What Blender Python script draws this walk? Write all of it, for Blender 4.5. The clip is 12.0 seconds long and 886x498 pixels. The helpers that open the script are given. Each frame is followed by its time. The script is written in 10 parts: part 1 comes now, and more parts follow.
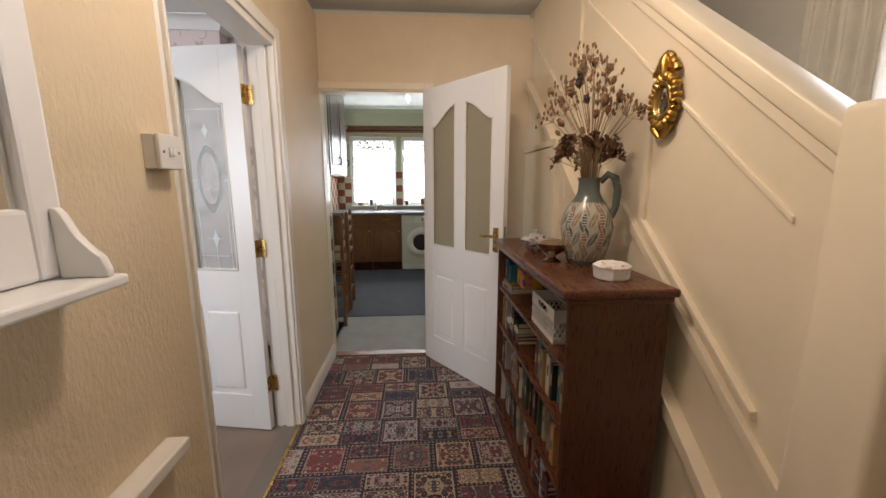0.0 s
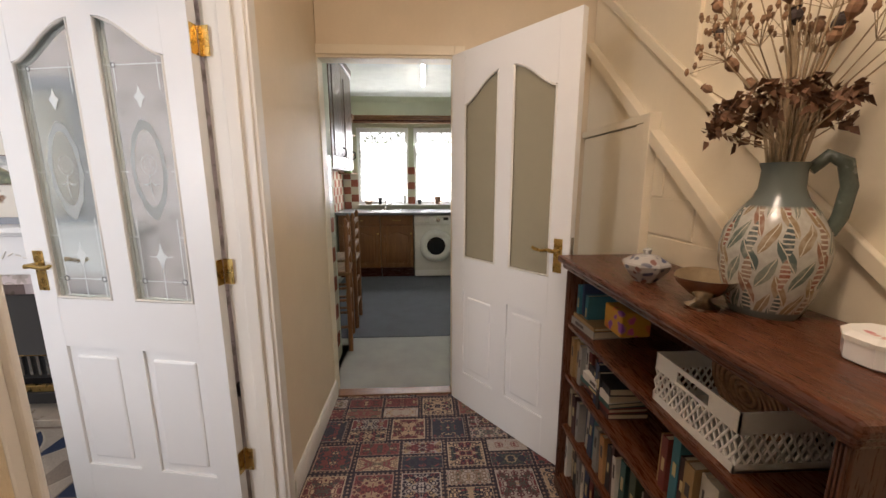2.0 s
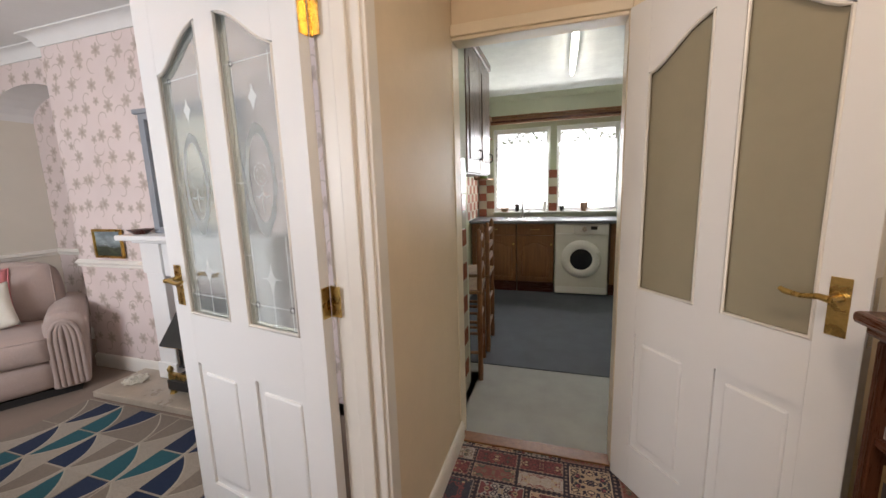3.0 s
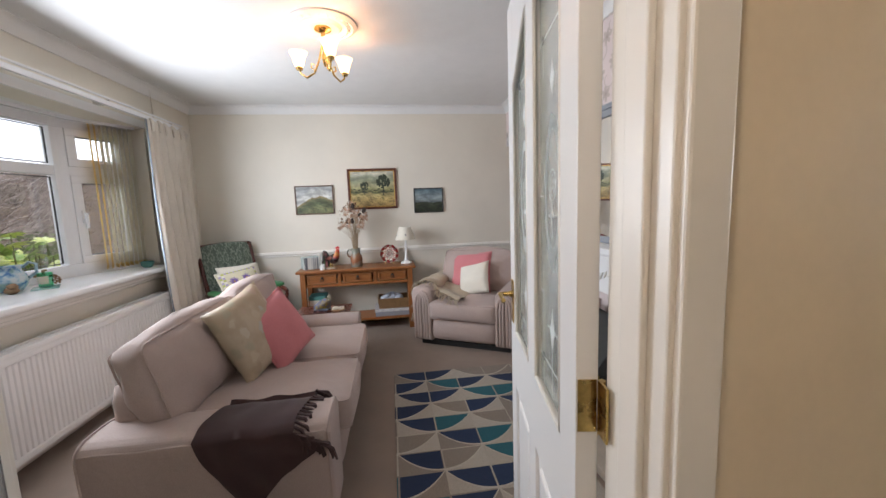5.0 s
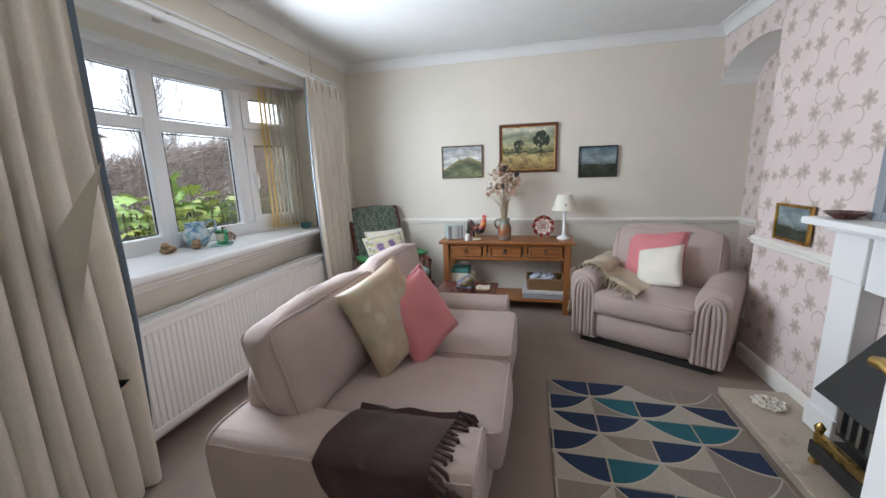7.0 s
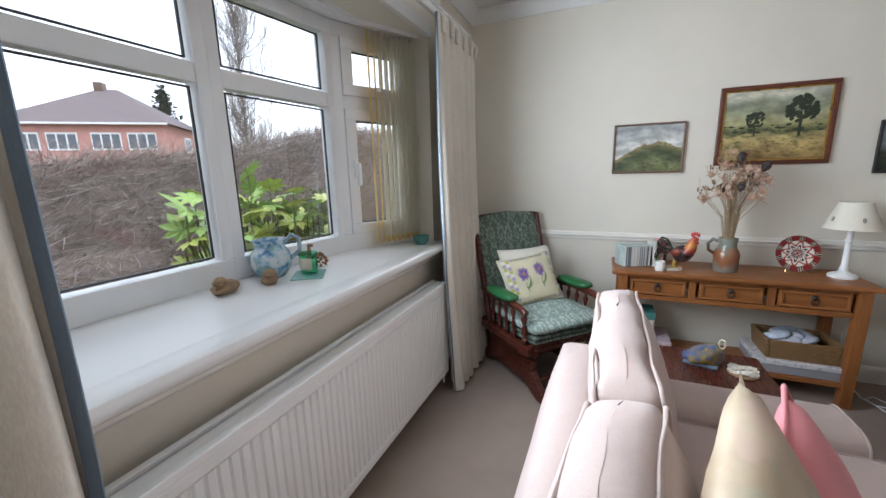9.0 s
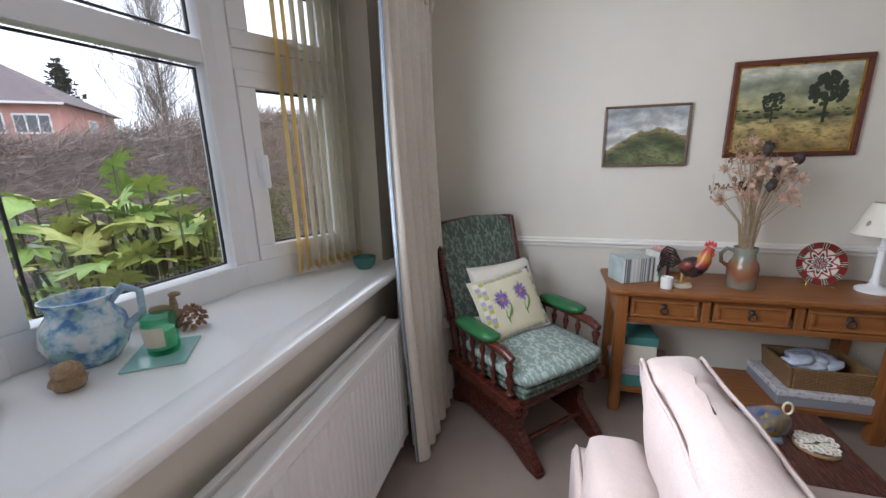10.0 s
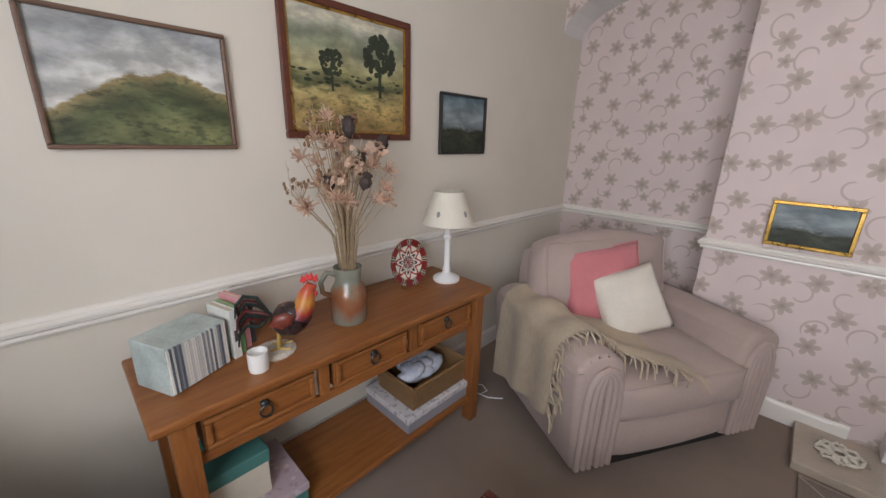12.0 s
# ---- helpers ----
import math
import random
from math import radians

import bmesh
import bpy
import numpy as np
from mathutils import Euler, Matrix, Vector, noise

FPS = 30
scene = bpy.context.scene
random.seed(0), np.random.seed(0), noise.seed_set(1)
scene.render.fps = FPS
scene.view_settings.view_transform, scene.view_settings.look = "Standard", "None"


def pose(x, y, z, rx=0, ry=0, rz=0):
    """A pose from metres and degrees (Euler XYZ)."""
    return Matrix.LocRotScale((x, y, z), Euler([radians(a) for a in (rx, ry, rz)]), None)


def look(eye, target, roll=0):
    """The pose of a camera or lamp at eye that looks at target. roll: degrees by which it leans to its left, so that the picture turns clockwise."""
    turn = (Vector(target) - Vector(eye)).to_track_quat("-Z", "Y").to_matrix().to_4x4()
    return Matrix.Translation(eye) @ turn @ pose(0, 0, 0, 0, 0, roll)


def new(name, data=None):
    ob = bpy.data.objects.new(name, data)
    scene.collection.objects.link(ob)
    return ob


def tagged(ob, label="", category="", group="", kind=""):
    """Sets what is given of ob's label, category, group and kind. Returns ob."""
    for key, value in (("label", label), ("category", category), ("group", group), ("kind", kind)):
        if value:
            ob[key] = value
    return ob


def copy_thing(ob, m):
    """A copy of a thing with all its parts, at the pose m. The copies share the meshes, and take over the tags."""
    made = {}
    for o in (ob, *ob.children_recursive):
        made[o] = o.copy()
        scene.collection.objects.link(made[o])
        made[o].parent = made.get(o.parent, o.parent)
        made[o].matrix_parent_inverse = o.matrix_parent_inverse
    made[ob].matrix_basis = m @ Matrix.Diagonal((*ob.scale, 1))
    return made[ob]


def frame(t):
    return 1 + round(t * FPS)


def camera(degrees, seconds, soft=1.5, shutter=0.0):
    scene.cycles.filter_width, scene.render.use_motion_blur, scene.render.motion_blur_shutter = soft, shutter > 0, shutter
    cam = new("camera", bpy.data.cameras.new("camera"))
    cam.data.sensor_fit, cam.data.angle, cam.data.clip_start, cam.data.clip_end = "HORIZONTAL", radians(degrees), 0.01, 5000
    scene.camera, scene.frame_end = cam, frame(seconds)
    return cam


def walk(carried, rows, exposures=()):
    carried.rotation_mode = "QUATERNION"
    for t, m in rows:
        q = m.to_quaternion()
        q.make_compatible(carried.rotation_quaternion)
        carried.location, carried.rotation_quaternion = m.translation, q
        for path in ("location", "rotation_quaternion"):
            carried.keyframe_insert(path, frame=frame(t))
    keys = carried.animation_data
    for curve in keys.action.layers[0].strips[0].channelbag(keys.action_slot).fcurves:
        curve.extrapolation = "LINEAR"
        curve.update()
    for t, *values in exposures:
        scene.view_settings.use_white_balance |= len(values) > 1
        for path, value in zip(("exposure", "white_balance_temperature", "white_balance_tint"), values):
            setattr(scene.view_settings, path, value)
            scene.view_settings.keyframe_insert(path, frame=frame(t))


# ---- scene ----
cam = camera(99.6, 12.0)
PATH = [
    (0, (0.127, 1.023, 1.358), (0.259, 2.988, 1.006), -0.1),
    (0.5, (0.146, 1.078, 1.363), (0.277, 3.041, 1.007), -0.1),
    (1, (0.131, 1.199, 1.354), (0.252, 3.163, 0.997), -0.0),
    (1.5, (0.071, 1.436, 1.334), (0.191, 3.4, 0.974), 0.1),
    (2, (0.017, 1.662, 1.339), (0.115, 3.626, 0.976), -0.1),
    (2.5, (-0.01, 1.917, 1.334), (-0.058, 3.884, 0.975), -0.7),
    (3, (-0.067, 2.092, 1.335), (-0.662, 3.974, 1.012), -1.8),
    (3.5, (-0.131, 2.27, 1.35), (-1.269, 3.882, 1.029), -2.0),
    (5.5, (-0.172, 2.696, 1.359), (-2.155, 2.641, 1.105), -1.9),
    (6, (-0.285, 2.688, 1.336), (-2.246, 2.462, 1.015), -2.1),
    (6.5, (-0.494, 2.633, 1.352), (-2.427, 2.285, 0.976), -2.0),
    (8.3, (-1.372, 1.955, 1.3), (-3.198, 1.222, 0.938), -1.3),
    (8.5, (-1.457, 1.845, 1.303), (-3.265, 1.071, 0.935), -1.3),
    (9, (-1.69, 1.57, 1.324), (-3.49, 0.794, 0.929), -1.4),
    (9.5, (-2.006, 1.401, 1.347), (-3.824, 0.684, 0.919), -1.5),
    (10, (-2.273, 1.312, 1.357), (-4.147, 0.791, 0.894), -1.4),
    (10.5, (-2.589, 1.303, 1.336), (-4.522, 1.108, 0.859), -1.4),
    (11, (-2.899, 1.415, 1.365), (-4.807, 1.676, 0.826), -0.2),
    (11.5, (-3.123, 1.532, 1.359), (-4.871, 2.32, 0.788), 1.2),
    (12, (-3.293, 1.601, 1.348), (-4.614, 2.99, 0.777), 1.7),
]
EXPOSURES = [(0, 0.42, 6400, 15), (2, 0.50, 6650, 17), (2.5, 0.58, 6700, 17), (3.5, 0.43, 6450, 15), (5.5, 0.48, 6200, 12), (6.5, 0.50, 6000, 9), (8.5, 0.42, 5850, 8), (9.2, 0.25, 5900, 9), (10.5, 0.04, 6050, 14), (11.2, -0.02, 6300, 14), (11.5, 0.18, 6250, 13), (12, 0.10, 6500, 16)]
walk(cam, [(t, look(eye, target, roll)) for t, eye, target, roll in PATH], EXPOSURES)

# ---------------------------------------------------------------- light
world = bpy.data.worlds.new("overcast_sky")
scene.world = world
world.use_nodes = True
wn = world.node_tree
sky = wn.nodes.new("ShaderNodeTexSky")
sky.sky_type, sky.sun_disc, sky.sun_elevation, sky.sun_rotation = "NISHITA", False, radians(54), radians(16)
sky.air_density, sky.dust_density = 1.0, 6.0
desat = wn.nodes.new("ShaderNodeMixRGB")
desat.inputs[0].default_value = 0.75
desat.inputs[2].default_value = (15.0, 15.4, 16.2, 1)
wn.links.new(sky.outputs[0], desat.inputs[1])
wn.links.new(desat.outputs[0], wn.nodes["Background"].inputs[0])
wn.nodes["Background"].inputs[1].default_value = 0.13


def lamp(name, kind, m, power, colour=(1, 1, 1), **more):
    data = bpy.data.lights.new(name, kind)
    data.energy, data.color = power, colour
    if kind == "AREA":
        data.shape, data.size, data.size_y = "RECTANGLE", more["size"], more["size_y"]
        data.spread = radians(more.get("spread", 180))
    elif kind == "SUN":
        data.angle = radians(more["angle"])
    else:
        data.shadow_soft_size = more.get("size", 0.03)
    ob = new(name, data)
    ob.matrix_world = m
    return ob


lamp("sun", "SUN", look((0, 0, 10), (2, -7, 0)), 1.2, (1, 0.97, 0.92), angle=14)
lamp("bay_window_daylight", "AREA", look((-2.80, 0.71, 1.50), (-2.84, 2.7, 1.42)), 45, (0.90, 0.95, 1), size=1.5, size_y=1.05, spread=174)
lamp("kitchen_window_daylight", "AREA", look((-0.15, 7.36, 1.5), (-0.15, 3, 1.1)), 34, (0.93, 0.97, 1), size=1.4, size_y=1.0)
lamp("stair_window_daylight", "AREA", look((1.93, 2.05, 1.75), (0, 2.05, 1.4)), 9, (0.90, 0.95, 1), size=0.8, size_y=0.8)
lamp("hall_lamp_light", "POINT", pose(0.18, 2.0, 2.30), 19.5, (1, 0.82, 0.64), size=0.09)

# ---------------------------------------------------------------- materials


def principled(name, base, rough=0.6, metal=0.0):
    m = bpy.data.materials.new(name)
    m.use_nodes = True
    b = m.node_tree.nodes["Principled BSDF"]
    b.inputs["Base Color"].default_value = (*base, 1)
    b.inputs["Roughness"].default_value = rough
    b.inputs["Metallic"].default_value = metal
    return m, m.node_tree, b


def node(nt, kind, **sets):
    n = nt.nodes.new("ShaderNode" + kind)
    for k, v in sets.items():
        if k in n.inputs:
            n.inputs[k].default_value = v
    return n


def coords(nt, scale=(1, 1, 1), which="Object", rot=(0, 0, 0)):
    c = nt.nodes.new("ShaderNodeTexCoord")
    mp = nt.nodes.new("ShaderNodeMapping")
    mp.inputs["Scale"].default_value = scale
    mp.inputs["Rotation"].default_value = rot
    nt.links.new(c.outputs[which], mp.inputs[0])
    return mp.outputs[0]


def ramp(nt, fac, stops, constant=False):
    r = nt.nodes.new("ShaderNodeValToRGB")
    if constant:
        r.color_ramp.interpolation = "CONSTANT"
    el = r.color_ramp.elements
    while len(el) < len(stops):
        el.new(0.5)
    for e, (p, c) in zip(el, stops):
        e.position, e.color = p, (*c, 1)
    nt.links.new(fac, r.inputs[0])
    return r.outputs[0]


def mix(nt, fac, a, b, kind="MIX"):
    n = nt.nodes.new("ShaderNodeMixRGB")
    n.blend_type = kind
    for i, v in enumerate((fac, a, b)):
        if hasattr(v, "is_output"):
            nt.links.new(v, n.inputs[i])
        else:
            n.inputs[i].default_value = v if i == 0 else (*v, 1)
    return n.outputs[0]


def math_node(nt, op, a, b=0.0, c=0.0):
    n = nt.nodes.new("ShaderNodeMath")
    n.operation = op
    for i, v in enumerate((a, b, c)):
        if hasattr(v, "is_output"):
            nt.links.new(v, n.inputs[i])
        else:
            n.inputs[i].default_value = v
    return n.outputs[0]


def bump(nt, b, height, strength=0.2, distance=0.002):
    n = nt.nodes.new("ShaderNodeBump")
    n.inputs["Strength"].default_value, n.inputs["Distance"].default_value = strength, distance
    nt.links.new(height, n.inputs["Height"])
    nt.links.new(n.outputs[0], b.inputs["Normal"])


def noise_out(nt, vec, scale, detail=4, rough=0.55):
    n = node(nt, "TexNoise", Scale=scale, Detail=detail, Roughness=rough)
    nt.links.new(vec, n.inputs["Vector"])
    return n.outputs["Fac"]


def plain(name, base, rough=0.6, metal=0.0, vary=0.08, scale=6, grain=120, bumps=0.1, stretch=(1, 1, 1)):
    """A surface with soft blotches and a fine grain."""
    m, nt, b = principled(name, base, rough, metal)
    v = coords(nt, stretch)
    big, small = noise_out(nt, v, scale), noise_out(nt, v, grain, 3)
    lo, hi = [c * (1 - vary) for c in base], [min(1, c * (1 + vary)) for c in base]
    col = ramp(nt, big, [(0.3, lo), (0.7, hi)])
    col = mix(nt, 0.25, col, ramp(nt, small, [(0.35, lo), (0.65, hi)]))
    nt.links.new(col, b.inputs["Base Color"])
    rr = ramp(nt, big, [(0.3, [max(0, rough - 0.2 * vary)] * 3), (0.7, [min(1, rough + 0.2 * vary)] * 3)])
    nt.links.new(rr, b.inputs["Roughness"])
    if bumps:
        bump(nt, b, small, bumps)
    return m


def wood(name, dark, light, rough=0.35, axis=0, scale=5.0):
    """Planed timber with streaks along one axis and a few knots."""
    m, nt, b = principled(name, light, rough)
    st = [12.0, 12.0, 12.0]
    st[axis] = 0.8
    v = coords(nt, st)
    n1 = noise_out(nt, v, scale * 0.7, 6, 0.65)
    n2 = noise_out(nt, v, scale * 4, 4, 0.7)
    kn = node(nt, "TexVoronoi", Scale=2.6)
    st2 = [2.0, 2.0, 2.0]
    st2[axis] = 1.0
    nt.links.new(coords(nt, st2), kn.inputs["Vector"])
    col = ramp(nt, n1, [(0.28, dark), (0.5, [(a + c) / 2 for a, c in zip(dark, light)]), (0.72, light)])
    col = mix(nt, 0.3, col, ramp(nt, n2, [(0.4, dark), (0.6, light)]))
    col = mix(nt, ramp(nt, kn.outputs["Distance"], [(0.015, (0.8, 0.8, 0.8)), (0.05, (0, 0, 0))]), col, [c * 0.5 for c in dark])
    nt.links.new(col, b.inputs["Base Color"])
    nt.links.new(ramp(nt, n2, [(0.3, [rough - 0.08] * 3), (0.7, [rough + 0.1] * 3)]), b.inputs["Roughness"])
    bump(nt, b, n2, 0.12, 0.001)
    return m


def wallpaper(name, base, strength=0.55, streak=(60, 60, 22)):
    """Painted textured paper with upright ridges."""
    m, nt, b = principled(name, base, 0.55)
    v = coords(nt, streak)
    a = noise_out(nt, v, 1.6, 5, 0.6)
    v2 = coords(nt)
    c = noise_out(nt, v2, 2.0, 4)
    d = noise_out(nt, v2, 90, 3)
    col = ramp(nt, c, [(0.3, [k * 0.95 for k in base]), (0.7, [min(1, k * 1.03) for k in base])])
    nt.links.new(col, b.inputs["Base Color"])
    bump(nt, b, math_node(nt, "ADD", a, math_node(nt, "MULTIPLY", d, 0.35)), strength, 0.004)
    return m


def glass(name, tint=(1, 1, 1), rough=0.0):
    m = bpy.data.materials.new(name)
    m.use_nodes = True
    nt = m.node_tree
    nt.nodes.remove(nt.nodes["Principled BSDF"])
    out = nt.nodes["Material Output"]
    g = node(nt, "BsdfGlossy", Roughness=0.02)
    t = node(nt, "BsdfTransparent")
    t.inputs[0].default_value = (*tint, 1)
    mx = nt.nodes.new("ShaderNodeMixShader")
    mx.inputs[0].default_value = 0.06
    nt.links.new(t.outputs[0], mx.inputs[1])
    nt.links.new(g.outputs[0], mx.inputs[2])
    nt.links.new(mx.outputs[0], out.inputs[0])
    return m


def glow(name, colour, strength):
    m = bpy.data.materials.new(name)
    m.use_nodes = True
    b = m.node_tree.nodes["Principled BSDF"]
    b.inputs["Base Color"].default_value = (*colour, 1)
    b.inputs["Emission Color"].default_value = (*colour, 1)
    b.inputs["Emission Strength"].default_value = strength
    return m


M = {}
M["hall_paper"] = wallpaper("cream_textured_wallpaper", (0.70, 0.58, 0.40), 1.0)
M["hall_smooth"] = plain("cream_hall_paint", (0.72, 0.60, 0.43), 0.5, vary=0.04, grain=60, bumps=0.12)
M["panel"] = plain("cream_satin_paint", (0.78, 0.69, 0.53), 0.38, vary=0.03, grain=40, bumps=0.06)
M["white"] = plain("white_gloss_paint", (0.80, 0.80, 0.79), 0.32, vary=0.008, grain=50, bumps=0.03)
M["offwhite"] = plain("off_white_gloss_paint", (0.78, 0.75, 0.69), 0.32, vary=0.012, grain=50, bumps=0.05)
M["lounge_wall"] = wallpaper("pale_cream_wall", (0.70, 0.655, 0.565), 0.12, (30, 30, 20))
M["ceiling"] = plain("white_ceiling_paint", (0.74, 0.74, 0.725), 0.8, vary=0.03, grain=70, bumps=0.2)
M["upvc"] = plain("white_upvc", (0.82, 0.83, 0.84), 0.25, vary=0.02, bumps=0)
M["carpet"] = plain("taupe_carpet", (0.245, 0.19, 0.155), 0.95, vary=0.14, scale=3, grain=420, bumps=0.6)
M["kitchen_floor"] = plain("pale_grey_carpet", (0.33, 0.34, 0.33), 0.9, vary=0.1, grain=300, bumps=0.5)
M["kitchen_mat"] = plain("slate_blue_carpet", (0.085, 0.095, 0.115), 0.9, vary=0.15, grain=300, bumps=0.5)
M["kitchen_wall"] = plain("pale_green_paint", (0.52, 0.55, 0.42), 0.6, vary=0.04)
M["dark_wood"] = wood("dark_stained_oak", (0.050, 0.016, 0.008), (0.125, 0.044, 0.020), 0.3, axis=2)
M["dark_wood_y"] = wood("dark_stained_oak_top", (0.05, 0.014, 0.006), (0.14, 0.045, 0.018), 0.28, axis=1)
M["pine"] = wood("waxed_pine", (0.17, 0.052, 0.013), (0.35, 0.14, 0.038), 0.38, axis=1)
M["pine_z"] = wood("waxed_pine_upright", (0.17, 0.052, 0.013), (0.33, 0.13, 0.036), 0.38, axis=2)
M["oak"] = wood("kitchen_oak", (0.14, 0.055, 0.02), (0.27, 0.125, 0.045), 0.35, axis=2)
M["mahogany"] = wood("mahogany", (0.035, 0.008, 0.005), (0.10, 0.022, 0.012), 0.25, axis=0)
M["brass"] = plain("aged_brass", (0.55, 0.38, 0.13), 0.28, 1.0, vary=0.2, scale=30, bumps=0.1)
M["gold"] = plain("antique_gilt", (0.50, 0.31, 0.08), 0.32, 1.0, vary=0.45, scale=25, bumps=0.2)
M["steel"] = plain("steel", (0.6, 0.6, 0.6), 0.25, 1.0, vary=0.08, bumps=0.05)
M["black"] = plain("black_iron", (0.02, 0.02, 0.02), 0.45, vary=0.2)
M["glass"] = glass("window_glass")


def frosted():
    m, nt, b = principled("acid_etched_glass", (0.80, 0.86, 0.85), 0.22)
    b.inputs["Transmission Weight"].default_value = 0.93
    b.inputs["IOR"].default_value = 1.15
    v = coords(nt)
    bump(nt, b, noise_out(nt, v, 25, 3), 0.12, 0.002)
    return m


M["frosted"] = frosted()
M["etch"] = plain("white_etching", (0.66, 0.70, 0.69), 0.5, bumps=0)


def fabric(name, base, scale=500, vary=0.1, rough=0.9, folds=0.0):
    m, nt, b = principled(name, base, rough)
    b.inputs["Sheen Weight"].default_value = 0.15
    v = coords(nt)
    w1 = noise_out(nt, coords(nt, (1, 1, 0.25)), scale, 2)
    w2 = noise_out(nt, v, 5, 4)
    col = ramp(nt, w2, [(0.3, [c * (1 - vary) for c in base]), (0.7, [min(1, c * (1 + vary * 0.6)) for c in base])])
    col = mix(nt, 0.35, col, ramp(nt, w1, [(0.35, [c * 0.8 for c in base]), (0.65, [min(1, c * 1.15) for c in base])]))
    nt.links.new(col, b.inputs["Base Color"])
    creases = node(nt, "TexNoise", Scale=9.0, Detail=3.0, Distortion=1.2)
    nt.links.new(v, creases.inputs["Vector"])
    height = math_node(nt, "ADD", math_node(nt, "MULTIPLY", w1, 0.10), math_node(nt, "MULTIPLY", creases.outputs["Fac"], folds))
    bump(nt, b, height, 0.45, 0.006)
    return m


M["sofa"] = fabric("pinkish_beige_upholstery", (0.42, 0.33, 0.295), folds=1.6)
M["pink"] = fabric("pink_cotton", (0.58, 0.20, 0.215), folds=1.0)
M["cream_cloth"] = fabric("cream_cotton", (0.70, 0.66, 0.57), folds=0.8)
M["throw_dark"] = fabric("dark_brown_wool", (0.042, 0.017, 0.016), 250, 0.3)
M["throw_light"] = fabric("oatmeal_knit", (0.45, 0.37, 0.27), 120, 0.25)
M["curtain"] = fabric("cream_curtain_cloth", (0.62, 0.57, 0.49), 300)
M["lining"] = fabric("blue_grey_lining", (0.13, 0.17, 0.22), 300)

# ---------------------------------------------------------------- mesh helpers


def box(bm, x0, x1, y0, y1, z0, z1, bevel=0.0, seg=2):
    """Adds a block to bm; the bevel rounds its edges."""
    t = bmesh.new()
    bmesh.ops.create_cube(t, size=1)
    for v in t.verts:
        v.co = Vector(((x0 + x1) / 2 + v.co.x * (x1 - x0), (y0 + y1) / 2 + v.co.y * (y1 - y0), (z0 + z1) / 2 + v.co.z * (z1 - z0)))
    if bevel:
        bmesh.ops.bevel(t, geom=list(t.edges), offset=bevel, segments=seg, profile=0.5, affect="EDGES")
    join(bm, t)


def join(bm, t, m=None):
    if m is not None:
        bmesh.ops.transform(t, matrix=m, verts=t.verts)
    me = bpy.data.meshes.new("tmp")
    t.to_mesh(me)
    t.free()
    bm.from_mesh(me)
    bpy.data.meshes.remove(me)


def lathe(bm, profile, m=None, seg=20):
    """Turns a profile of (radius, height) round the z axis."""
    t = bmesh.new()
    rings = []
    for r, z in profile:
        rings.append([t.verts.new((max(r, 1e-4) * math.cos(2 * math.pi * k / seg), max(r, 1e-4) * math.sin(2 * math.pi * k / seg), z)) for k in range(seg)])
    for a, b in zip(rings, rings[1:]):
        for k in range(seg):
            t.faces.new((a[k], a[(k + 1) % seg], b[(k + 1) % seg], b[k]))
    for ring in (rings[0], rings[-1]):
        t.faces.new(ring)
    bmesh.ops.recalc_face_normals(t, faces=t.faces)
    join(bm, t, m)


def tube(bm, points, radius, seg=8):
    """A round bar along points; radius is one number or one a point."""
    t = bmesh.new()
    rs = radius if isinstance(radius, (list, tuple)) else [radius] * len(points)
    pts = [Vector(p) for p in points]
    rings = []
    for k, p in enumerate(pts):
        d = (pts[min(k + 1, len(pts) - 1)] - pts[max(k - 1, 0)]).normalized()
        side = d.orthogonal().normalized() if k == 0 else (side - d * side.dot(d)).normalized()
        up = d.cross(side)
        rings.append([t.verts.new(p + (side * math.cos(2 * math.pi * a / seg) + up * math.sin(2 * math.pi * a / seg)) * rs[k]) for a in range(seg)])
    for a, b in zip(rings, rings[1:]):
        for k in range(seg):
            t.faces.new((a[k], a[(k + 1) % seg], b[(k + 1) % seg], b[k]))
    t.faces.new(rings[0]), t.faces.new(rings[-1])
    bmesh.ops.recalc_face_normals(t, faces=t.faces)
    join(bm, t)


def prism(bm, outline, axis, lo, hi, bevel=0.0):
    """Pushes a flat outline along an axis: 'x' takes (y, z), 'y' takes (x, z), 'z' takes (x, y)."""
    t = bmesh.new()

    def at(p, w):
        return {"x": (w, *p), "y": (p[0], w, p[1]), "z": (*p, w)}[axis]
    a = [t.verts.new(at(p, lo)) for p in outline]
    b = [t.verts.new(at(p, hi)) for p in outline]
    n = len(outline)
    for k in range(n):
        t.faces.new((a[k], a[(k + 1) % n], b[(k + 1) % n], b[k]))
    t.faces.new(a), t.faces.new(b)
    bmesh.ops.recalc_face_normals(t, faces=t.faces)
    if bevel:
        bmesh.ops.bevel(t, geom=list(t.edges), offset=bevel, segments=2, profile=0.5, affect="EDGES")
    join(bm, t)


def finish(name, bm, material, smooth=None):
    me = bpy.data.meshes.new(name)
    bm.to_mesh(me)
    bm.free()
    me.materials.append(material)
    if smooth is not None:
        me.polygons.foreach_set("use_smooth", [True] * len(me.polygons))
        me.set_sharp_from_angle(angle=radians(smooth))
    return new(name, me)


def part(name, bm, material, parent, label="", smooth=None):
    """Links a bmesh as one mesh object under a thing or a part; bm is in the thing's own frame."""
    ob = finish(name, bm, material, smooth)
    ob.parent = parent
    if label:
        ob["label"] = label
    return ob


def block(name, bounds, material, parent, bevel=0.003, label=""):
    bm = bmesh.new()
    box(bm, *bounds, bevel)
    return part(name, bm, material, parent, label)


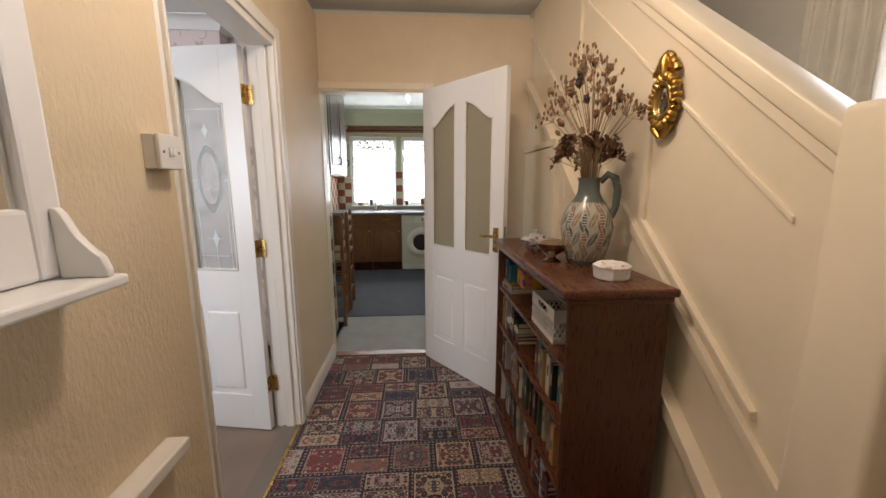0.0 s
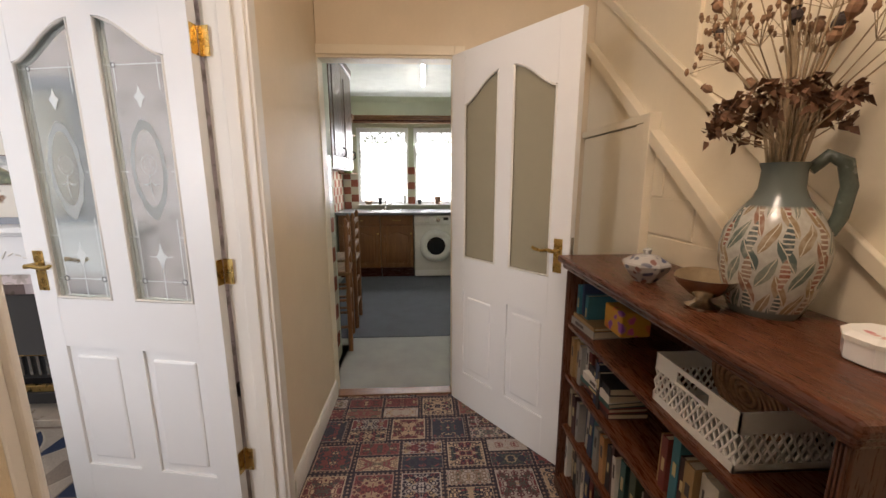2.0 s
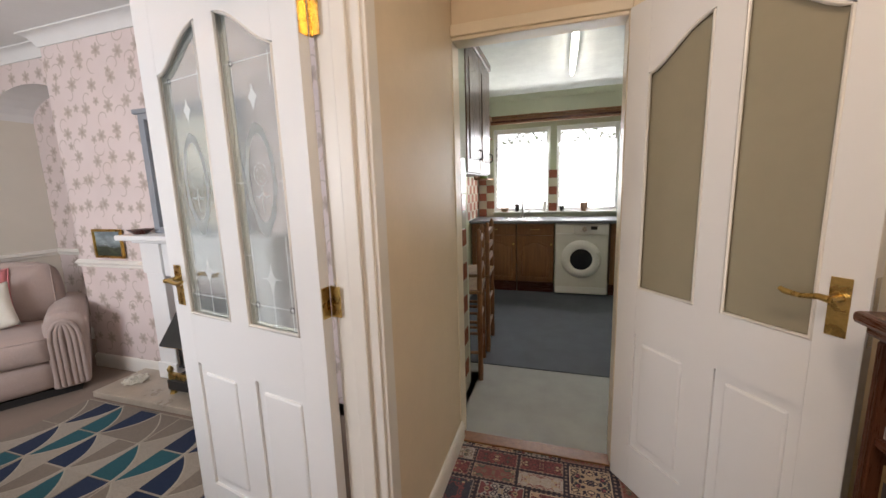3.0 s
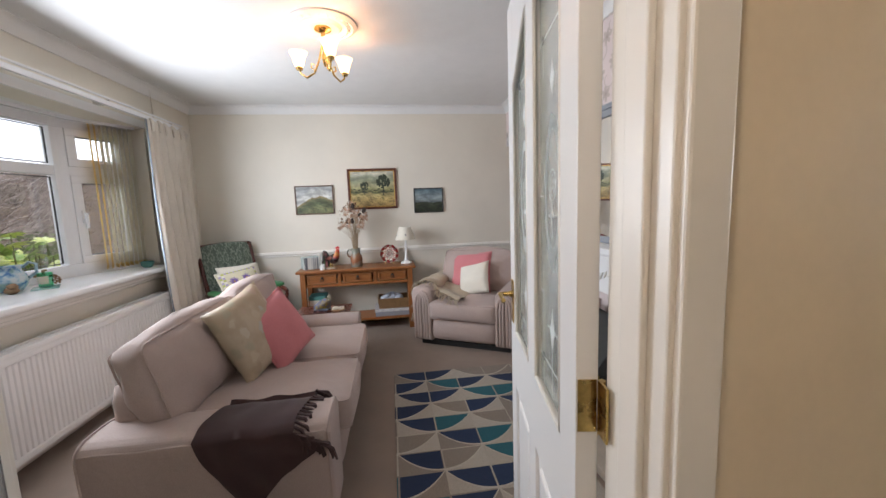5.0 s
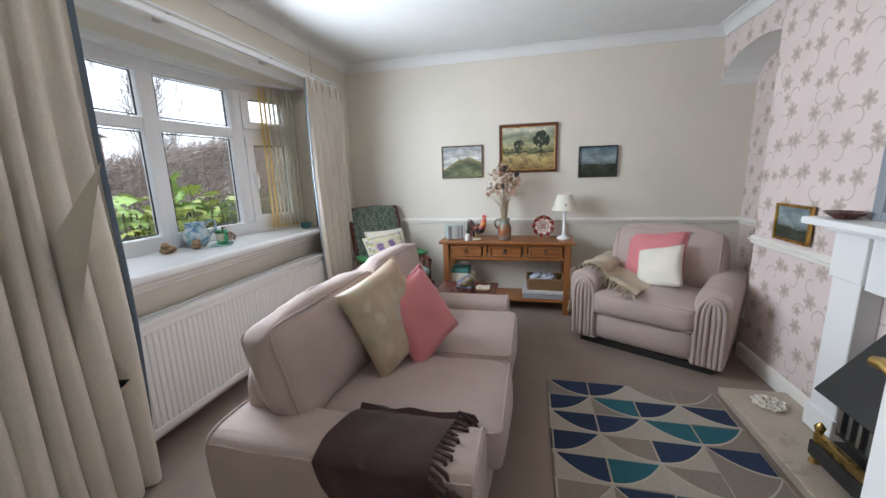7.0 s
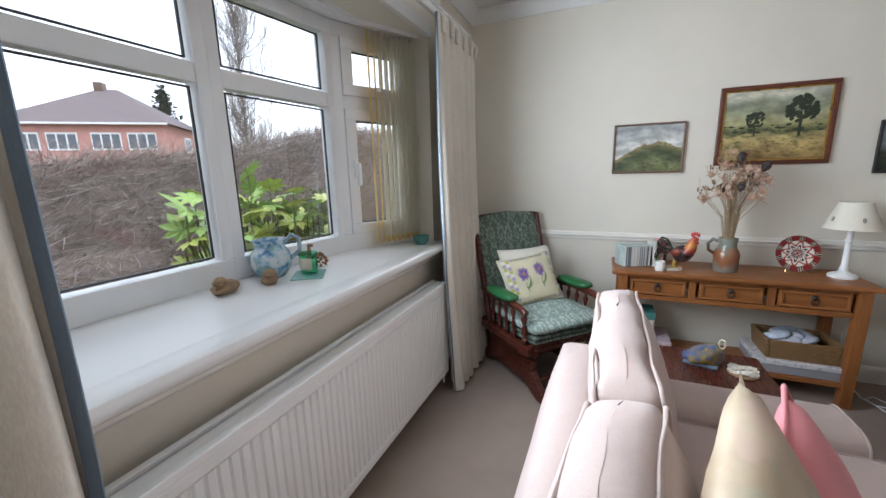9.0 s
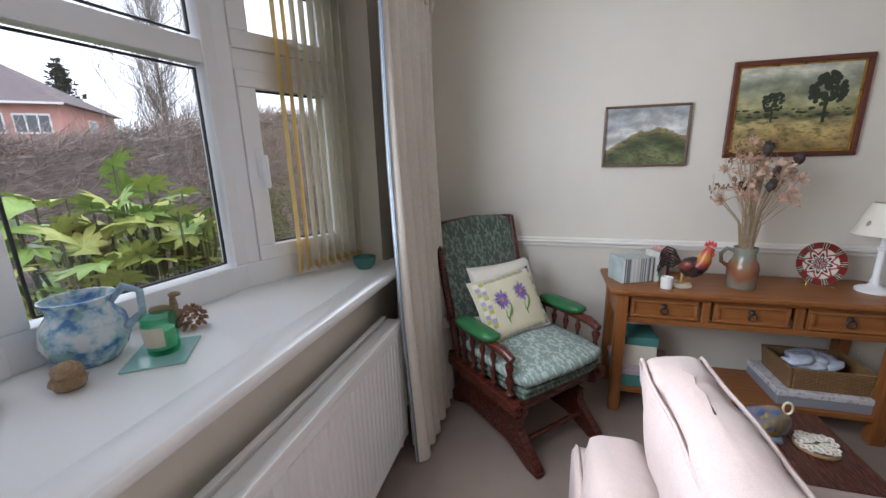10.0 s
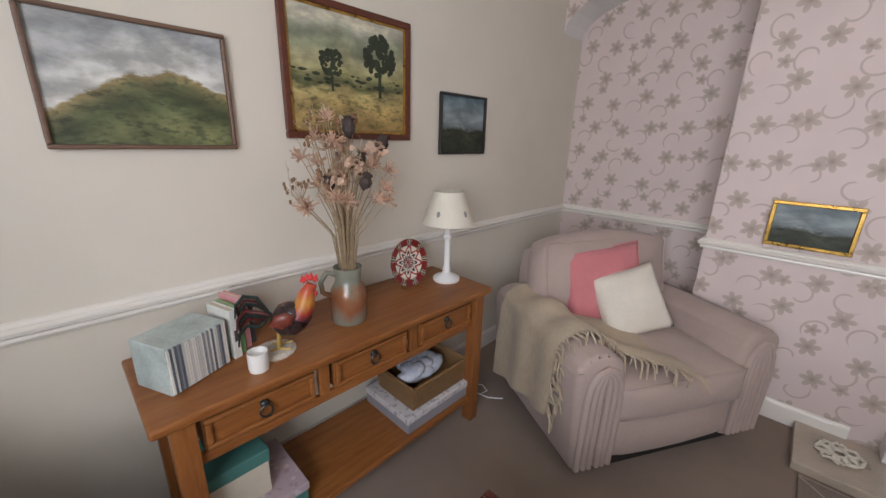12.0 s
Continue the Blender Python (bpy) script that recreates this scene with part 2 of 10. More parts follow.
def thing(name, label, category, m=None, group=""):
    ob = new(name)
    ob.empty_display_size = 0.1
    if m is not None:
        ob.matrix_world = m
    return tagged(ob, label, category, group)


def structure(name, bm, material, label, category, smooth=None):
    return tagged(finish(name, bm, material, smooth), label, category, kind="structure")


def slab(name, bounds, material, label, category, bevel=0.0):
    bm = bmesh.new()
    box(bm, *bounds, bevel)
    return structure(name, bm, material, label, category)


def soft(bm, x0, x1, y0, y1, z0, z1, puff=0.03, cuts=6, m=None, corner=0.06):
    """A stuffed block: rounded corners and swollen faces."""
    t = bmesh.new()
    bmesh.ops.create_cube(t, size=2)
    bmesh.ops.subdivide_edges(t, edges=list(t.edges), cuts=cuts, use_grid_fill=True)
    hx, hy, hz = (x1 - x0) / 2, (y1 - y0) / 2, (z1 - z0) / 2
    c = Vector(((x0 + x1) / 2, (y0 + y1) / 2, (z0 + z1) / 2))
    small = min(hx, hy, hz)
    r = min(small * 0.8, corner)
    for v in t.verts:
        u = v.co.copy()
        p = Vector((u.x * hx, u.y * hy, u.z * hz))
        core = Vector((max(-hx + r, min(hx - r, p.x)), max(-hy + r, min(hy - r, p.y)), max(-hz + r, min(hz - r, p.z))))
        d = p - core
        p = core + (d.normalized() * r if d.length > 1e-6 else d)
        bulge = [(1 - u.y ** 2) * (1 - u.z ** 2), (1 - u.x ** 2) * (1 - u.z ** 2), (1 - u.x ** 2) * (1 - u.y ** 2)]
        for i in range(3):
            if abs(u[i]) > 0.99:
                p[i] += math.copysign(puff * bulge[i], u[i])
        v.co = c + p + noise.noise_vector(p * 6 + c * 3) * 0.006
    join(bm, t, m)


def cushion_mesh(bm, w, h, d, seed=0.0):
    """A scatter cushion standing in the xz plane, pinched at its corners."""
    t = bmesh.new()
    n = 14
    grid = {}
    for s in (-1, 1):
        for i in range(n + 1):
            for k in range(n + 1):
                u, v = 2 * i / n - 1, 2 * k / n - 1
                edge = i in (0, n) or k in (0, n)
                if s == 1 and edge:
                    grid[s, i, k] = grid[-1, i, k]
                    continue
                f = ((1 - u * u) * (1 - v * v)) ** 0.42
                pull = 1 - 0.07 * (1 - (abs(u) * abs(v)) ** 2) * (max(abs(u), abs(v)) ** 4)
                wob = noise.noise(Vector((u * 2.2 + seed, v * 2.2, s * 3.0))) * 0.012 * f
                grid[s, i, k] = t.verts.new((u * w / 2 * pull, s * (f * d / 2) + wob, v * h / 2 * pull))
    for s in (-1, 1):
        for i in range(n):
            for k in range(n):
                t.faces.new((grid[s, i, k], grid[s, i + 1, k], grid[s, i + 1, k + 1], grid[s, i, k + 1]))
    bmesh.ops.recalc_face_normals(t, faces=t.faces)
    join(bm, t)

# ---------------------------------------------------------------- structure
CEIL = 2.49
XL, XH = -0.67, -0.55          # dividing wall: lounge face, hall face
YK = 3.85                      # kitchen wall, hall face
DY0, DY1 = 2.165, 2.99         # lounge doorway
KX0, KX1 = -0.56, 0.19         # kitchen doorway
BACK, WIN, ALC, BREAST = -4.64, 0.58, 4.37, 3.98
SX = 0.96                      # stair panelling face
OUT = 1.86                     # stair outer wall

slab("floor_hall_base", (-0.6, 1.9, -0.6, 3.87, -0.12, -0.012), M["carpet"], "plain sub-floor below the hall carpet", "floor")
slab("floor_lounge", (-4.9, -0.6, 0.2, 4.6, -0.12, 0.0), M["carpet"], "taupe cut-pile fitted carpet", "floor")
slab("floor_kitchen", (-1.4, 2.0, 3.87, 7.6, -0.12, 0.0), M["kitchen_floor"], "pale grey kitchen carpet", "floor")
slab("kitchen_mat_floor", (-1.1, 1.6, 4.73, 6.84, 0.0, 0.006), M["kitchen_mat"], "slate-blue carpet laid over the kitchen floor", "carpet")

wl = [(-0.6, DY0, 0, CEIL), (DY0, DY1, 2.02, CEIL)]
bm = bmesh.new()
for y0, y1, z0, z1 in wl:
    box(bm, -0.61, XH, y0, y1, z0, z1)
structure("wall_hall_west", bm, M["hall_paper"], "cream textured wallpaper on the hall wall", "wall")
slab("wall_hall_west_end", (-0.61, XH - 0.003, DY1, YK + 0.1, 0, CEIL), M["hall_smooth"], "smooth cream-painted stretch of hall wall", "wall")
bm = bmesh.new()
for y0, y1, z0, z1 in wl + [(DY1, 4.1, 0, CEIL)]:
    box(bm, XL, -0.61, y0, y1, z0, z1)
structure("wall_lounge_east", bm, M["lounge_wall"], "pale cream lounge wall beside the door", "wall")
slab("wall_hall_south", (-0.67, 1.98, -0.7, -0.6, 0, 3.4), M["hall_smooth"], "plain cream wall behind the entrance", "wall")

bm = bmesh.new()
box(bm, KX1, 1.98, YK, YK + 0.1, 0, CEIL)
box(bm, XH, KX1, YK, YK + 0.1, 2.0, CEIL)
structure("wall_kitchen_south", bm, M["hall_smooth"], "cream-painted wall round the kitchen doorway", "wall")
slab("ceiling_hall", (-0.67, SX + 0.08, -0.7, YK + 0.1, CEIL + 0.06, CEIL + 0.16), M["ceiling"], "white painted hall ceiling", "ceiling")
slab("ceiling_stairwell", (SX + 0.08, 2.0, -0.7, YK + 0.1, 3.4, 3.5), M["ceiling"], "white painted stairwell ceiling", "ceiling")
slab("wall_stairwell_above", (SX + 0.0, SX + 0.08, -0.7, YK + 0.1, CEIL + 0.16, 3.4), M["hall_smooth"], "plain wall above the hall ceiling edge", "wall")
slab("wall_stairwell_end", (SX, 2.0, YK, YK + 0.1, CEIL, 3.4), M["hall_smooth"], "plain wall at the head of the stairs", "wall")

# stair outer wall with a window
bm = bmesh.new()
W0, W1, WZ0, WZ1 = 1.55, 2.55, 1.25, 2.25
box(bm, OUT, OUT + 0.12, -0.7, W0, 0, 3.4)
box(bm, OUT, OUT + 0.12, W1, YK + 0.1, 0, 3.4)
box(bm, OUT, OUT + 0.12, W0, W1, 0, WZ0)
box(bm, OUT, OUT + 0.12, W0, W1, WZ1, 3.4)
structure("wall_stairs_east", bm, plain("grey_cream_paint", (0.62, 0.59, 0.52), 0.6, vary=0.04), "pale grey-cream wall along the stairs", "wall")

# lounge walls
slab("wall_lounge_west", (BACK - 0.1, BACK, WIN - 0.3, ALC + 0.1, 0, CEIL), M["lounge_wall"], "pale cream lounge wall with a dado rail", "wall")
bm = bmesh.new()
OX0, OX1, OZ0, OZ1 = -3.84, -1.01, 0.87, 2.10
box(bm, BACK, OX0, WIN - 0.2, WIN, 0, CEIL)
box(bm, OX1, XL, WIN - 0.2, WIN, 0, CEIL)
box(bm, OX0, OX1, WIN - 0.2, WIN, 0, OZ0)
box(bm, OX0, OX1, WIN - 0.2, WIN, OZ1, CEIL)
structure("wall_lounge_south", bm, M["lounge_wall"], "cream lounge wall round the bow window", "wall")


def floral(name):
    """Pale pink paper with rows of six-petalled beige flowers joined by curling tendrils."""
    m, nt, b = principled(name, (0.66, 0.57, 0.54), 0.6)
    v = coords(nt)
    sp = nt.nodes.new("ShaderNodeSeparateXYZ")
    nt.links.new(v, sp.inputs[0])
    across = math_node(nt, "ADD", sp.outputs[0], sp.outputs[1])
    up = sp.outputs[2]

    def cells(w, h, ou, ov):
        """Local place in a brick-bond grid, and two random numbers for its cell."""
        gv = math_node(nt, "ADD", math_node(nt, "DIVIDE", up, h), ov)
        row = math_node(nt, "FLOOR", gv)
        gu = math_node(nt, "ADD", math_node(nt, "ADD", math_node(nt, "DIVIDE", across, w), ou), math_node(nt, "MULTIPLY", row, 0.5))
        col_ = math_node(nt, "FLOOR", gu)
        cell = nt.nodes.new("ShaderNodeCombineXYZ")
        nt.links.new(col_, cell.inputs[0])
        nt.links.new(row, cell.inputs[1])
        wn_ = nt.nodes.new("ShaderNodeTexWhiteNoise")
        nt.links.new(cell.outputs[0], wn_.inputs["Vector"])
        rc = nt.nodes.new("ShaderNodeSeparateColor")
        nt.links.new(wn_.outputs["Color"], rc.inputs[0])
        x = math_node(nt, "MULTIPLY", math_node(nt, "SUBTRACT", math_node(nt, "SUBTRACT", gu, col_), 0.5), w)
        y = math_node(nt, "MULTIPLY", math_node(nt, "SUBTRACT", math_node(nt, "SUBTRACT", gv, row), 0.5), h)
        x = math_node(nt, "ADD", x, math_node(nt, "MULTIPLY", math_node(nt, "SUBTRACT", rc.outputs[0], 0.5), w * 0.3))
        y = math_node(nt, "ADD", y, math_node(nt, "MULTIPLY", math_node(nt, "SUBTRACT", rc.outputs[1], 0.5), h * 0.3))
        r = math_node(nt, "SQRT", math_node(nt, "ADD", math_node(nt, "MULTIPLY", x, x), math_node(nt, "MULTIPLY", y, y)))
        a = math_node(nt, "ARCTAN2", y, x)
        return r, a, rc.outputs[2]

    col = ramp(nt, noise_out(nt, v, 3.0, 3), [(0.3, (0.66, 0.56, 0.535)), (0.7, (0.71, 0.61, 0.585))])
    # tendrils: a loose spiral in each cell, broken off beyond a reach
    r, a, q = cells(0.185, 0.170, 0.31, 0.45)
    turn = math_node(nt, "ADD", a, math_node(nt, "MULTIPLY", q, 6.28))
    sw = math_node(nt, "SINE", math_node(nt, "ADD", turn, math_node(nt, "MULTIPLY", r, -75.0)))
    arm = math_node(nt, "MULTIPLY", math_node(nt, "GREATER_THAN", sw, 0.94), math_node(nt, "LESS_THAN", r, 0.068))
    arm = math_node(nt, "MULTIPLY", arm, math_node(nt, "GREATER_THAN", r, 0.018))
    col = mix(nt, math_node(nt, "MULTIPLY", arm, 0.75), col, (0.47, 0.39, 0.34))
    # flowers of two sizes
    for w, h, ou, ov, size, n in ((0.185, 0.170, 0.0, 0.0, 0.047, 3.0), (0.26, 0.24, 0.2, 0.3, 0.030, 2.5)):
        r, a, q = cells(w, h, ou, ov)
        lobe = math_node(nt, "ABSOLUTE", math_node(nt, "COSINE", math_node(nt, "ADD", math_node(nt, "MULTIPLY", a, n), math_node(nt, "MULTIPLY", q, 6.28))))
        reach = math_node(nt, "MULTIPLY", math_node(nt, "ADD", 0.42, math_node(nt, "MULTIPLY", lobe, 0.58)), size)
        petal = ramp(nt, math_node(nt, "SUBTRACT", r, reach), [(0.0, (1, 1, 1)), (0.002, (0, 0, 0))])
        tone = ramp(nt, math_node(nt, "DIVIDE", r, size), [(0.0, (0.34, 0.27, 0.23)), (0.35, (0.46, 0.38, 0.33)), (1.0, (0.53, 0.45, 0.40))])
        col = mix(nt, petal, col, tone)
    nt.links.new(col, b.inputs["Base Color"])
    bump(nt, b, noise_out(nt, v, 150, 2), 0.1, 0.001)
    return m


def noise_col(nt, vec, scale):
    n = node(nt, "TexNoise", Scale=scale, Detail=2.0)
    nt.links.new(vec, n.inputs["Vector"])
    return n.outputs["Color"]


M["floral"] = floral("pink_floral_wallpaper")
BX0, BX1 = -3.62, -1.25
slab("wall_alcove", (BACK - 0.1, BX0, ALC, ALC + 0.1, 0, CEIL), M["floral"], "alcove wall in pink floral wallpaper", "wall")
bm = bmesh.new()
FX0, FX1, FZ = -2.54, -1.96, 0.72
box(bm, BX0, FX0, BREAST, ALC + 0.1, 0, CEIL)
box(bm, FX1, BX1, BREAST, ALC + 0.1, 0, CEIL)
box(bm, FX0, FX1, BREAST, ALC + 0.1, FZ, CEIL)
box(bm, FX0, FX1, BREAST + 0.12, ALC + 0.1, 0, FZ)
structure("wall_chimney_breast", bm, M["floral"], "chimney breast in pink floral wallpaper", "wall")
slab("wall_lounge_north", (BX1, XL, 4.1, 4.2, 0, CEIL), M["floral"], "lounge wall in pink floral wallpaper", "wall")

# arched bulkhead across the alcove
arch = []
for k in range(13):
    a = math.pi * k / 12
    arch.append(((BACK + BX0) / 2 - math.cos(a) * (BX0 - BACK) / 2, 2.02 + 0.22 * math.sin(a)))
bm = bmesh.new()
prism(bm, [(BACK, CEIL)] + [(BACK, 2.02)] + arch[1:-1] + [(BX0, 2.02), (BX0, CEIL)], "y", 4.1, ALC)
bulk = structure("wall_alcove_arch", bm, M["floral"], "papered arch across the top of the alcove", "wall")
bulk.data.materials.append(M["ceiling"])
for p in bulk.data.polygons:
    if abs(p.normal.y) < 0.5 and p.center.z < 2.3:
        p.material_index = 1

slab("ceiling_lounge", (BACK - 0.1, XL, WIN - 0.3, ALC + 0.1, CEIL, CEIL + 0.1), M["ceiling"], "white painted lounge ceiling", "ceiling")


def run(bm, path, profile, closed=False):
    """Sweeps a (out, up) profile along a level path; out is to the left of the way walked."""
    pts = [Vector((x, y, 0)) for x, y in path]
    t = bmesh.new()
    rings = []
    n = len(pts)
    for k, p in enumerate(pts):
        d0 = (p - pts[k - 1]).normalized() if k or closed else None
        d1 = (pts[(k + 1) % n] - p).normalized() if k < n - 1 or closed else None
        d0, d1 = d0 or d1, d1 or d0
        n0, n1 = Vector((-d0.y, d0.x, 0)), Vector((-d1.y, d1.x, 0))
        mid = (n0 + n1).normalized()
        mid = mid / max(0.3, mid.dot(n0))
        rings.append([t.verts.new(p + mid * o + Vector((0, 0, u))) for o, u in profile])
    for a, b in list(zip(rings, rings[1:])) + ([(rings[-1], rings[0])] if closed else []):
        for k in range(len(profile)):
            t.faces.new((a[k], a[(k + 1) % len(profile)], b[(k + 1) % len(profile)], b[k]))
    if not closed:
        t.faces.new(rings[0]), t.faces.new(rings[-1])
    bmesh.ops.recalc_face_normals(t, faces=t.faces)
    join(bm, t)


coving = [(0, CEIL - 0.002), (0.085, CEIL - 0.002), (0.085, CEIL - 0.012), (0.07, CEIL - 0.016), (0.045, CEIL - 0.03), (0.028, CEIL - 0.05), (0.016, CEIL - 0.074), (0.012, CEIL - 0.085), (0, CEIL - 0.085)]
bm = bmesh.new()
run(bm, [(XL, WIN), (XL, 4.1), (BX1, 4.1), (BX1, BREAST), (BX0, BREAST), (BX0, 4.1), (BACK, 4.1), (BACK, WIN)], coving, closed=True)
structure("trim_coving", bm, M["ceiling"], "white plaster coving round the lounge ceiling", "coving", 30)

dado = [(0, 0.82), (0.012, 0.822), (0.016, 0.83), (0.014, 0.838), (0.026, 0.846), (0.028, 0.856), (0.018, 0.862), (0.018, 0.868), (0.01, 0.876), (0, 0.878)]
bm = bmesh.new()
run(bm, [(-2.9, BREAST), (BX0, BREAST), (BX0, ALC), (BACK, ALC), (BACK, WIN)], dado)
structure("trim_dado_rail", bm, M["offwhite"], "moulded off-white dado rail", "dado rail", 30)
skirt = [(0, 0.0), (0.016, 0.0), (0.016, 0.085), (0.01, 0.1), (0.004, 0.106), (0, 0.106)]
bm = bmesh.new()
run(bm, [(-2.9, BREAST), (BX0, BREAST), (BX0, ALC), (BACK, ALC), (BACK, WIN), (XL, WIN)], skirt)
structure("baseboard_lounge", bm, M["offwhite"], "off-white lounge skirting board", "skirting board", 30)
bm = bmesh.new()
run(bm, [(XH, YK), (XH, DY1 + 0.08)], skirt)
structure("baseboard_hall", bm, M["offwhite"], "off-white hall skirting board", "skirting board", 30)


# ---------------------------------------------------------------- stairs
A0, AS = 0.649 - 0.806 * 1.763, 0.806      # upper edge of the string: z = A0 + AS * y


def rake(y, dz=0.0):
    return A0 + AS * y + dz


NY = 1.70   # far face of the newel
TOP = 3.84
bm = bmesh.new()
prism(bm, [(NY, rake(NY, -0.42)), (TOP, rake(TOP, -0.42)), (TOP, 2.54), (2.98, 2.54), (NY, rake(NY, 0.80))], "x", SX, SX + 0.06)
structure("wall_stair_balustrade", bm, M["panel"], "boarded-in cream stair balustrade", "stair panelling")
slab("wall_understairs", (SX + 0.004, SX + 0.03, 1.2, TOP, 0, 1.0), M["panel"], "cream boarding below the stairs", "wall")
bm = bmesh.new()
prism(bm, [(1.2, 0.2), (TOP, 0.2), (TOP, rake(TOP, -0.29)), (1.2, rake(1.2, -0.29))], "x", SX - 0.012, SX + 0.034)
structure("wall_understairs_upper", bm, M["panel"], "cream boarding rising under the stair string", "wall")


def strip(name, pts, x0, label):
    bm = bmesh.new()
    prism(bm, pts, "x", x0, SX + 0.001, 0.003)
    return structure(name, bm, M["panel"], label, "moulding")


def raked(y0, y1, lo, hi):
    return [(y0, rake(y0, lo)), (y1, rake(y1, lo)), (y1, rake(y1, hi)), (y0, rake(y0, hi))]


strip("trim_string_cap", raked(NY, TOP, 0.0, 0.045), SX - 0.018, "cream raked moulding along the stair string")
strip("trim_string_foot", raked(1.25, TOP, -0.30, -0.245), SX - 0.045, "cream raked moulding at the foot of the string")
strip("trim_panel_foot", raked(1.81, 2.345, 0.085, 0.11), SX - 0.020, "raked lower edge of the stair panel")
strip("trim_panel_head", raked(1.795, 3.0, 0.59, 0.608), SX - 0.008, "raked upper edge of the stair panel")
strip("trim_rail_band", raked(NY, 2.97, 0.755, 0.79), SX - 0.010, "cream band below the stair capping")
strip("trim_panel_stile", [(2.335, rake(2.335, 0.11)), (2.36, rake(2.36, 0.11)), (2.36, rake(2.36, 0.59)), (2.335, rake(2.335, 0.59))], SX - 0.015, "upright edge of the stair panel")
strip("trim_panel_batten", [(2.99, rake(2.99, 0.05)), (3.015, rake(3.015, 0.05)), (3.015, 2.53), (2.99, 2.53)], SX - 0.016, "upright cream batten on the stair panelling")
bm = bmesh.new()
prism(bm, raked(NY - 0.02, 3.05, 0.795, 0.855), "x", SX - 0.022, SX + 0.085, 0.006)
structure("trim_stair_capping", bm, M["panel"], "wide cream capping rail on the stair balustrade", "handrail", 40)
newel = thing("newel_post", "square off-white stair newel post with rounded top", "newel post", pose(0.975, 1.63, 0))
bm = bmesh.new()
box(bm, -0.06, 0.06, -0.075, 0.075, 0, 1.50, 0.018, 3)
part("post", bm, M["panel"], newel, smooth=40)

# cupboard door under the stairs
cup = thing("understairs_cupboard_door", "cream flush cupboard door below the stairs with lever handle", "cupboard door", pose(SX - 0.03, 3.49, 0))
bm = bmesh.new()
prism(bm, [(-0.28, 0.02), (0.3, 0.02), (0.3, 1.56), (-0.28, 1.56)], "x", -0.012, 0.03, 0.003)
part("panel", bm, M["panel"], cup)
bm = bmesh.new()
prism(bm, [(-0.325, 0.0), (-0.285, 0.0), (-0.285, 1.565), (0.32, 1.565), (0.32, 1.60), (-0.325, 1.60)], "x", -0.02, 0.029, 0.003)
part("frame", bm, M["panel"], cup)
bm = bmesh.new()
tube(bm, [(-0.012, -0.12, 0.95), (-0.05, -0.12, 0.95), (-0.055, -0.08, 0.948), (-0.055, 0.02, 0.943)], 0.008)
lathe(bm, [(0.022, 0), (0.022, 0.008), (0.01, 0.012)], pose(-0.012, -0.12, 0.95, 0, -90, 0))
part("handle", bm, M["brass"], cup, "worn brass lever handle", 40)
for z in (0.82, 0.97, 1.12, 1.27, 1.42):
    y1 = 3.16
    y0 = (z - A0 + 0.40) / AS - 0.55
    yb = (z + 0.30 - A0) / AS
    if yb < y1 - 0.02:
        slab("understairs_board", (SX - 0.018, SX - 0.010, yb, y1, z - 0.147, z - 0.003), M["panel"], "horizontal cream board under the stairs", "board", 0.003)

# carpeted steps behind the balustrade
for k in range(12):
    y0 = 1.55 + k * 0.225
    if y0 > 3.6:
        break
    bm = bmesh.new()
    box(bm, SX + 0.06, OUT, y0, min(y0 + 0.26, YK), 0.0 if k == 0 else 0.18 * k, 0.18 * (k + 1), 0.012)
    structure("stair_step", bm, M["hall_smooth"], "carpeted stair tread with a patterned runner", "stair step")

# stair window
sw = tagged(new("window_stairs"), "white window lighting the stairs", "window", kind="structure")
for b_ in ((OUT + 0.03, OUT + 0.09, W0, W0 + 0.06, WZ0, WZ1), (OUT + 0.03, OUT + 0.09, W1 - 0.06, W1, WZ0, WZ1), (OUT + 0.03, OUT + 0.09, W0 + 0.06, W1 - 0.06, WZ0, WZ0 + 0.06), (OUT + 0.03, OUT + 0.09, W0 + 0.06, W1 - 0.06, WZ1 - 0.06, WZ1)):
    block("window_frame", b_, M["upvc"], sw)
pane = block("pane", (OUT + 0.05, OUT + 0.056, W0 + 0.06, W1 - 0.06, WZ0 + 0.06, WZ1 - 0.06), M["glass"], sw, 0)
pane.visible_shadow = False

# ---------------------------------------------------------------- doors


def arch_top(x0, x1, z, rise, left):
    """The curved head of one light: it climbs towards the door's middle."""
    pts = []
    for k in range(9):
        u = k / 8
        w = u if left else 1 - u
        pts.append((x0 + (x1 - x0) * u, z + rise * math.sin(w * math.pi / 2) ** 1.6))
    return pts


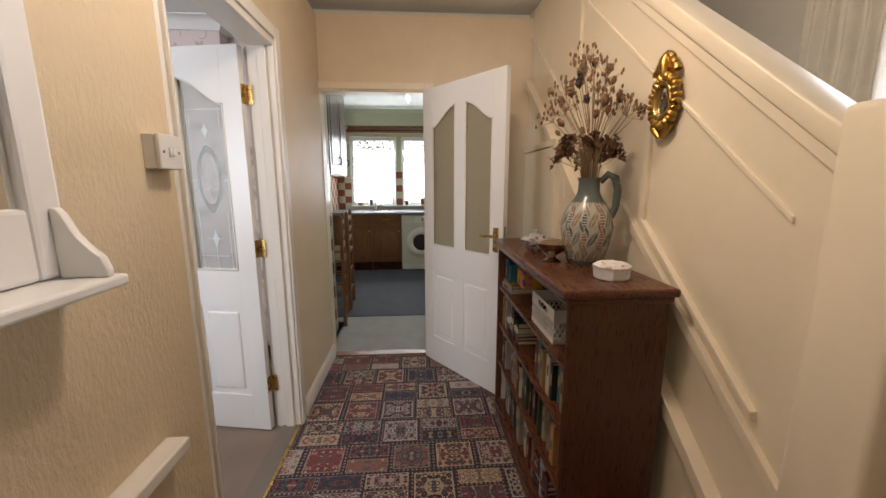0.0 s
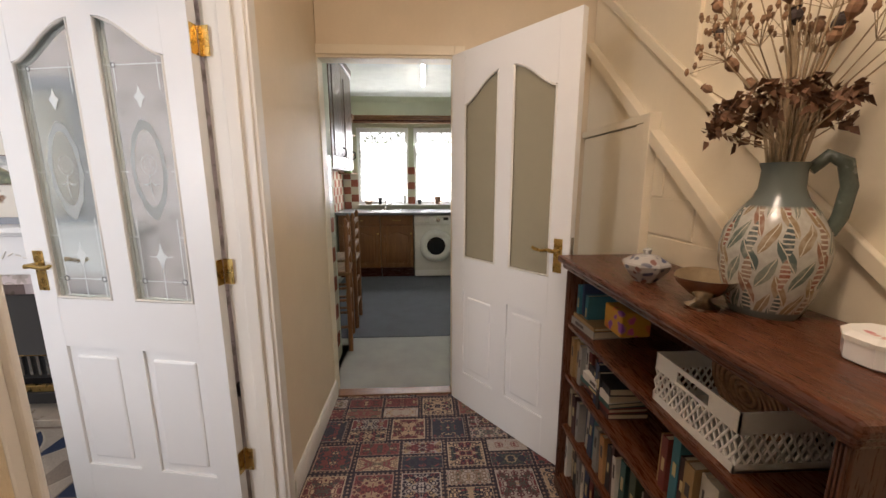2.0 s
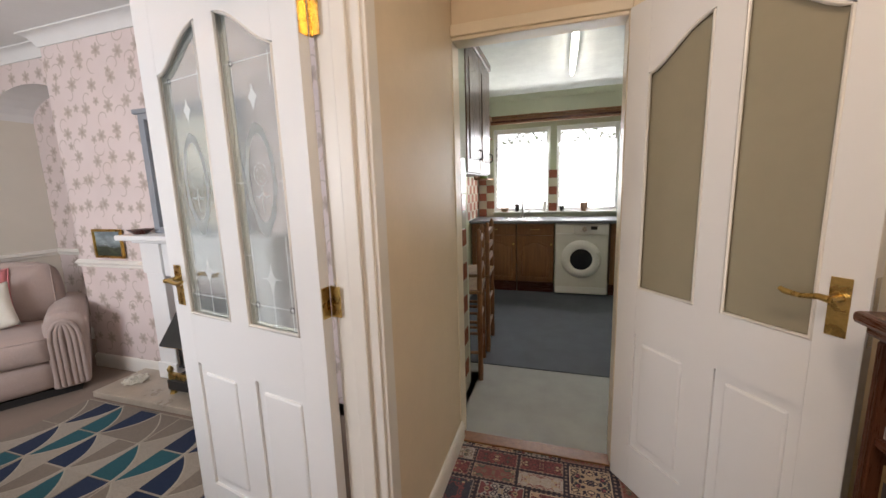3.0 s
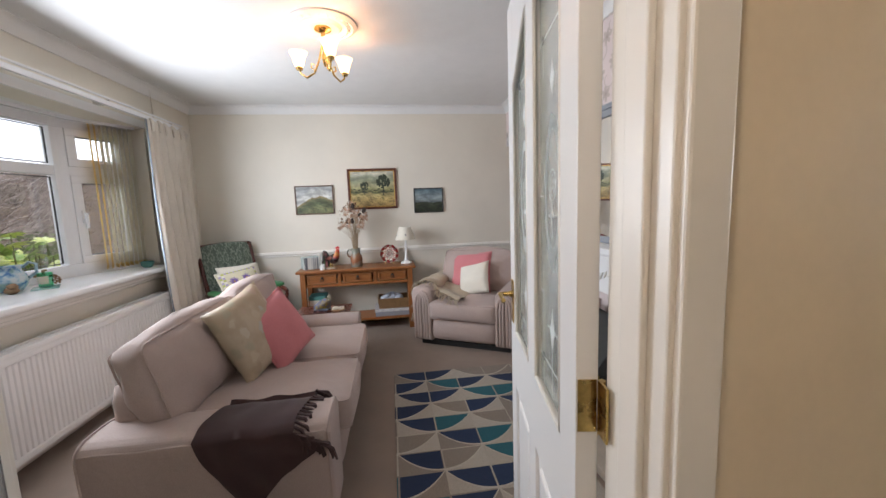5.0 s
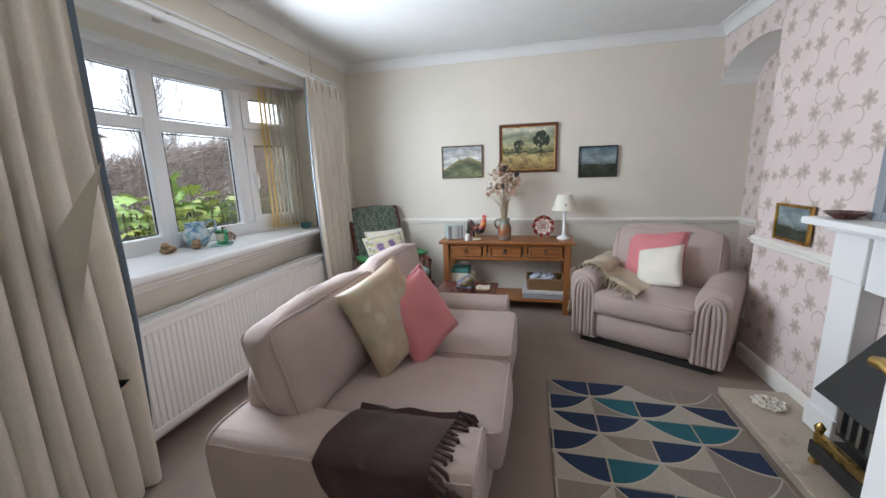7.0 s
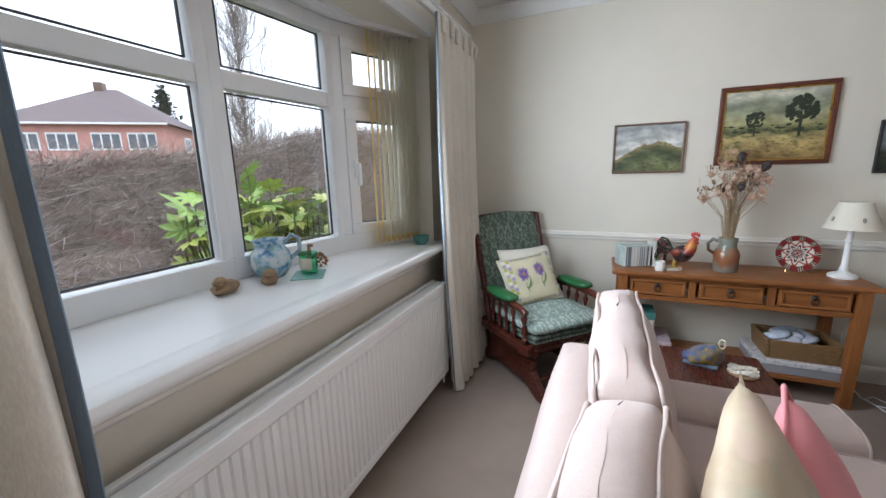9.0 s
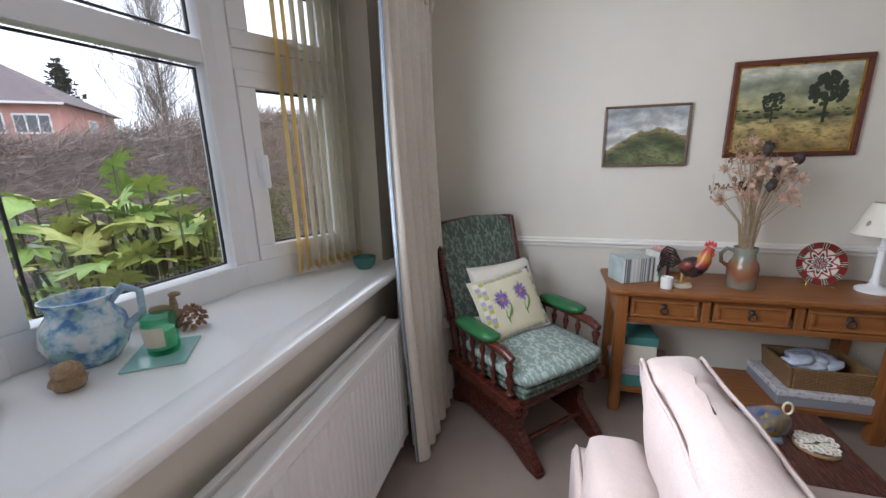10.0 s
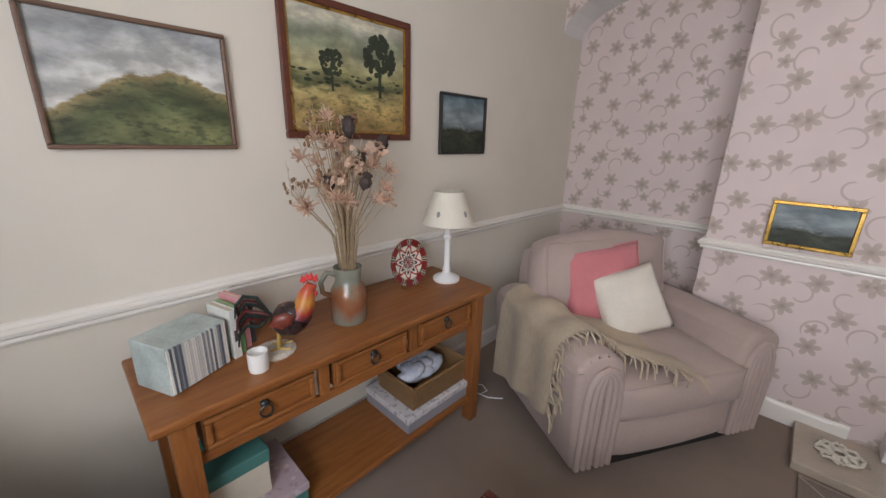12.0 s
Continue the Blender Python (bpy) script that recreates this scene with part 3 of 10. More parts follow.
def etched_design(d, x0, x1, zl, y):
    """Frosted light with clear-cut lines: a grid along the foot, a drop, a pointed oval wreath round a rose, and rails below the head."""
    xc, f = (x0 + x1) / 2, y + 0.0028
    zc = zl + 0.47
    left, right = x0 + 0.040, x1 - 0.040
    w = 0.0016

    def line(bm, a, b):
        """A flat cut line between two places on the pane."""
        if abs(a[0] - b[0]) < 1e-6:
            box(bm, a[0] - w, a[0] + w, f - 0.0006, f, min(a[1], b[1]), max(a[1], b[1]))
        else:
            box(bm, min(a[0], b[0]), max(a[0], b[0]), f - 0.0006, f, a[1] - w, a[1] + w)

    bm = bmesh.new()
    line(bm, (x0 + 0.002, zl + 0.075), (x1 - 0.002, zl + 0.075))
    for x in (left, xc, right):
        line(bm, (x, zl + 0.002), (x, zl + (0.150 if x == xc else 0.300)))
    for xa, xb in ((x0 + 0.002, left), (right, x1 - 0.002)):
        for z in (zl + 0.235, zl + 0.46):
            line(bm, (xa, z), (xb, z))
    line(bm, (xc - 0.045, zl + 0.165), (xc + 0.045, zl + 0.165))
    line(bm, (x0 + 0.004, zl + 0.80), (x1 - 0.004, zl + 0.80))
    for x in (left, right):
        line(bm, (x, zl + 0.72), (x, zl + 0.812))
    part("cut_line", bm, M["etch"], d, "clear-cut lines in the frosted glass")["kind"] = "stuff"
    for x, z, r in ((left, zl + 0.075, 0.010), (right, zl + 0.075, 0.010), (right, zl + 0.80, 0.008)):
        bm = bmesh.new()
        tube(bm, [(x + r * math.cos(a), f, z + r * math.sin(a)) for a in [math.pi * k / 4 for k in range(9)]], 0.0016, 5)
        part("node_ring", bm, M["lead"], d)
    for z, hw, hh in ((zl + 0.165, 0.021, 0.050), (zl + 0.70, 0.020, 0.036)):
        bm = bmesh.new()
        prism(bm, [(xc, z - hh), (xc + hw * 0.55, z - hh * 0.3), (xc + hw, z), (xc + hw * 0.35, z + hh * 0.4), (xc, z + hh), (xc - hw * 0.35, z + hh * 0.4), (xc - hw, z), (xc - hw * 0.55, z - hh * 0.3)], "y", f - 0.0012, f)
        part("cut_drop", bm, M["etch"], d, "clear-cut drop")
    bm = bmesh.new()
    n = 40
    outer, inner = [], []
    for k in range(n):
        a = 2 * math.pi * k / n
        c, s_ = math.cos(a), math.sin(a)
        tip = 1 + 0.16 * max(0.0, -s_) ** 6 + 0.06 * max(0.0, s_) ** 6
        ruffle = 0.0028 * math.sin(a * 10)
        outer.append(bm.verts.new((xc + (0.066 + ruffle) * c, f, zc + (0.150 + ruffle) * tip * s_)))
        inner.append(bm.verts.new((xc + (0.052 - 0.004 * abs(s_)) * c, f, zc + 0.128 * s_)))
    for k in range(n):
        bm.faces.new((outer[k], outer[(k + 1) % n], inner[(k + 1) % n], inner[k]))
    bmesh.ops.solidify(bm, geom=list(bm.faces), thickness=0.001)
    bmesh.ops.recalc_face_normals(bm, faces=bm.faces)
    part("wreath", bm, M["etch"], d, "clear-cut pointed oval wreath")
    bm = bmesh.new()
    for ring, m_ in ((0.008, 4), (0.018, 6), (0.029, 8)):
        for k in range(m_):
            a = 2 * math.pi * (k + 0.3 * ring * 50) / m_
            tube(bm, [(xc + ring * math.cos(a + q), f - 0.0006, zc + 0.012 + 1.15 * ring * math.sin(a + q)) for q in (0, 0.35, 0.7)], [0.0006, 0.0014, 0.0006], 5)
    tube(bm, [(xc, f - 0.0006, zc - 0.022), (xc + 0.004, f - 0.0006, zc - 0.06), (xc - 0.002, f - 0.0006, zc - 0.10)], 0.0014, 5)
    for sgn in (-1, 1):
        tube(bm, [(xc, f - 0.0006, zc - 0.04), (xc + sgn * 0.015, f - 0.0006, zc - 0.055), (xc + sgn * 0.034, f - 0.0006, zc - 0.05)], [0.0008, 0.003, 0.0008], 5)
    part("etched_rose", bm, M["etch"], d, "etched rose")


M["lead"] = plain("dull_lead", (0.10, 0.11, 0.11), 0.45, 0.4, bumps=0)


def panel_door(name, m, label, glazed, handle_out):
    """A white door with two arched lights over two fielded panels. Hinges at x = 0, leaf along +x, faces at y = 0 and y = 0.036."""
    W, H, T = 0.762, 1.981, 0.036
    d = thing(name, label, "door", m)
    tagged(d, kind="structure")
    st, mid = 0.098, 0.088
    lx = [(st, (W - mid) / 2), ((W + mid) / 2, W - st)]
    zl, zt, rise = 0.90, 1.72, 0.125
    bm = bmesh.new()
    box(bm, 0, st, 0, T, 0, H, 0.002)
    box(bm, W - st, W, 0, T, 0, H, 0.002)
    box(bm, st, W - st, 0.0005, T - 0.0005, 0, 0.20)
    box(bm, st, W - st, 0.0005, T - 0.0005, 0.71, zl)
    box(bm, lx[0][1], lx[1][0], 0.0005, T - 0.0005, 0.20, 0.71)
    box(bm, lx[0][1], lx[1][0], 0.0005, T - 0.0005, zl, H)
    for (x0, x1), left in zip(lx, (True, False)):
        prism(bm, arch_top(x0, x1, zt, rise, left) + [(x1, H), (x0, H)], "y", 0.0005, T - 0.0005)
    part("leaf", bm, M["white"], d)
    for (x0, x1), left in zip(lx, (True, False)):
        bm = bmesh.new()
        prism(bm, [(x0, zl), (x1, zl)] + arch_top(x0, x1, zt, rise, left)[::-1], "y", T / 2 - 0.002, T / 2 + 0.002)
        pn = part("pane", bm, glazed, d)
        pn.visible_shadow = False
        bm = bmesh.new()
        for y in (0.004, T - 0.004):
            ring = [(x0 + 0.005, zl + 0.005), (x1 - 0.005, zl + 0.005)] + [(min(max(px, x0 + 0.005), x1 - 0.005), pz - 0.005) for px, pz in arch_top(x0, x1, zt, rise, left)[::-1]]
            tube(bm, [(px, y, pz) for px, pz in ring + ring[:2]], 0.006, 6)
        part("glazing_bead", bm, M["offwhite"], d, smooth=60)
        bm = bmesh.new()
        for y0, y1 in ((0.010, T / 2), (T / 2, T - 0.010)):
            box(bm, x0, x1, y0, y1, 0.20, 0.71)
        part("recessed_panel", bm, M["white"], d)
        bm = bmesh.new()
        box(bm, x0 + 0.03, x1 - 0.03, 0.003, T - 0.003, 0.235, 0.675, 0.009)
        part("fielded_panel", bm, M["white"], d)
        if glazed is M["frosted"]:
            etched_design(d, x0, x1, zl, T / 2)
    # furniture on both faces
    for face, s in ((0, -1), (T, 1)):
        bm = bmesh.new()
        box(bm, W - 0.075, W - 0.033, min(face, face + s * 0.004), max(face, face + s * 0.004), 0.93, 1.08, 0.0015)
        pl = part("handle_plate", bm, M["brass"], d, "aged brass back plate")
        bm = bmesh.new()
        c = face + s * 0.045
        lathe(bm, [(0.011, 0), (0.011, 0.012), (0.008, 0.016), (0.008, 0.046)], pose(W - 0.054, face, 1.03, 90 * -s, 0, 0), 14)
        tube(bm, [(W - 0.054, c, 1.03), (W - 0.075, c, 1.033), (W - 0.11, c, 1.026), (W - 0.145, c, 1.029), (W - 0.158, c, 1.036)], [0.009, 0.008, 0.0065, 0.008, 0.006], 10)
        part("lever", bm, M["brass"], pl, "scrolled brass lever", 50)
    bm = bmesh.new()
    box(bm, W - 0.001, W + 0.0015, 0.008, T - 0.008, 0.92, 1.09)
    part("latch_plate", bm, M["steel"], d)
    for z in (0.22, 0.97, 1.72):
        bm = bmesh.new()
        lathe(bm, [(0.006, z), (0.006, z + 0.09)], pose(-0.005, -0.004 if handle_out else T + 0.004, 0), 10)
        yy = 0.0 if handle_out else T - 0.001
        box(bm, -0.0015, 0.0015, 0.003, T - 0.003, z, z + 0.09)
        box(bm, -0.036, -0.006, -0.003 if handle_out else T - 0.001, 0.001 if handle_out else T + 0.003, z, z + 0.09)
        part("hinge", bm, M["brass"], d, "tarnished brass butt hinge", 40)
    return d


M["obscure"] = plain("obscure_amber_glass", (0.40, 0.36, 0.26), 0.25, vary=0.04, scale=3, grain=25, bumps=0.25)
M["obscure"].node_tree.nodes["Principled BSDF"].inputs["Transmission Weight"].default_value = 0.35
ang_k = math.degrees(math.atan2(3.173 - 3.79, 0.622 - 0.168))
panel_door("door_kitchen", pose(0.175, 3.80, 0.008, 0, 0, ang_k), "white panelled kitchen door with two arched glass lights, open", M["obscure"], False)
ang_l = 180 - 10.5
panel_door("door_lounge", pose(XL - 0.022, DY1 - 0.006, 0.008, 0, 0, ang_l), "white panelled lounge door with etched arched glass, standing open", M["frosted"], True)


def casing(name, pieces, material, label):
    fr = tagged(new(name), label, "door frame", kind="structure")
    for p, b_ in pieces:
        block(p, b_, material, fr, 0.004)
    return fr


casing("door_frame_lounge", [
    ("jamb", (XL - 0.004, XH + 0.004, DY1 - 0.004, DY1 + 0.03, 0, 2.02)), ("jamb", (XL - 0.004, XH + 0.002, DY0 - 0.03, DY0 + 0.003, 0, 2.02)),
    ("head", (XL - 0.004, XH + 0.004, DY0 + 0.003, DY1 - 0.004, 1.995, 2.03)),
    ("stop", (XL + 0.045, XH - 0.03, DY1 - 0.016, DY1 - 0.004, 0, 1.995)), ("stop", (XL + 0.045, XH - 0.03, DY0 + 0.003, DY0 + 0.015, 0, 1.995)),
    ("architrave", (XH, XH + 0.016, DY1 + 0.004, DY1 + 0.062, 0, 2.085)), ("architrave", (XH, XH + 0.016, DY0 - 0.012, DY0 + 0.0, 0, 2.085)),
    ("architrave", (XH, XH + 0.015, DY0, DY1 + 0.004, 2.03, 2.085)),
    ("architrave", (XL - 0.016, XL, DY1 + 0.004, DY1 + 0.062, 0, 2.085)), ("architrave", (XL - 0.016, XL, DY0 - 0.062, DY0 - 0.004, 0, 2.085)),
    ("architrave", (XL - 0.015, XL, DY0 - 0.004, DY1 + 0.004, 2.03, 2.085))], M["offwhite"], "off-white moulded frame of the lounge doorway")
casing("door_frame_kitchen", [
    ("jamb", (KX0 - 0.02, KX0 + 0.012, YK - 0.004, YK + 0.104, 0, 2.0)), ("jamb", (KX1 - 0.012, KX1 + 0.02, YK - 0.004, YK + 0.104, 0, 2.0)),
    ("head", (KX0 + 0.012, KX1 - 0.012, YK - 0.004, YK + 0.104, 1.985, 2.01)),
    ("architrave", (KX1 + 0.0, KX1 + 0.06, YK - 0.016, YK - 0.0, 0, 2.05)), ("architrave", (KX0 + 0.006, KX1, YK - 0.015, YK, 2.0, 2.05))], M["panel"], "cream frame of the kitchen doorway")
slab("threshold_kitchen", (KX0, KX1, YK - 0.02, YK + 0.06, 0, 0.012), M["oak"], "worn wooden threshold strip", "threshold", 0.004)
slab("threshold_lounge", (XL + 0.02, XH - 0.01, DY0, DY1, 0.0, 0.008), plain("grey_vinyl_strip", (0.20, 0.17, 0.14), 0.6), "grey threshold strip at the lounge doorway", "threshold", 0.002)
slab("threshold_edge", (XH - 0.012, XH + 0.002, DY0, DY1, 0.0, 0.010), M["brass"], "thin brass carpet edging", "edging", 0.002)
strike = block("strike_plate", (XL + 0.012, XL + 0.044, DY0 + 0.003, DY0 + 0.006, 0.975, 1.085), M["steel"], None)
tagged(strike, "worn steel strike plate on the door jamb", "strike plate")

# ---------------------------------------------------------------- bow window
BOW = [(-3.84, 0.44), (-3.385, 0.22), (-2.745, 0.14), (-2.105, 0.14), (-1.465, 0.22), (-1.01, 0.44)]
win = tagged(new("window_bow"), "white uPVC bow window with five lights", "window", kind="structure")


def bar(name, a, b, z0, z1, out, inn, parent):
    """A frame bar between two plan points, out metres outwards and inn inwards."""
    d = Vector((b[0] - a[0], b[1] - a[1]))
    n = Vector((-d.y, d.x)).normalized()
    if n.y < 0:
        n = -n
    pts = [(a[0] + n.x * inn, a[1] + n.y * inn), (b[0] + n.x * inn, b[1] + n.y * inn), (b[0] - n.x * out, b[1] - n.y * out), (a[0] - n.x * out, a[1] - n.y * out)]
    bm = bmesh.new()
    prism(bm, pts, "z", z0, z1, 0.004)
    return part(name, bm, M["upvc"], parent)


def between(a, b, u):
    return (a[0] + (b[0] - a[0]) * u, a[1] + (b[1] - a[1]) * u)


for k in range(5):
    a, b = BOW[k], BOW[k + 1]
    L = math.dist(a, b)
    m_ = 0.052 / L
    bar("head", a, b, 2.03, 2.10, 0.04, 0.03, win)
    bar("cill_rail", a, b, 0.905, 1.0, 0.04, 0.03, win)
    bar("transom", between(a, b, m_), between(a, b, 1 - m_), 1.675, 1.745, 0.036, 0.026, win)
    for u0, u1 in ((0, m_), (1 - m_, 1)):
        bar("mullion", between(a, b, u0), between(a, b, u1), 1.0, 2.03, 0.04, 0.03, win)
    casement = k in (0, 4)
    for z0, z1 in ((1.0, 1.675), (1.745, 2.03)):
        e, w = m_, (0.062 if casement else 0.014)
        if casement:
            ue = e + w / L
            sash = bar("sash_rail", between(a, b, e), between(a, b, 1 - e), z0, z0 + w * 0.9, 0.02, 0.042, win)
            bar("sash_rail", between(a, b, e), between(a, b, 1 - e), z1 - w * 0.9, z1, 0.02, 0.042, win)
            bar("sash_stile", between(a, b, e), between(a, b, ue), z0 + w * 0.9, z1 - w * 0.9, 0.02, 0.0415, win)
            bar("sash_stile", between(a, b, 1 - ue), between(a, b, 1 - e), z0 + w * 0.9, z1 - w * 0.9, 0.02, 0.0415, win)
        e2 = e + w / L
        zz0, zz1 = z0 + w * 0.9, z1 - w * 0.9
        p = bar("pane", between(a, b, e2), between(a, b, 1 - e2), zz0, zz1, 0.004, 0.001, win)
        p.data.materials.clear()
        p.data.materials.append(M["glass"])
        p.visible_shadow = False
        for q0, q1, y0, y1 in ((e2, 1 - e2, zz0, zz0 + 0.007), (e2, 1 - e2, zz1 - 0.007, zz1), (e2, e2 + 0.007 / L, zz0, zz1), (1 - e2 - 0.007 / L, 1 - e2, zz0, zz1)):
            g = bar("gasket", between(a, b, q0), between(a, b, q1), y0, y1, 0.006, 0.008, win)
            g.data.materials.clear()
            g.data.materials.append(M["black"])
# handles on the opening light
for z, flat in ((1.36, False), (1.76, True)):
    a, b = BOW[0], BOW[1]
    p = between(a, b, 0.86 if not flat else 0.5)
    bm = bmesh.new()
    if flat:
        box(bm, p[0] - 0.05, p[0] + 0.05, p[1] + 0.05, p[1] + 0.075, z + 0.01, z + 0.035, 0.008)
    else:
        box(bm, p[0] - 0.012, p[0] + 0.012, p[1] + 0.045, p[1] + 0.06, z - 0.05, z + 0.05, 0.005)
        box(bm, p[0] - 0.009, p[0] + 0.009, p[1] + 0.06, p[1] + 0.085, z - 0.09, z + 0.03, 0.007)
    part("window_handle", bm, M["upvc"], win, smooth=40)

inner = [(x, y) for x, y in BOW]
bm = bmesh.new()
prism(bm, [(OX0 - 0.0, 0.66), (OX0, 0.44)] + inner[1:-1] + [(OX1, 0.44), (OX1, 0.66)], "z", 0.868, 0.906)
box(bm, OX0 - 0.05, OX1 + 0.05, 0.60, 0.705, 0.868, 0.9065, 0.012)
structure("window_board", bm, M["white"], "deep white window board of the bow window", "window sill", 40)
bm = bmesh.new()
run(bm, [(OX0 - 0.05, WIN), (OX1 + 0.05, WIN)], [(0, 0.868), (0, 0.79), (0.012, 0.79), (0.02, 0.80), (0.02, 0.812), (0.03, 0.82), (0.034, 0.84), (0.045, 0.848), (0.045, 0.868)][::-1])
structure("trim_window_apron", bm, M["offwhite"], "moulded apron below the window board", "moulding", 30)
bm = bmesh.new()
prism(bm, [(OX0, 0.60), (OX0, 0.43)] + [(x, y - 0.05) for x, y in inner[1:-1]] + [(OX1, 0.43), (OX1, 0.60)], "z", 2.101, 2.16)
structure("ceiling_bow", bm, M["ceiling"], "white soffit over the bow window", "ceiling")
bm = bmesh.new()
prism(bm, [(OX0, 0.50), (OX0, 0.40)] + [(x, y - 0.04) for x, y in inner[1:-1]] + [(OX1, 0.40), (OX1, 0.50)], "z", -0.2, 0.866)
structure("wall_bow_apron", bm, M["lounge_wall"], "wall below the bow window", "wall")
bm = bmesh.new()
run(bm, [(OX1 - 0.1, 0.50), (-1.465, 0.32), (-2.105, 0.25), (-2.745, 0.25), (-3.385, 0.32), (OX0 + 0.05, 0.52)], [(0, 2.101), (0, 2.078), (-0.03, 2.078), (-0.03, 2.101)])
structure("trim_blind_track", bm, M["upvc"], "slim white vertical-blind track on the soffit", "blind track")

# ---------------------------------------------------------------- kitchen shell
slab("wall_kitchen_stub", (-1.27, -0.672, 4.21, 4.45, 0, CEIL), M["kitchen_wall"], "short kitchen return wall", "wall")
slab("wall_kitchen_nib", (-0.672, -0.64, 3.95, 4.45, 0, CEIL), M["kitchen_wall"], "tiled return beside the kitchen doorway", "wall")
slab("wall_kitchen_west", (-1.27, -1.17, 4.45, 7.3, 0, CEIL), M["kitchen_wall"], "pale green kitchen side wall", "wall")
slab("wall_kitchen_east", (1.75, 1.85, 3.95, 7.3, 0, CEIL), M["kitchen_wall"], "pale green kitchen side wall", "wall")
slab("ceiling_kitchen", (-1.27, 1.98, 3.95, 7.5, CEIL, CEIL + 0.1), plain("textured_ceiling", (0.72, 0.74, 0.70), 0.8, vary=0.08, grain=35, bumps=0.7), "white textured kitchen ceiling", "ceiling")
bm = bmesh.new()
for x0, x1, z0, z1 in ((-1.27, -0.95, 0, CEIL), (0.62, 1.85, 0, CEIL), (-0.95, 0.62, 0, 0.97), (-0.95, 0.62, 2.08, CEIL), (-0.205, -0.13, 0.97, 2.08)):
    box(bm, x0, x1, 7.3, 7.45, z0, z1)
structure("wall_kitchen_north", bm, M["kitchen_wall"], "pale green kitchen wall with two windows", "wall")
for x0, x1 in ((-0.95, -0.205), (-0.13, 0.62)):
    kw = tagged(new("window_kitchen"), "white kitchen window with a sheer net", "window", kind="structure")
    for b_ in ((x0, x0 + 0.05, 7.33, 7.39, 0.97, 2.08), (x1 - 0.05, x1, 7.33, 7.39, 0.97, 2.08), (x0 + 0.05, x1 - 0.05, 7.33, 7.39, 0.97, 1.03), (x0 + 0.05, x1 - 0.05, 7.33, 7.39, 2.02, 2.08), (x0 + 0.05, x1 - 0.05, 7.335, 7.385, 1.70, 1.74)):
        block("window_frame", b_, M["upvc"], kw)
    p = block("pane", (x0 + 0.05, x1 - 0.05, 7.355, 7.36, 1.03, 2.02), M["glass"], kw, 0)
    p.visible_shadow = False
bm = bmesh.new()
run(bm, [(1.75, 7.3), (-1.17, 7.3)], [(0, CEIL), (0.06, CEIL), (0.06, CEIL - 0.01), (0.01, CEIL - 0.06), (0, CEIL - 0.06)])
structure("trim_kitchen_coving", bm, M["kitchen_wall"], "pale green kitchen coving", "coving")


# ---------------------------------------------------------------- lounge furniture
def piped_box(parent, name, b, puff, m=None, label="", material=None, piping=True):
    bm = bmesh.new()
    soft(bm, *b, puff=puff, cuts=10, m=m, corner=0.036)
    ob = part(name, bm, material or M["sofa"], parent, label, smooth=60)
    if piping:
        x0, x1, y0, y1, z0, z1 = b
        x0, x1, y0, y1, r = x0 + 0.006, x1 - 0.006, y0 + 0.006, y1 - 0.006, 0.03
        for z in (z0 + 0.012, z1 - 0.012):
            loop, bm = [], bmesh.new()
            for cx, cy, a0 in ((x1 - r, y1 - r, 0), (x0 + r, y1 - r, 90), (x0 + r, y0 + r, 180), (x1 - r, y0 + r, 270)):
                for k in range(4):
                    a = radians(a0 + 30 * k)
                    loop.append((cx + r * math.cos(a), cy + r * math.sin(a), z))
            tube(bm, loop + loop[:1], 0.0045, 6)
            if m is not None:
                bmesh.ops.transform(bm, matrix=m, verts=bm.verts)
            part("piping", bm, material or M["sofa"], ob, smooth=60)
    return ob


def arm_outline(w, h, lean):
    """End view of a padded arm: upright sides that swell to a rounded, slightly outward-leaning top."""
    pts = [(0, 0), (w, 0)]
    for k in range(9):
        a = math.pi * k / 8
        pts.append((w / 2 + lean + (w / 2 + 0.015) * math.cos(a), h - w * 0.42 + w * 0.42 * math.sin(a)))
    return pts


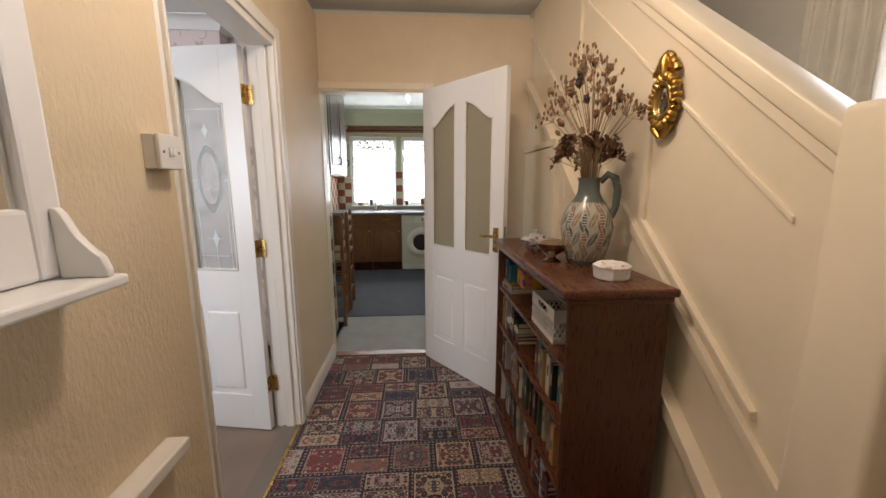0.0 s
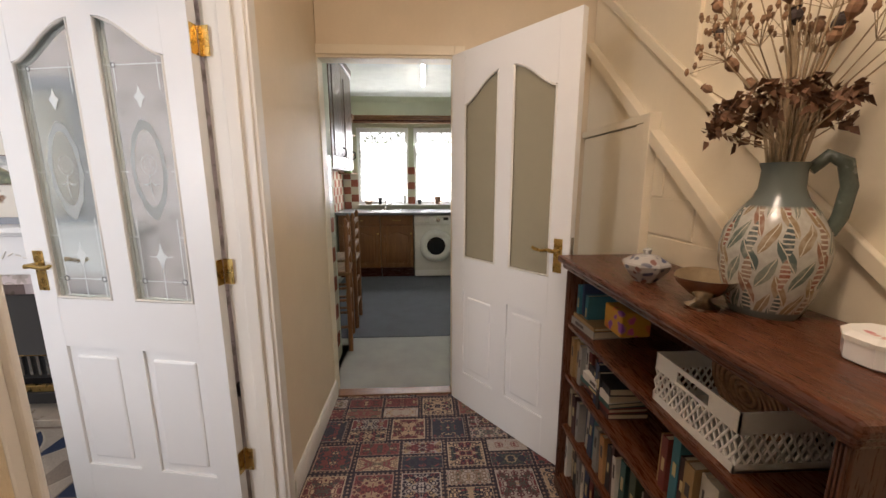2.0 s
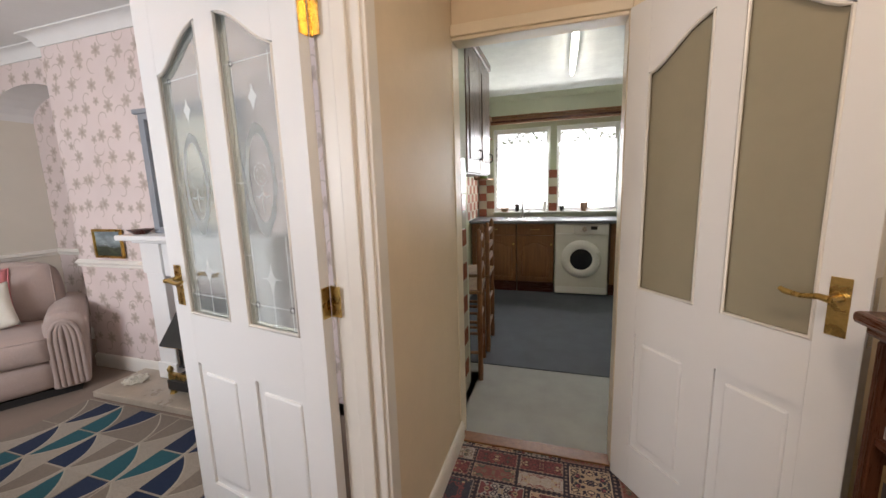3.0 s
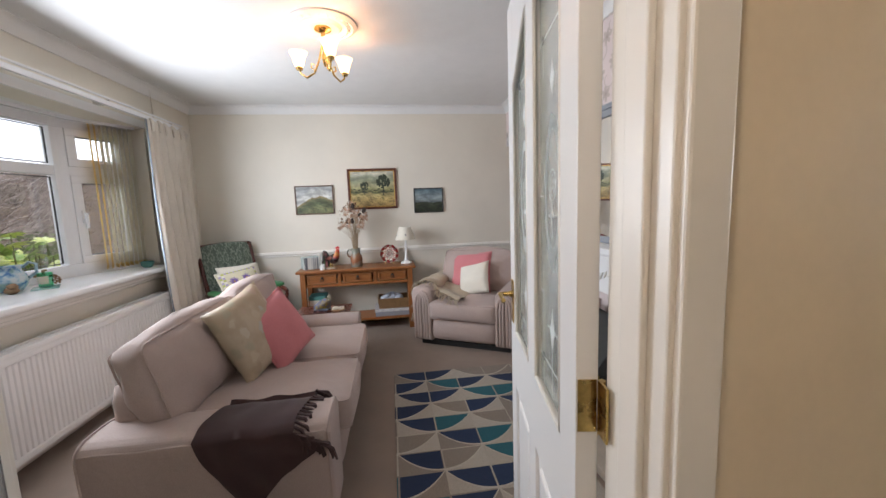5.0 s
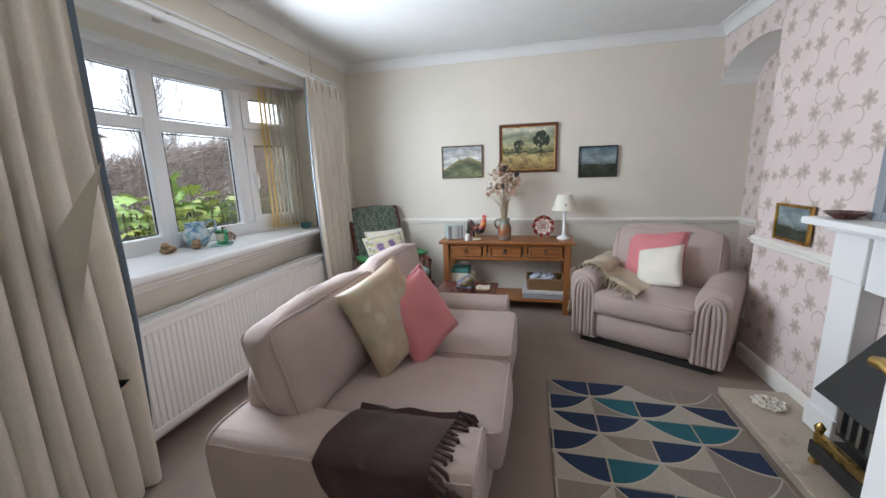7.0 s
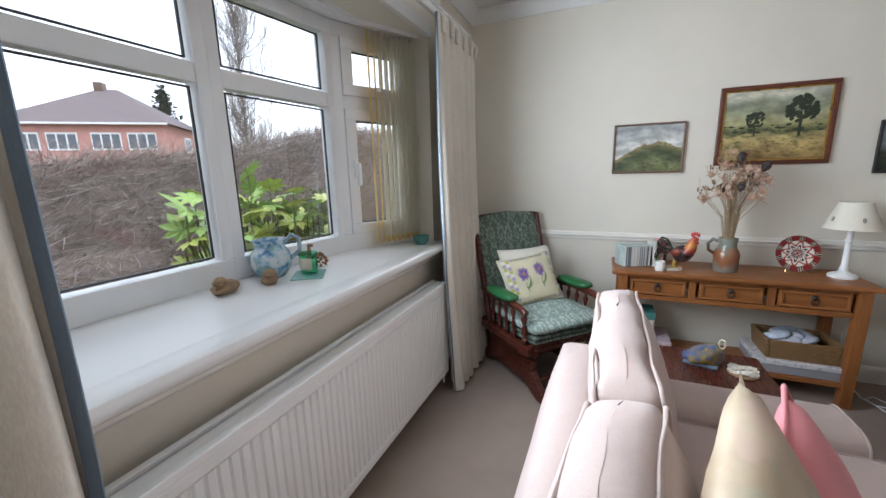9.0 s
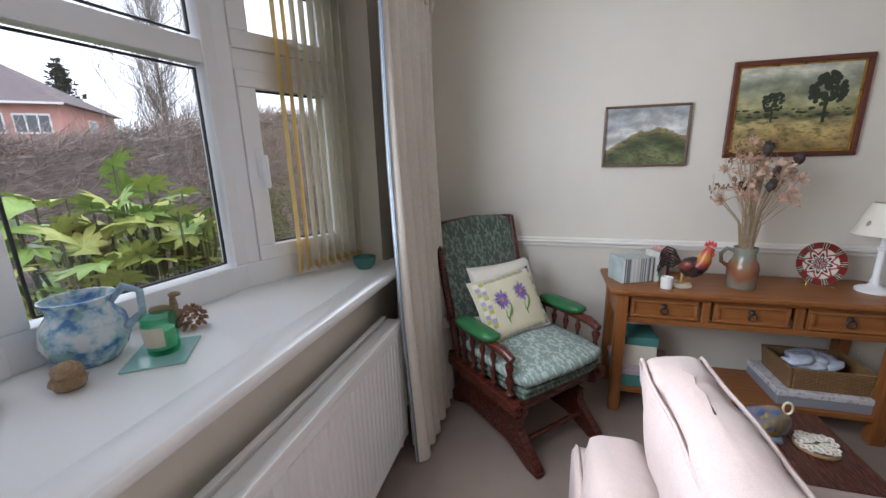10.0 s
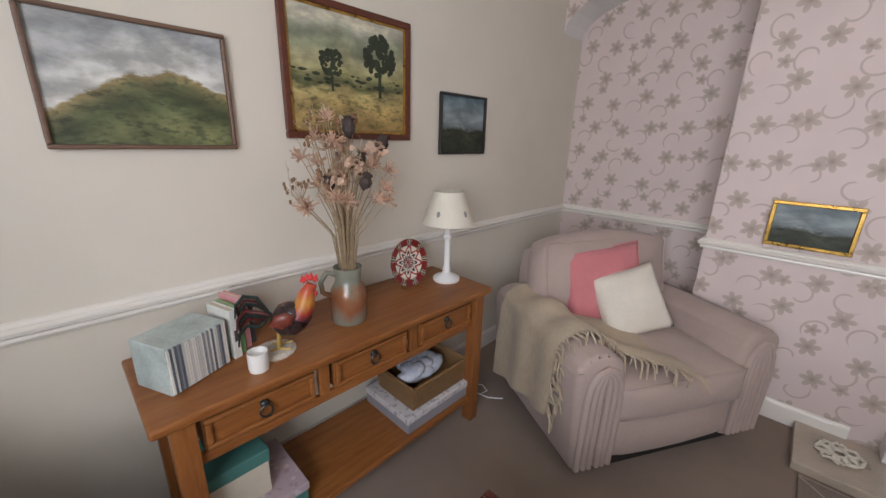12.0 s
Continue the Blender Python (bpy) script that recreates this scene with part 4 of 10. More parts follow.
def creased_cushion(parent, name, b, puff, m, seed, label=""):
    """A feather-filled back cushion: puffed faces, soft folds near its edges, piping round both rims."""
    bm = bmesh.new()
    soft(bm, *b, puff=puff, cuts=22, corner=0.034)
    x0, x1, y0, y1, z0, z1 = b
    for v in bm.verts:
        u, w = (v.co.x - x0) / (x1 - x0), (v.co.y - y0) / (y1 - y0)
        edge = 1 - min(1.0, 4 * min(u, 1 - u)) * min(1.0, 4 * min(w, 1 - w))
        fold = noise.noise(Vector((v.co.x * 7 + seed, v.co.y * 9, v.co.z * 4)))
        ridge = abs(noise.noise(Vector((v.co.x * 11, v.co.y * 5 + seed, 2.0))))
        k = 1 if v.co.z > (z0 + z1) / 2 else -1
        v.co.z += k * (0.012 * fold - 0.016 * ridge * (0.35 + edge))
        v.co.y += 0.010 * noise.noise(Vector((v.co.x * 5, seed, v.co.z * 6)))
    bmesh.ops.transform(bm, matrix=m, verts=bm.verts)
    ob = part(name, bm, M["sofa"], parent, label, smooth=70)
    x0, x1, y0, y1, r = x0 + 0.004, x1 - 0.004, y0 + 0.004, y1 - 0.004, 0.03
    for z in (z0 + 0.010, z1 - 0.010):
        loop, bm = [], bmesh.new()
        for cx, cy, a0 in ((x1 - r, y1 - r, 0), (x0 + r, y1 - r, 90), (x0 + r, y0 + r, 180), (x1 - r, y0 + r, 270)):
            for k in range(4):
                a = radians(a0 + 30 * k)
                loop.append(Vector((cx + r * math.cos(a), cy + r * math.sin(a), z)))
        fine = []
        for a, c in zip(loop, loop[1:] + loop[:1]):
            n = max(1, int((c - a).length / 0.05))
            fine += [a.lerp(c, q / n) for q in range(n)]
        fine = [p + Vector((0, 0.010 * noise.noise(Vector((p.x * 5, seed, p.z * 6))), 0.010 * noise.noise(Vector((p.x * 8, p.y * 8, seed))))) for p in fine]
        tube(bm, fine + fine[:1], 0.005, 6)
        bmesh.ops.transform(bm, matrix=m, verts=bm.verts)
        part("piping", bm, M["sofa"], ob, smooth=60)
    return ob


def flat_arm(w, h, lean):
    """End view of a low padded arm with a gently crowned top and tight rounded shoulders."""
    pts = [(0, 0), (w, 0), (w + 0.012 + lean, h * 0.62)]
    for k in range(11):
        a = math.pi * k / 10
        c = math.cos(a)
        pts.append((w / 2 + lean + (w / 2 + 0.016) * math.copysign(abs(c) ** 0.55, c), h - 0.062 + 0.062 * math.sin(a) ** 0.8))
    pts.append((lean * 0.6 - 0.008, h * 0.62))
    return pts


sofa = thing("sofa", "two-seater sofa in pinkish-beige fabric with piped cushions", "sofa", pose(-2.505, 1.40, 0))
bm = bmesh.new()
soft(bm, -0.66, 0.66, 0.10, 0.97, 0.035, 0.29, puff=0.012, cuts=6)
part("base", bm, M["sofa"], sofa, smooth=60)
for s in (1, -1):
    out = flat_arm(0.225, 0.455, 0.010)
    bm = bmesh.new()
    prism(bm, [(s * (0.605 + x), z) for x, z in out], "y", 0.02, 0.975, 0.016)
    bmesh.ops.transform(bm, matrix=Matrix.Translation((0, 0, 0.035)), verts=bm.verts)
    ob = part("arm", bm, M["sofa"], sofa, smooth=50)
    for y in (0.034, 0.962):
        bm = bmesh.new()
        tube(bm, [(s * (0.605 + x), y, z + 0.037) for x, z in out[1:] + [(0, 0)]], 0.0048, 6)
        part("piping", bm, M["sofa"], ob, smooth=60)
    bm = bmesh.new()
    tube(bm, [(s * (0.605 + 0.245), 0.03 + 0.933 * k / 12, 0.450 + 0.003 * math.sin(k * 1.7)) for k in range(13)], 0.0045, 6)
    part("piping", bm, M["sofa"], ob, smooth=60)
bm = bmesh.new()
soft(bm, -0.72, 0.66, 0.025, 0.20, 0.05, 0.65, puff=0.02, cuts=6)
part("back_frame", bm, M["sofa"], sofa, smooth=60)
for s in (-1, 1):
    piped_box(sofa, "seat_cushion", (min(0.03, s * 0.603) + (0.034 if s > 0 else 0), max(0.03, s * 0.603) - (0.004 if s < 0 else 0), 0.20, 1.03, 0.285, 0.45), 0.02)
lean_far = pose(-0.395, 0.315, 0.445, 11, 0, 0) @ pose(0, 0, 0.205, 90, 0, 0)
creased_cushion(sofa, "back_cushion", (-0.385, 0.385, -0.21, 0.21, -0.078, 0.078), 0.036, lean_far, 3.7)
lean_near = pose(0.335, 0.285, 0.44, 0, 0, -8) @ pose(0, 0, 0, 14, 5, 0) @ pose(0, 0, 0.20, 90, 0, 0)
creased_cushion(sofa, "back_cushion", (-0.345, 0.345, -0.20, 0.20, -0.085, 0.085), 0.045, lean_near, 9.1)
for x in (-0.70, 0.70):
    for y in (0.14, 0.9):
        bm = bmesh.new()
        lathe(bm, [(0.025, 0), (0.03, 0.04)], pose(x, y, 0))
        part("foot", bm, M["black"], sofa)


def blossom(name, ground, blobs, scale=14, ground2=None):
    """Printed cloth with scattered soft blots of several colours."""
    m, nt, b = principled(name, ground, 0.75)
    v = coords(nt)
    vo = node(nt, "TexVoronoi", Scale=scale, Randomness=1.0)
    nt.links.new(mix(nt, 0.06, v, noise_col(nt, v, 18.0)), vo.inputs["Vector"])
    sep = nt.nodes.new("ShaderNodeSeparateColor")
    nt.links.new(vo.outputs["Color"], sep.inputs[0])
    col = ramp(nt, sep.outputs[0], [(k / len(blobs), c) for k, c in enumerate(blobs)], constant=True)
    base = ramp(nt, noise_out(nt, v, 8), [(0.4, ground), (0.6, ground2 or ground)])
    col = mix(nt, ramp(nt, vo.outputs["Distance"], [(0.28, (1, 1, 1)), (0.42, (0, 0, 0))]), base, col)
    nt.links.new(col, b.inputs["Base Color"])
    bump(nt, b, noise_out(nt, v, 300, 2), 0.2, 0.001)
    return m


M["gold_floral"] = blossom("champagne_floral_satin", (0.40, 0.31, 0.21), [(0.48, 0.40, 0.29), (0.36, 0.28, 0.19), (0.42, 0.40, 0.34), (0.50, 0.43, 0.33), (0.46, 0.34, 0.26), (0.38, 0.33, 0.23)], 13, (0.47, 0.38, 0.27))
M["gold_floral"].node_tree.nodes["Principled BSDF"].inputs["Roughness"].default_value = 0.4


def cushion(name, m, w, h, d, material, label, piping=None, seed=0.0):
    c = thing(name, label, "cushion", m)
    bm = bmesh.new()
    cushion_mesh(bm, w, h, d, seed)
    part("cover", bm, material, c, smooth=180)
    if piping:
        bm = bmesh.new()
        n = 10
        ring = []
        for a, b in (((-1, -1), (1, -1)), ((1, -1), (1, 1)), ((1, 1), (-1, 1)), ((-1, 1), (-1, -1))):
            for k in range(n):
                u, v = a[0] + (b[0] - a[0]) * k / n, a[1] + (b[1] - a[1]) * k / n
                pull = 1 - 0.07 * (1 - (abs(u) * abs(v)) ** 2)
                ring.append((u * w / 2 * pull, 0, v * h / 2 * pull))
        tube(bm, ring + ring[:1], 0.005, 6)
        part("piping", bm, piping, c, smooth=60)
    return c


cushion("cushion", pose(-2.33, 1.86, 0.685, 21, 12, -16), 0.44, 0.46, 0.15, M["gold_floral"], "gold floral satin cushion propped on the sofa", None, 1.3)
cushion("cushion", pose(-2.46, 1.975, 0.645, 25, 16, -18), 0.39, 0.40, 0.13, M["pink"], "plain pink cotton cushion leaning on the sofa", M["pink"], 4.1)


def drape(name, parent, f, nu, nv, thick, material, label=""):
    """A cloth sheet given by f(u, v), with thickness."""
    t = bmesh.new()
    top = [[t.verts.new(f(i / nu, k / nv)) for k in range(nv + 1)] for i in range(nu + 1)]
    for i in range(nu):
        for k in range(nv):
            t.faces.new((top[i][k], top[i + 1][k], top[i + 1][k + 1], top[i][k + 1]))
    bmesh.ops.recalc_face_normals(t, faces=t.faces)
    bmesh.ops.solidify(t, geom=list(t.faces), thickness=thick)
    bmesh.ops.recalc_face_normals(t, faces=t.faces)
    return part(name, t, material, parent, label, smooth=70)


# dark throw folded over the near arm
throw = thing("throw_blanket", "dark brown woollen throw with fringe over the sofa arm", "blanket", pose(0, 0, 0))


def over_arm(u, v):
    """u runs along the arm from back to front, v from the seat over the top and down the outside."""
    y = 1.86 + u * 0.38 + 0.16 * max(0, v - 0.40) + 0.03 * math.sin(v * 6 + 1)
    wav = 0.004 * math.sin(u * 13 + v * 4) + 0.010 * noise.noise(Vector((u * 4, v * 4, 1)))
    inner, outer, top = -1.915, -1.648, 0.497
    if v < 0.15:
        return (inner - 0.045 - wav + 0.3 * v, y, 0.462 + v / 0.15 * 0.035 + wav)
    if v < 0.50:
        w = (v - 0.15) / 0.35
        return (inner + w * (outer - inner), y, top + abs(wav) - 0.028 * (abs(2 * w - 1) ** 3))
    d = (v - 0.50) / 0.50
    fall = 0.27 - 0.21 * u + 0.05 * math.exp(-((u - 0.1) / 0.2) ** 2)
    return (outer + 0.010 + abs(wav) * 1.4 + 0.010 * d, y + 0.07 * d * (1 - u), 0.470 - d * fall)


drape("cloth", throw, over_arm, 16, 26, 0.008, M["throw_dark"])
bm = bmesh.new()
for k in range(34):
    p = Vector(over_arm(1.0, 0.02 + 0.96 * k / 33))
    q = p + Vector((random.uniform(-0.01, 0.02), random.uniform(0.03, 0.06), random.uniform(-0.03, 0.0)))
    r = q + Vector((random.uniform(-0.01, 0.015), random.uniform(0.0, 0.02), random.uniform(-0.06, -0.03)))
    tube(bm, [p, q, r], [0.006, 0.008, 0.005], 5)
part("fringe", bm, M["throw_dark"], throw, smooth=60)

# armchair
ac = thing("armchair", "wide pinkish-beige fabric recliner armchair with channelled arms", "armchair", pose(-3.86, 3.50, 0, 0, 0, 60))
bm = bmesh.new()
soft(bm, -0.36, 0.36, -0.44, 0.30, 0.05, 0.29, puff=0.03, cuts=6)
part("front_panel", bm, M["sofa"], ac, smooth=60)
piped_box(ac, "seat_cushion", (-0.335, 0.335, -0.47, 0.22, 0.27, 0.44), 0.03)
for s in (-1, 1):
    bm = bmesh.new()
    prism(bm, [(s * (0.30 + x), z) for x, z in arm_outline(0.195, 0.54, 0.02)], "y", -0.44, 0.34, 0.03)
    bmesh.ops.transform(bm, matrix=Matrix.Translation((0, 0, 0.045)), verts=bm.verts)
    ob = part("arm", bm, M["sofa"], ac, smooth=50)
    for k, w in enumerate((0.075, 0.045, 0.018)):
        bm = bmesh.new()
        xc = s * 0.405
        pts = [(xc - w, -0.445, 0.07), (xc - w, -0.45, 0.40)] + [(xc + w * math.cos(math.pi * (1 - j / 6)), -0.448, 0.40 + (0.10 + w * 0.4) * math.sin(math.pi * j / 6)) for j in range(1, 6)] + [(xc + w, -0.45, 0.40), (xc + w, -0.445, 0.07)]
        tube(bm, pts, 0.014, 8)
        part("channel", bm, M["sofa"], ob, smooth=60)
bm = bmesh.new()
soft(bm, -0.37, 0.37, 0.16, 0.40, 0.12, 0.78, puff=0.02, cuts=6)
part("back_frame", bm, M["sofa"], ac, smooth=60)
piped_box(ac, "back_cushion", (-0.365, 0.365, -0.21, 0.21, -0.09, 0.09), 0.05, m=pose(0, 0.165, 0.645, 78, 0, 0))
block("plinth", (-0.44, 0.44, -0.40, 0.34, 0.0, 0.05), M["black"], ac)
cushion("cushion", pose(-3.925, 3.47, 0.645, -20, -4, 55), 0.44, 0.42, 0.13, M["pink"], "pink cotton cushion on the armchair", M["pink"], 2.2)
cushion("cushion", pose(-3.79, 3.47, 0.60, -28, -14, 50), 0.345, 0.335, 0.12, M["cream_cloth"], "cream cushion with a stitched lattice on the armchair", None, 7.7)

knit = thing("throw_blanket", "oatmeal knitted throw with a fringe over the armchair's arm", "blanket", pose(-3.86, 3.50, 0, 0, 0, 60))


def over_chair(u, v):
    y = -0.30 + u * 0.50
    wav = 0.012 * math.sin(u * 14) + 0.008 * noise.noise(Vector((u * 4, v * 4, 3)))
    ax = -0.418
    if v < 0.35:
        d = 1 - v / 0.35
        return (ax + 0.10 + d * 0.30, y - d * 0.20 * (1 - u), 0.475 + wav + 0.06 * (1 - d))
    if v < 0.62:
        a = math.pi * (v - 0.35) / 0.27
        return (ax + 0.118 * math.cos(a), y, 0.535 + (0.082 + wav) * math.sin(a))
    d = (v - 0.62) / 0.38
    return (ax - 0.118 - 0.02 * d - wav, y, 0.535 - d * (0.30 + 0.12 * u))


drape("cloth", knit, over_chair, 22, 26, 0.012, M["throw_light"])
bm = bmesh.new()
for k in range(60):
    v = k / 59
    p = Vector(over_chair(0.0, v * 0.98))
    q = p + Vector((random.uniform(-0.02, 0.02), -0.035 + random.uniform(-0.015, 0.01), random.uniform(-0.02, 0.01)))
    r = q + Vector((random.uniform(-0.02, 0.02), random.uniform(-0.03, 0.0), random.uniform(-0.07, -0.02)))
    tube(bm, [p, q, r], [0.005, 0.005, 0.003], 5)
part("fringe", bm, M["throw_light"], knit, smooth=60)

# console table
con = thing("console_table", "waxed pine console table with three drawers and low shelf", "console table", pose(-4.42, 2.28, 0))
block("tabletop", (-0.20, 0.20, -0.635, 0.635, 0.672, 0.70), M["pine"], con, 0.008)
for x in (-0.155, 0.155):
    for y in (-0.57, 0.57):
        block("leg", (x - 0.027, x + 0.027, y - 0.027, y + 0.027, 0.0, 0.672), M["pine_z"], con, 0.004)
block("apron", (0.142, 0.160, -0.543, 0.543, 0.515, 0.545), M["pine"], con)
block("apron", (0.142, 0.160, -0.543, 0.543, 0.65, 0.672), M["pine"], con)
block("side_panel", (-0.128, 0.128, -0.583, -0.565, 0.515, 0.672), M["pine"], con)
block("side_panel", (-0.128, 0.128, 0.565, 0.583, 0.515, 0.672), M["pine"], con)
block("back_panel", (-0.165, -0.150, -0.543, 0.543, 0.515, 0.672), M["pine"], con)
block("shelf", (-0.17, 0.17, -0.55, 0.55, 0.115, 0.14), M["pine"], con, 0.004)
for y in (-0.19, 0.19):
    block("divider", (0.1425, 0.161, y - 0.018, y + 0.018, 0.545, 0.65), M["pine_z"], con)
for k in range(3):
    y = (k - 1) * 0.375
    dr = block("drawer", (0.0, 0.156, y - 0.155, y + 0.155, 0.548, 0.647), M["pine"], con, 0.003)
    bm = bmesh.new()
    for b_ in ((0.154, 0.168, y - 0.15, y + 0.15, 0.551, 0.566), (0.154, 0.168, y - 0.15, y + 0.15, 0.629, 0.644), (0.154, 0.168, y - 0.15, y - 0.133, 0.566, 0.629), (0.154, 0.168, y + 0.133, y + 0.15, 0.566, 0.629)):
        box(bm, *b_, 0.005)
    part("drawer_moulding", bm, M["pine"], dr)
    bm = bmesh.new()
    lathe(bm, [(0.013, 0), (0.013, 0.006), (0.006, 0.012)], pose(0.156, y, 0.612, 0, 90, 0), 8)
    tube(bm, [(0.170, y + 0.017 * math.sin(a), 0.594 + 0.019 * math.cos(a)) for a in [2 * math.pi * j / 12 for j in range(13)]], 0.0035, 6)
    part("ring_handle", bm, M["black"], dr, "black iron ring handle", 50)

# books, jars and boxes on and below the console
T0 = 0.70


def disc_box(m, label):
    b = thing("cd_box", label, "box", m)
    block("case", (-0.065, 0.065, -0.085, 0.085, 0, 0.135), plain("printed_card", (0.40, 0.46, 0.44), 0.5, vary=0.3, scale=14), b, 0.002)
    for k in range(26):
        c = random.choice([(0.1, 0.12, 0.15), (0.5, 0.5, 0.48), (0.2, 0.22, 0.25), (0.65, 0.64, 0.6)])
        block("disc_sleeve", (0.065, 0.070, -0.082 + k * 0.0063, -0.082 + k * 0.0063 + 0.0052, 0.004, 0.130), SLEEVES[c], b, 0)
    return b


SLEEVES = {c: plain("sleeve_card", c, 0.5, bumps=0) for c in [(0.1, 0.12, 0.15), (0.5, 0.5, 0.48), (0.2, 0.22, 0.25), (0.65, 0.64, 0.6)]}
disc_box(pose(-4.42, 1.765, T0, 0, 0, 24), "box of slim disc sleeves on the pine console")


def book(m, w, h, d, colour, label, name="book", pages=True):
    """An upright book: spine towards +x, w thick along y."""
    b = thing(name, label, "book", m)
    mat = BOOK.setdefault(colour, plain("book_cloth", colour, 0.55, vary=0.12, scale=12, bumps=0.15))
    bm = bmesh.new()
    box(bm, -d, 0, -w / 2, -w / 2 + 0.0025, 0, h)
    box(bm, -d, 0, w / 2 - 0.0025, w / 2, 0, h)
    box(bm, -0.003, 0.0, -w / 2 + 0.0025, w / 2 - 0.0025, 0, h)
    part("cover", bm, mat, b)
    bm = bmesh.new()
    box(bm, -d + 0.004, -0.003, -w / 2 + 0.0025, w / 2 - 0.0025, 0.004, h - 0.004)
    part("page_block", bm, BOOK["pages"], b)
    if w > 0.017:
        bm = bmesh.new()
        z0 = h * random.uniform(0.35, 0.55)
        box(bm, 0.0, 0.0008, -w * 0.22, w * 0.22, z0, z0 + h * random.uniform(0.18, 0.35))
        part("spine_title", bm, BOOK["title_gold" if sum(colour) < 0.5 else "title_dark"], b)
    return b


BOOK = {"pages": plain("paper_edges", (0.62, 0.55, 0.42), 0.8, vary=0.08, grain=400), "title_gold": plain("gilt_lettering", (0.5, 0.4, 0.2), 0.4, bumps=0), "title_dark": plain("dark_lettering", (0.06, 0.05, 0.05), 0.5, bumps=0)}
for k, (w, h, c) in enumerate(((0.022, 0.155, (0.62, 0.62, 0.58)), (0.014, 0.15, (0.20, 0.42, 0.18)), (0.018, 0.165, (0.62, 0.28, 0.30)), (0.016, 0.145, (0.06, 0.06, 0.07)))):
    book(pose(-4.40 - 0.02 * k, 1.895 + 0.022 * k, T0, 0, 0, 16), w, h, 0.11, c, "small paperback standing on the pine console")
cj = thing("candle_jar", "small frosted glass candle jar on the console", "candle")
cj.matrix_world = pose(-4.30, 1.915, T0)
bm = bmesh.new()
lathe(bm, [(0.026, 0), (0.028, 0.01), (0.028, 0.058), (0.025, 0.058), (0.024, 0.04), (0, 0.04)])
part("jar", bm, plain("milky_glass", (0.75, 0.75, 0.72), 0.15, bumps=0), cj, smooth=40)


def cockerel_hackle():
    m, nt, b = principled("cockerel_hackle", (0.45, 0.15, 0.03), 0.4)
    z = nt.nodes.new("ShaderNodeSeparateXYZ")
    nt.links.new(coords(nt), z.inputs[0])
    h = math_node(nt, "ADD", z.outputs[2], math_node(nt, "MULTIPLY", noise_out(nt, coords(nt, (3, 3, 1)), 40, 3), 0.03))
    nt.links.new(ramp(nt, h, [(0.10, (0.03, 0.02, 0.03)), (0.125, (0.30, 0.03, 0.02)), (0.15, (0.50, 0.22, 0.04)), (0.185, (0.42, 0.06, 0.03))]), b.inputs["Base Color"])
    return m


TAIL = [plain("green_black_enamel", (0.012, 0.025, 0.022), 0.35, vary=0.4, scale=40), plain("red_black_enamel", (0.07, 0.012, 0.012), 0.35, vary=0.5, scale=40)]


def cockerel(m):
    c = thing("cockerel_ornament", "painted metal cockerel ornament on the console", "ornament", m)
    bm = bmesh.new()
    prof = [(0, 0.0), (0.03, 0.01), (0.045, 0.035), (0.042, 0.06), (0.025, 0.085), (0.0, 0.09)]
    lathe(bm, prof, pose(0, 0, 0.065, 0, 62, 0) @ Matrix.Diagonal((1, 0.75, 1.15, 1)), 14)
    part("body", bm, plain("cockerel_body", (0.035, 0.02, 0.02), 0.35, vary=0.8, scale=30), c, smooth=60)
    bm = bmesh.new()
    tube(bm, [(0.065, 0, 0.095), (0.082, 0, 0.125), (0.088, 0, 0.155), (0.098, 0, 0.172), (0.112, 0, 0.170)], [0.032, 0.026, 0.02, 0.016, 0.003], 10)
    part("neck", bm, cockerel_hackle(), c, smooth=60)
    for y in (-0.034, 0.034):
        bm = bmesh.new()
        lathe(bm, [(0.0, -0.035), (0.02, -0.01), (0.018, 0.015), (0.0, 0.03)], pose(0.03, y, 0.10, 0, 70, 0) @ Matrix.Diagonal((1, 0.45, 1, 1)), 10)
        part("wing", bm, plain("russet_feather_paint", (0.17, 0.035, 0.02), 0.4, vary=0.6, scale=50), c, "russet painted wing", 60)
    for k in range(7):
        lift, side = 0.150 - 0.013 * k, 0.007 * (k % 3 - 1)
        bm = bmesh.new()
        tube(bm, [(0.0, side * 0.4, 0.105), (-0.028, side * 0.8, lift + 0.005), (-0.055, side, lift + 0.012), (-0.074, side, lift - 0.010), (-0.080, side, lift - 0.045)], [0.004, 0.005, 0.005, 0.004, 0.0015], 6)
        part("tail_feather", bm, TAIL[k % 2], c, smooth=60)
    bm = bmesh.new()
    for k in range(4):
        lathe(bm, [(0.0, -0.008), (0.009, 0), (0.0, 0.016)], pose(0.082 + 0.009 * k, 0, 0.188 + 0.006 * math.sin(k), 0, 10 * k - 10, 0), 6)
    red = plain("red_enamel", (0.55, 0.04, 0.04), 0.35)
    part("comb", bm, red, c, "red comb", 60)
    bm = bmesh.new()
    lathe(bm, [(0, -0.012), (0.007, 0), (0, 0.01)], pose(0.108, 0, 0.153), 6)
    part("wattle", bm, red, c, smooth=60)
    bm = bmesh.new()
    for y in (-0.012, 0.012):
        tube(bm, [(0.015, y, 0.075), (0.012, y, 0.02), (0.012, y, 0.012)], 0.0045, 6)
        for dx in (-0.02, 0.02, 0.03):
            tube(bm, [(0.012, y, 0.014), (0.012 + dx, y * 1.6, 0.013)], 0.003, 5)
    part("leg", bm, plain("ochre_enamel", (0.45, 0.30, 0.08), 0.4), c)
    bm = bmesh.new()
    lathe(bm, [(0.05, 0), (0.052, 0.006), (0.04, 0.012)], None, 14)
    part("base", bm, plain("stone_base", (0.5, 0.45, 0.38), 0.7, vary=0.3, scale=30), c)
    return c


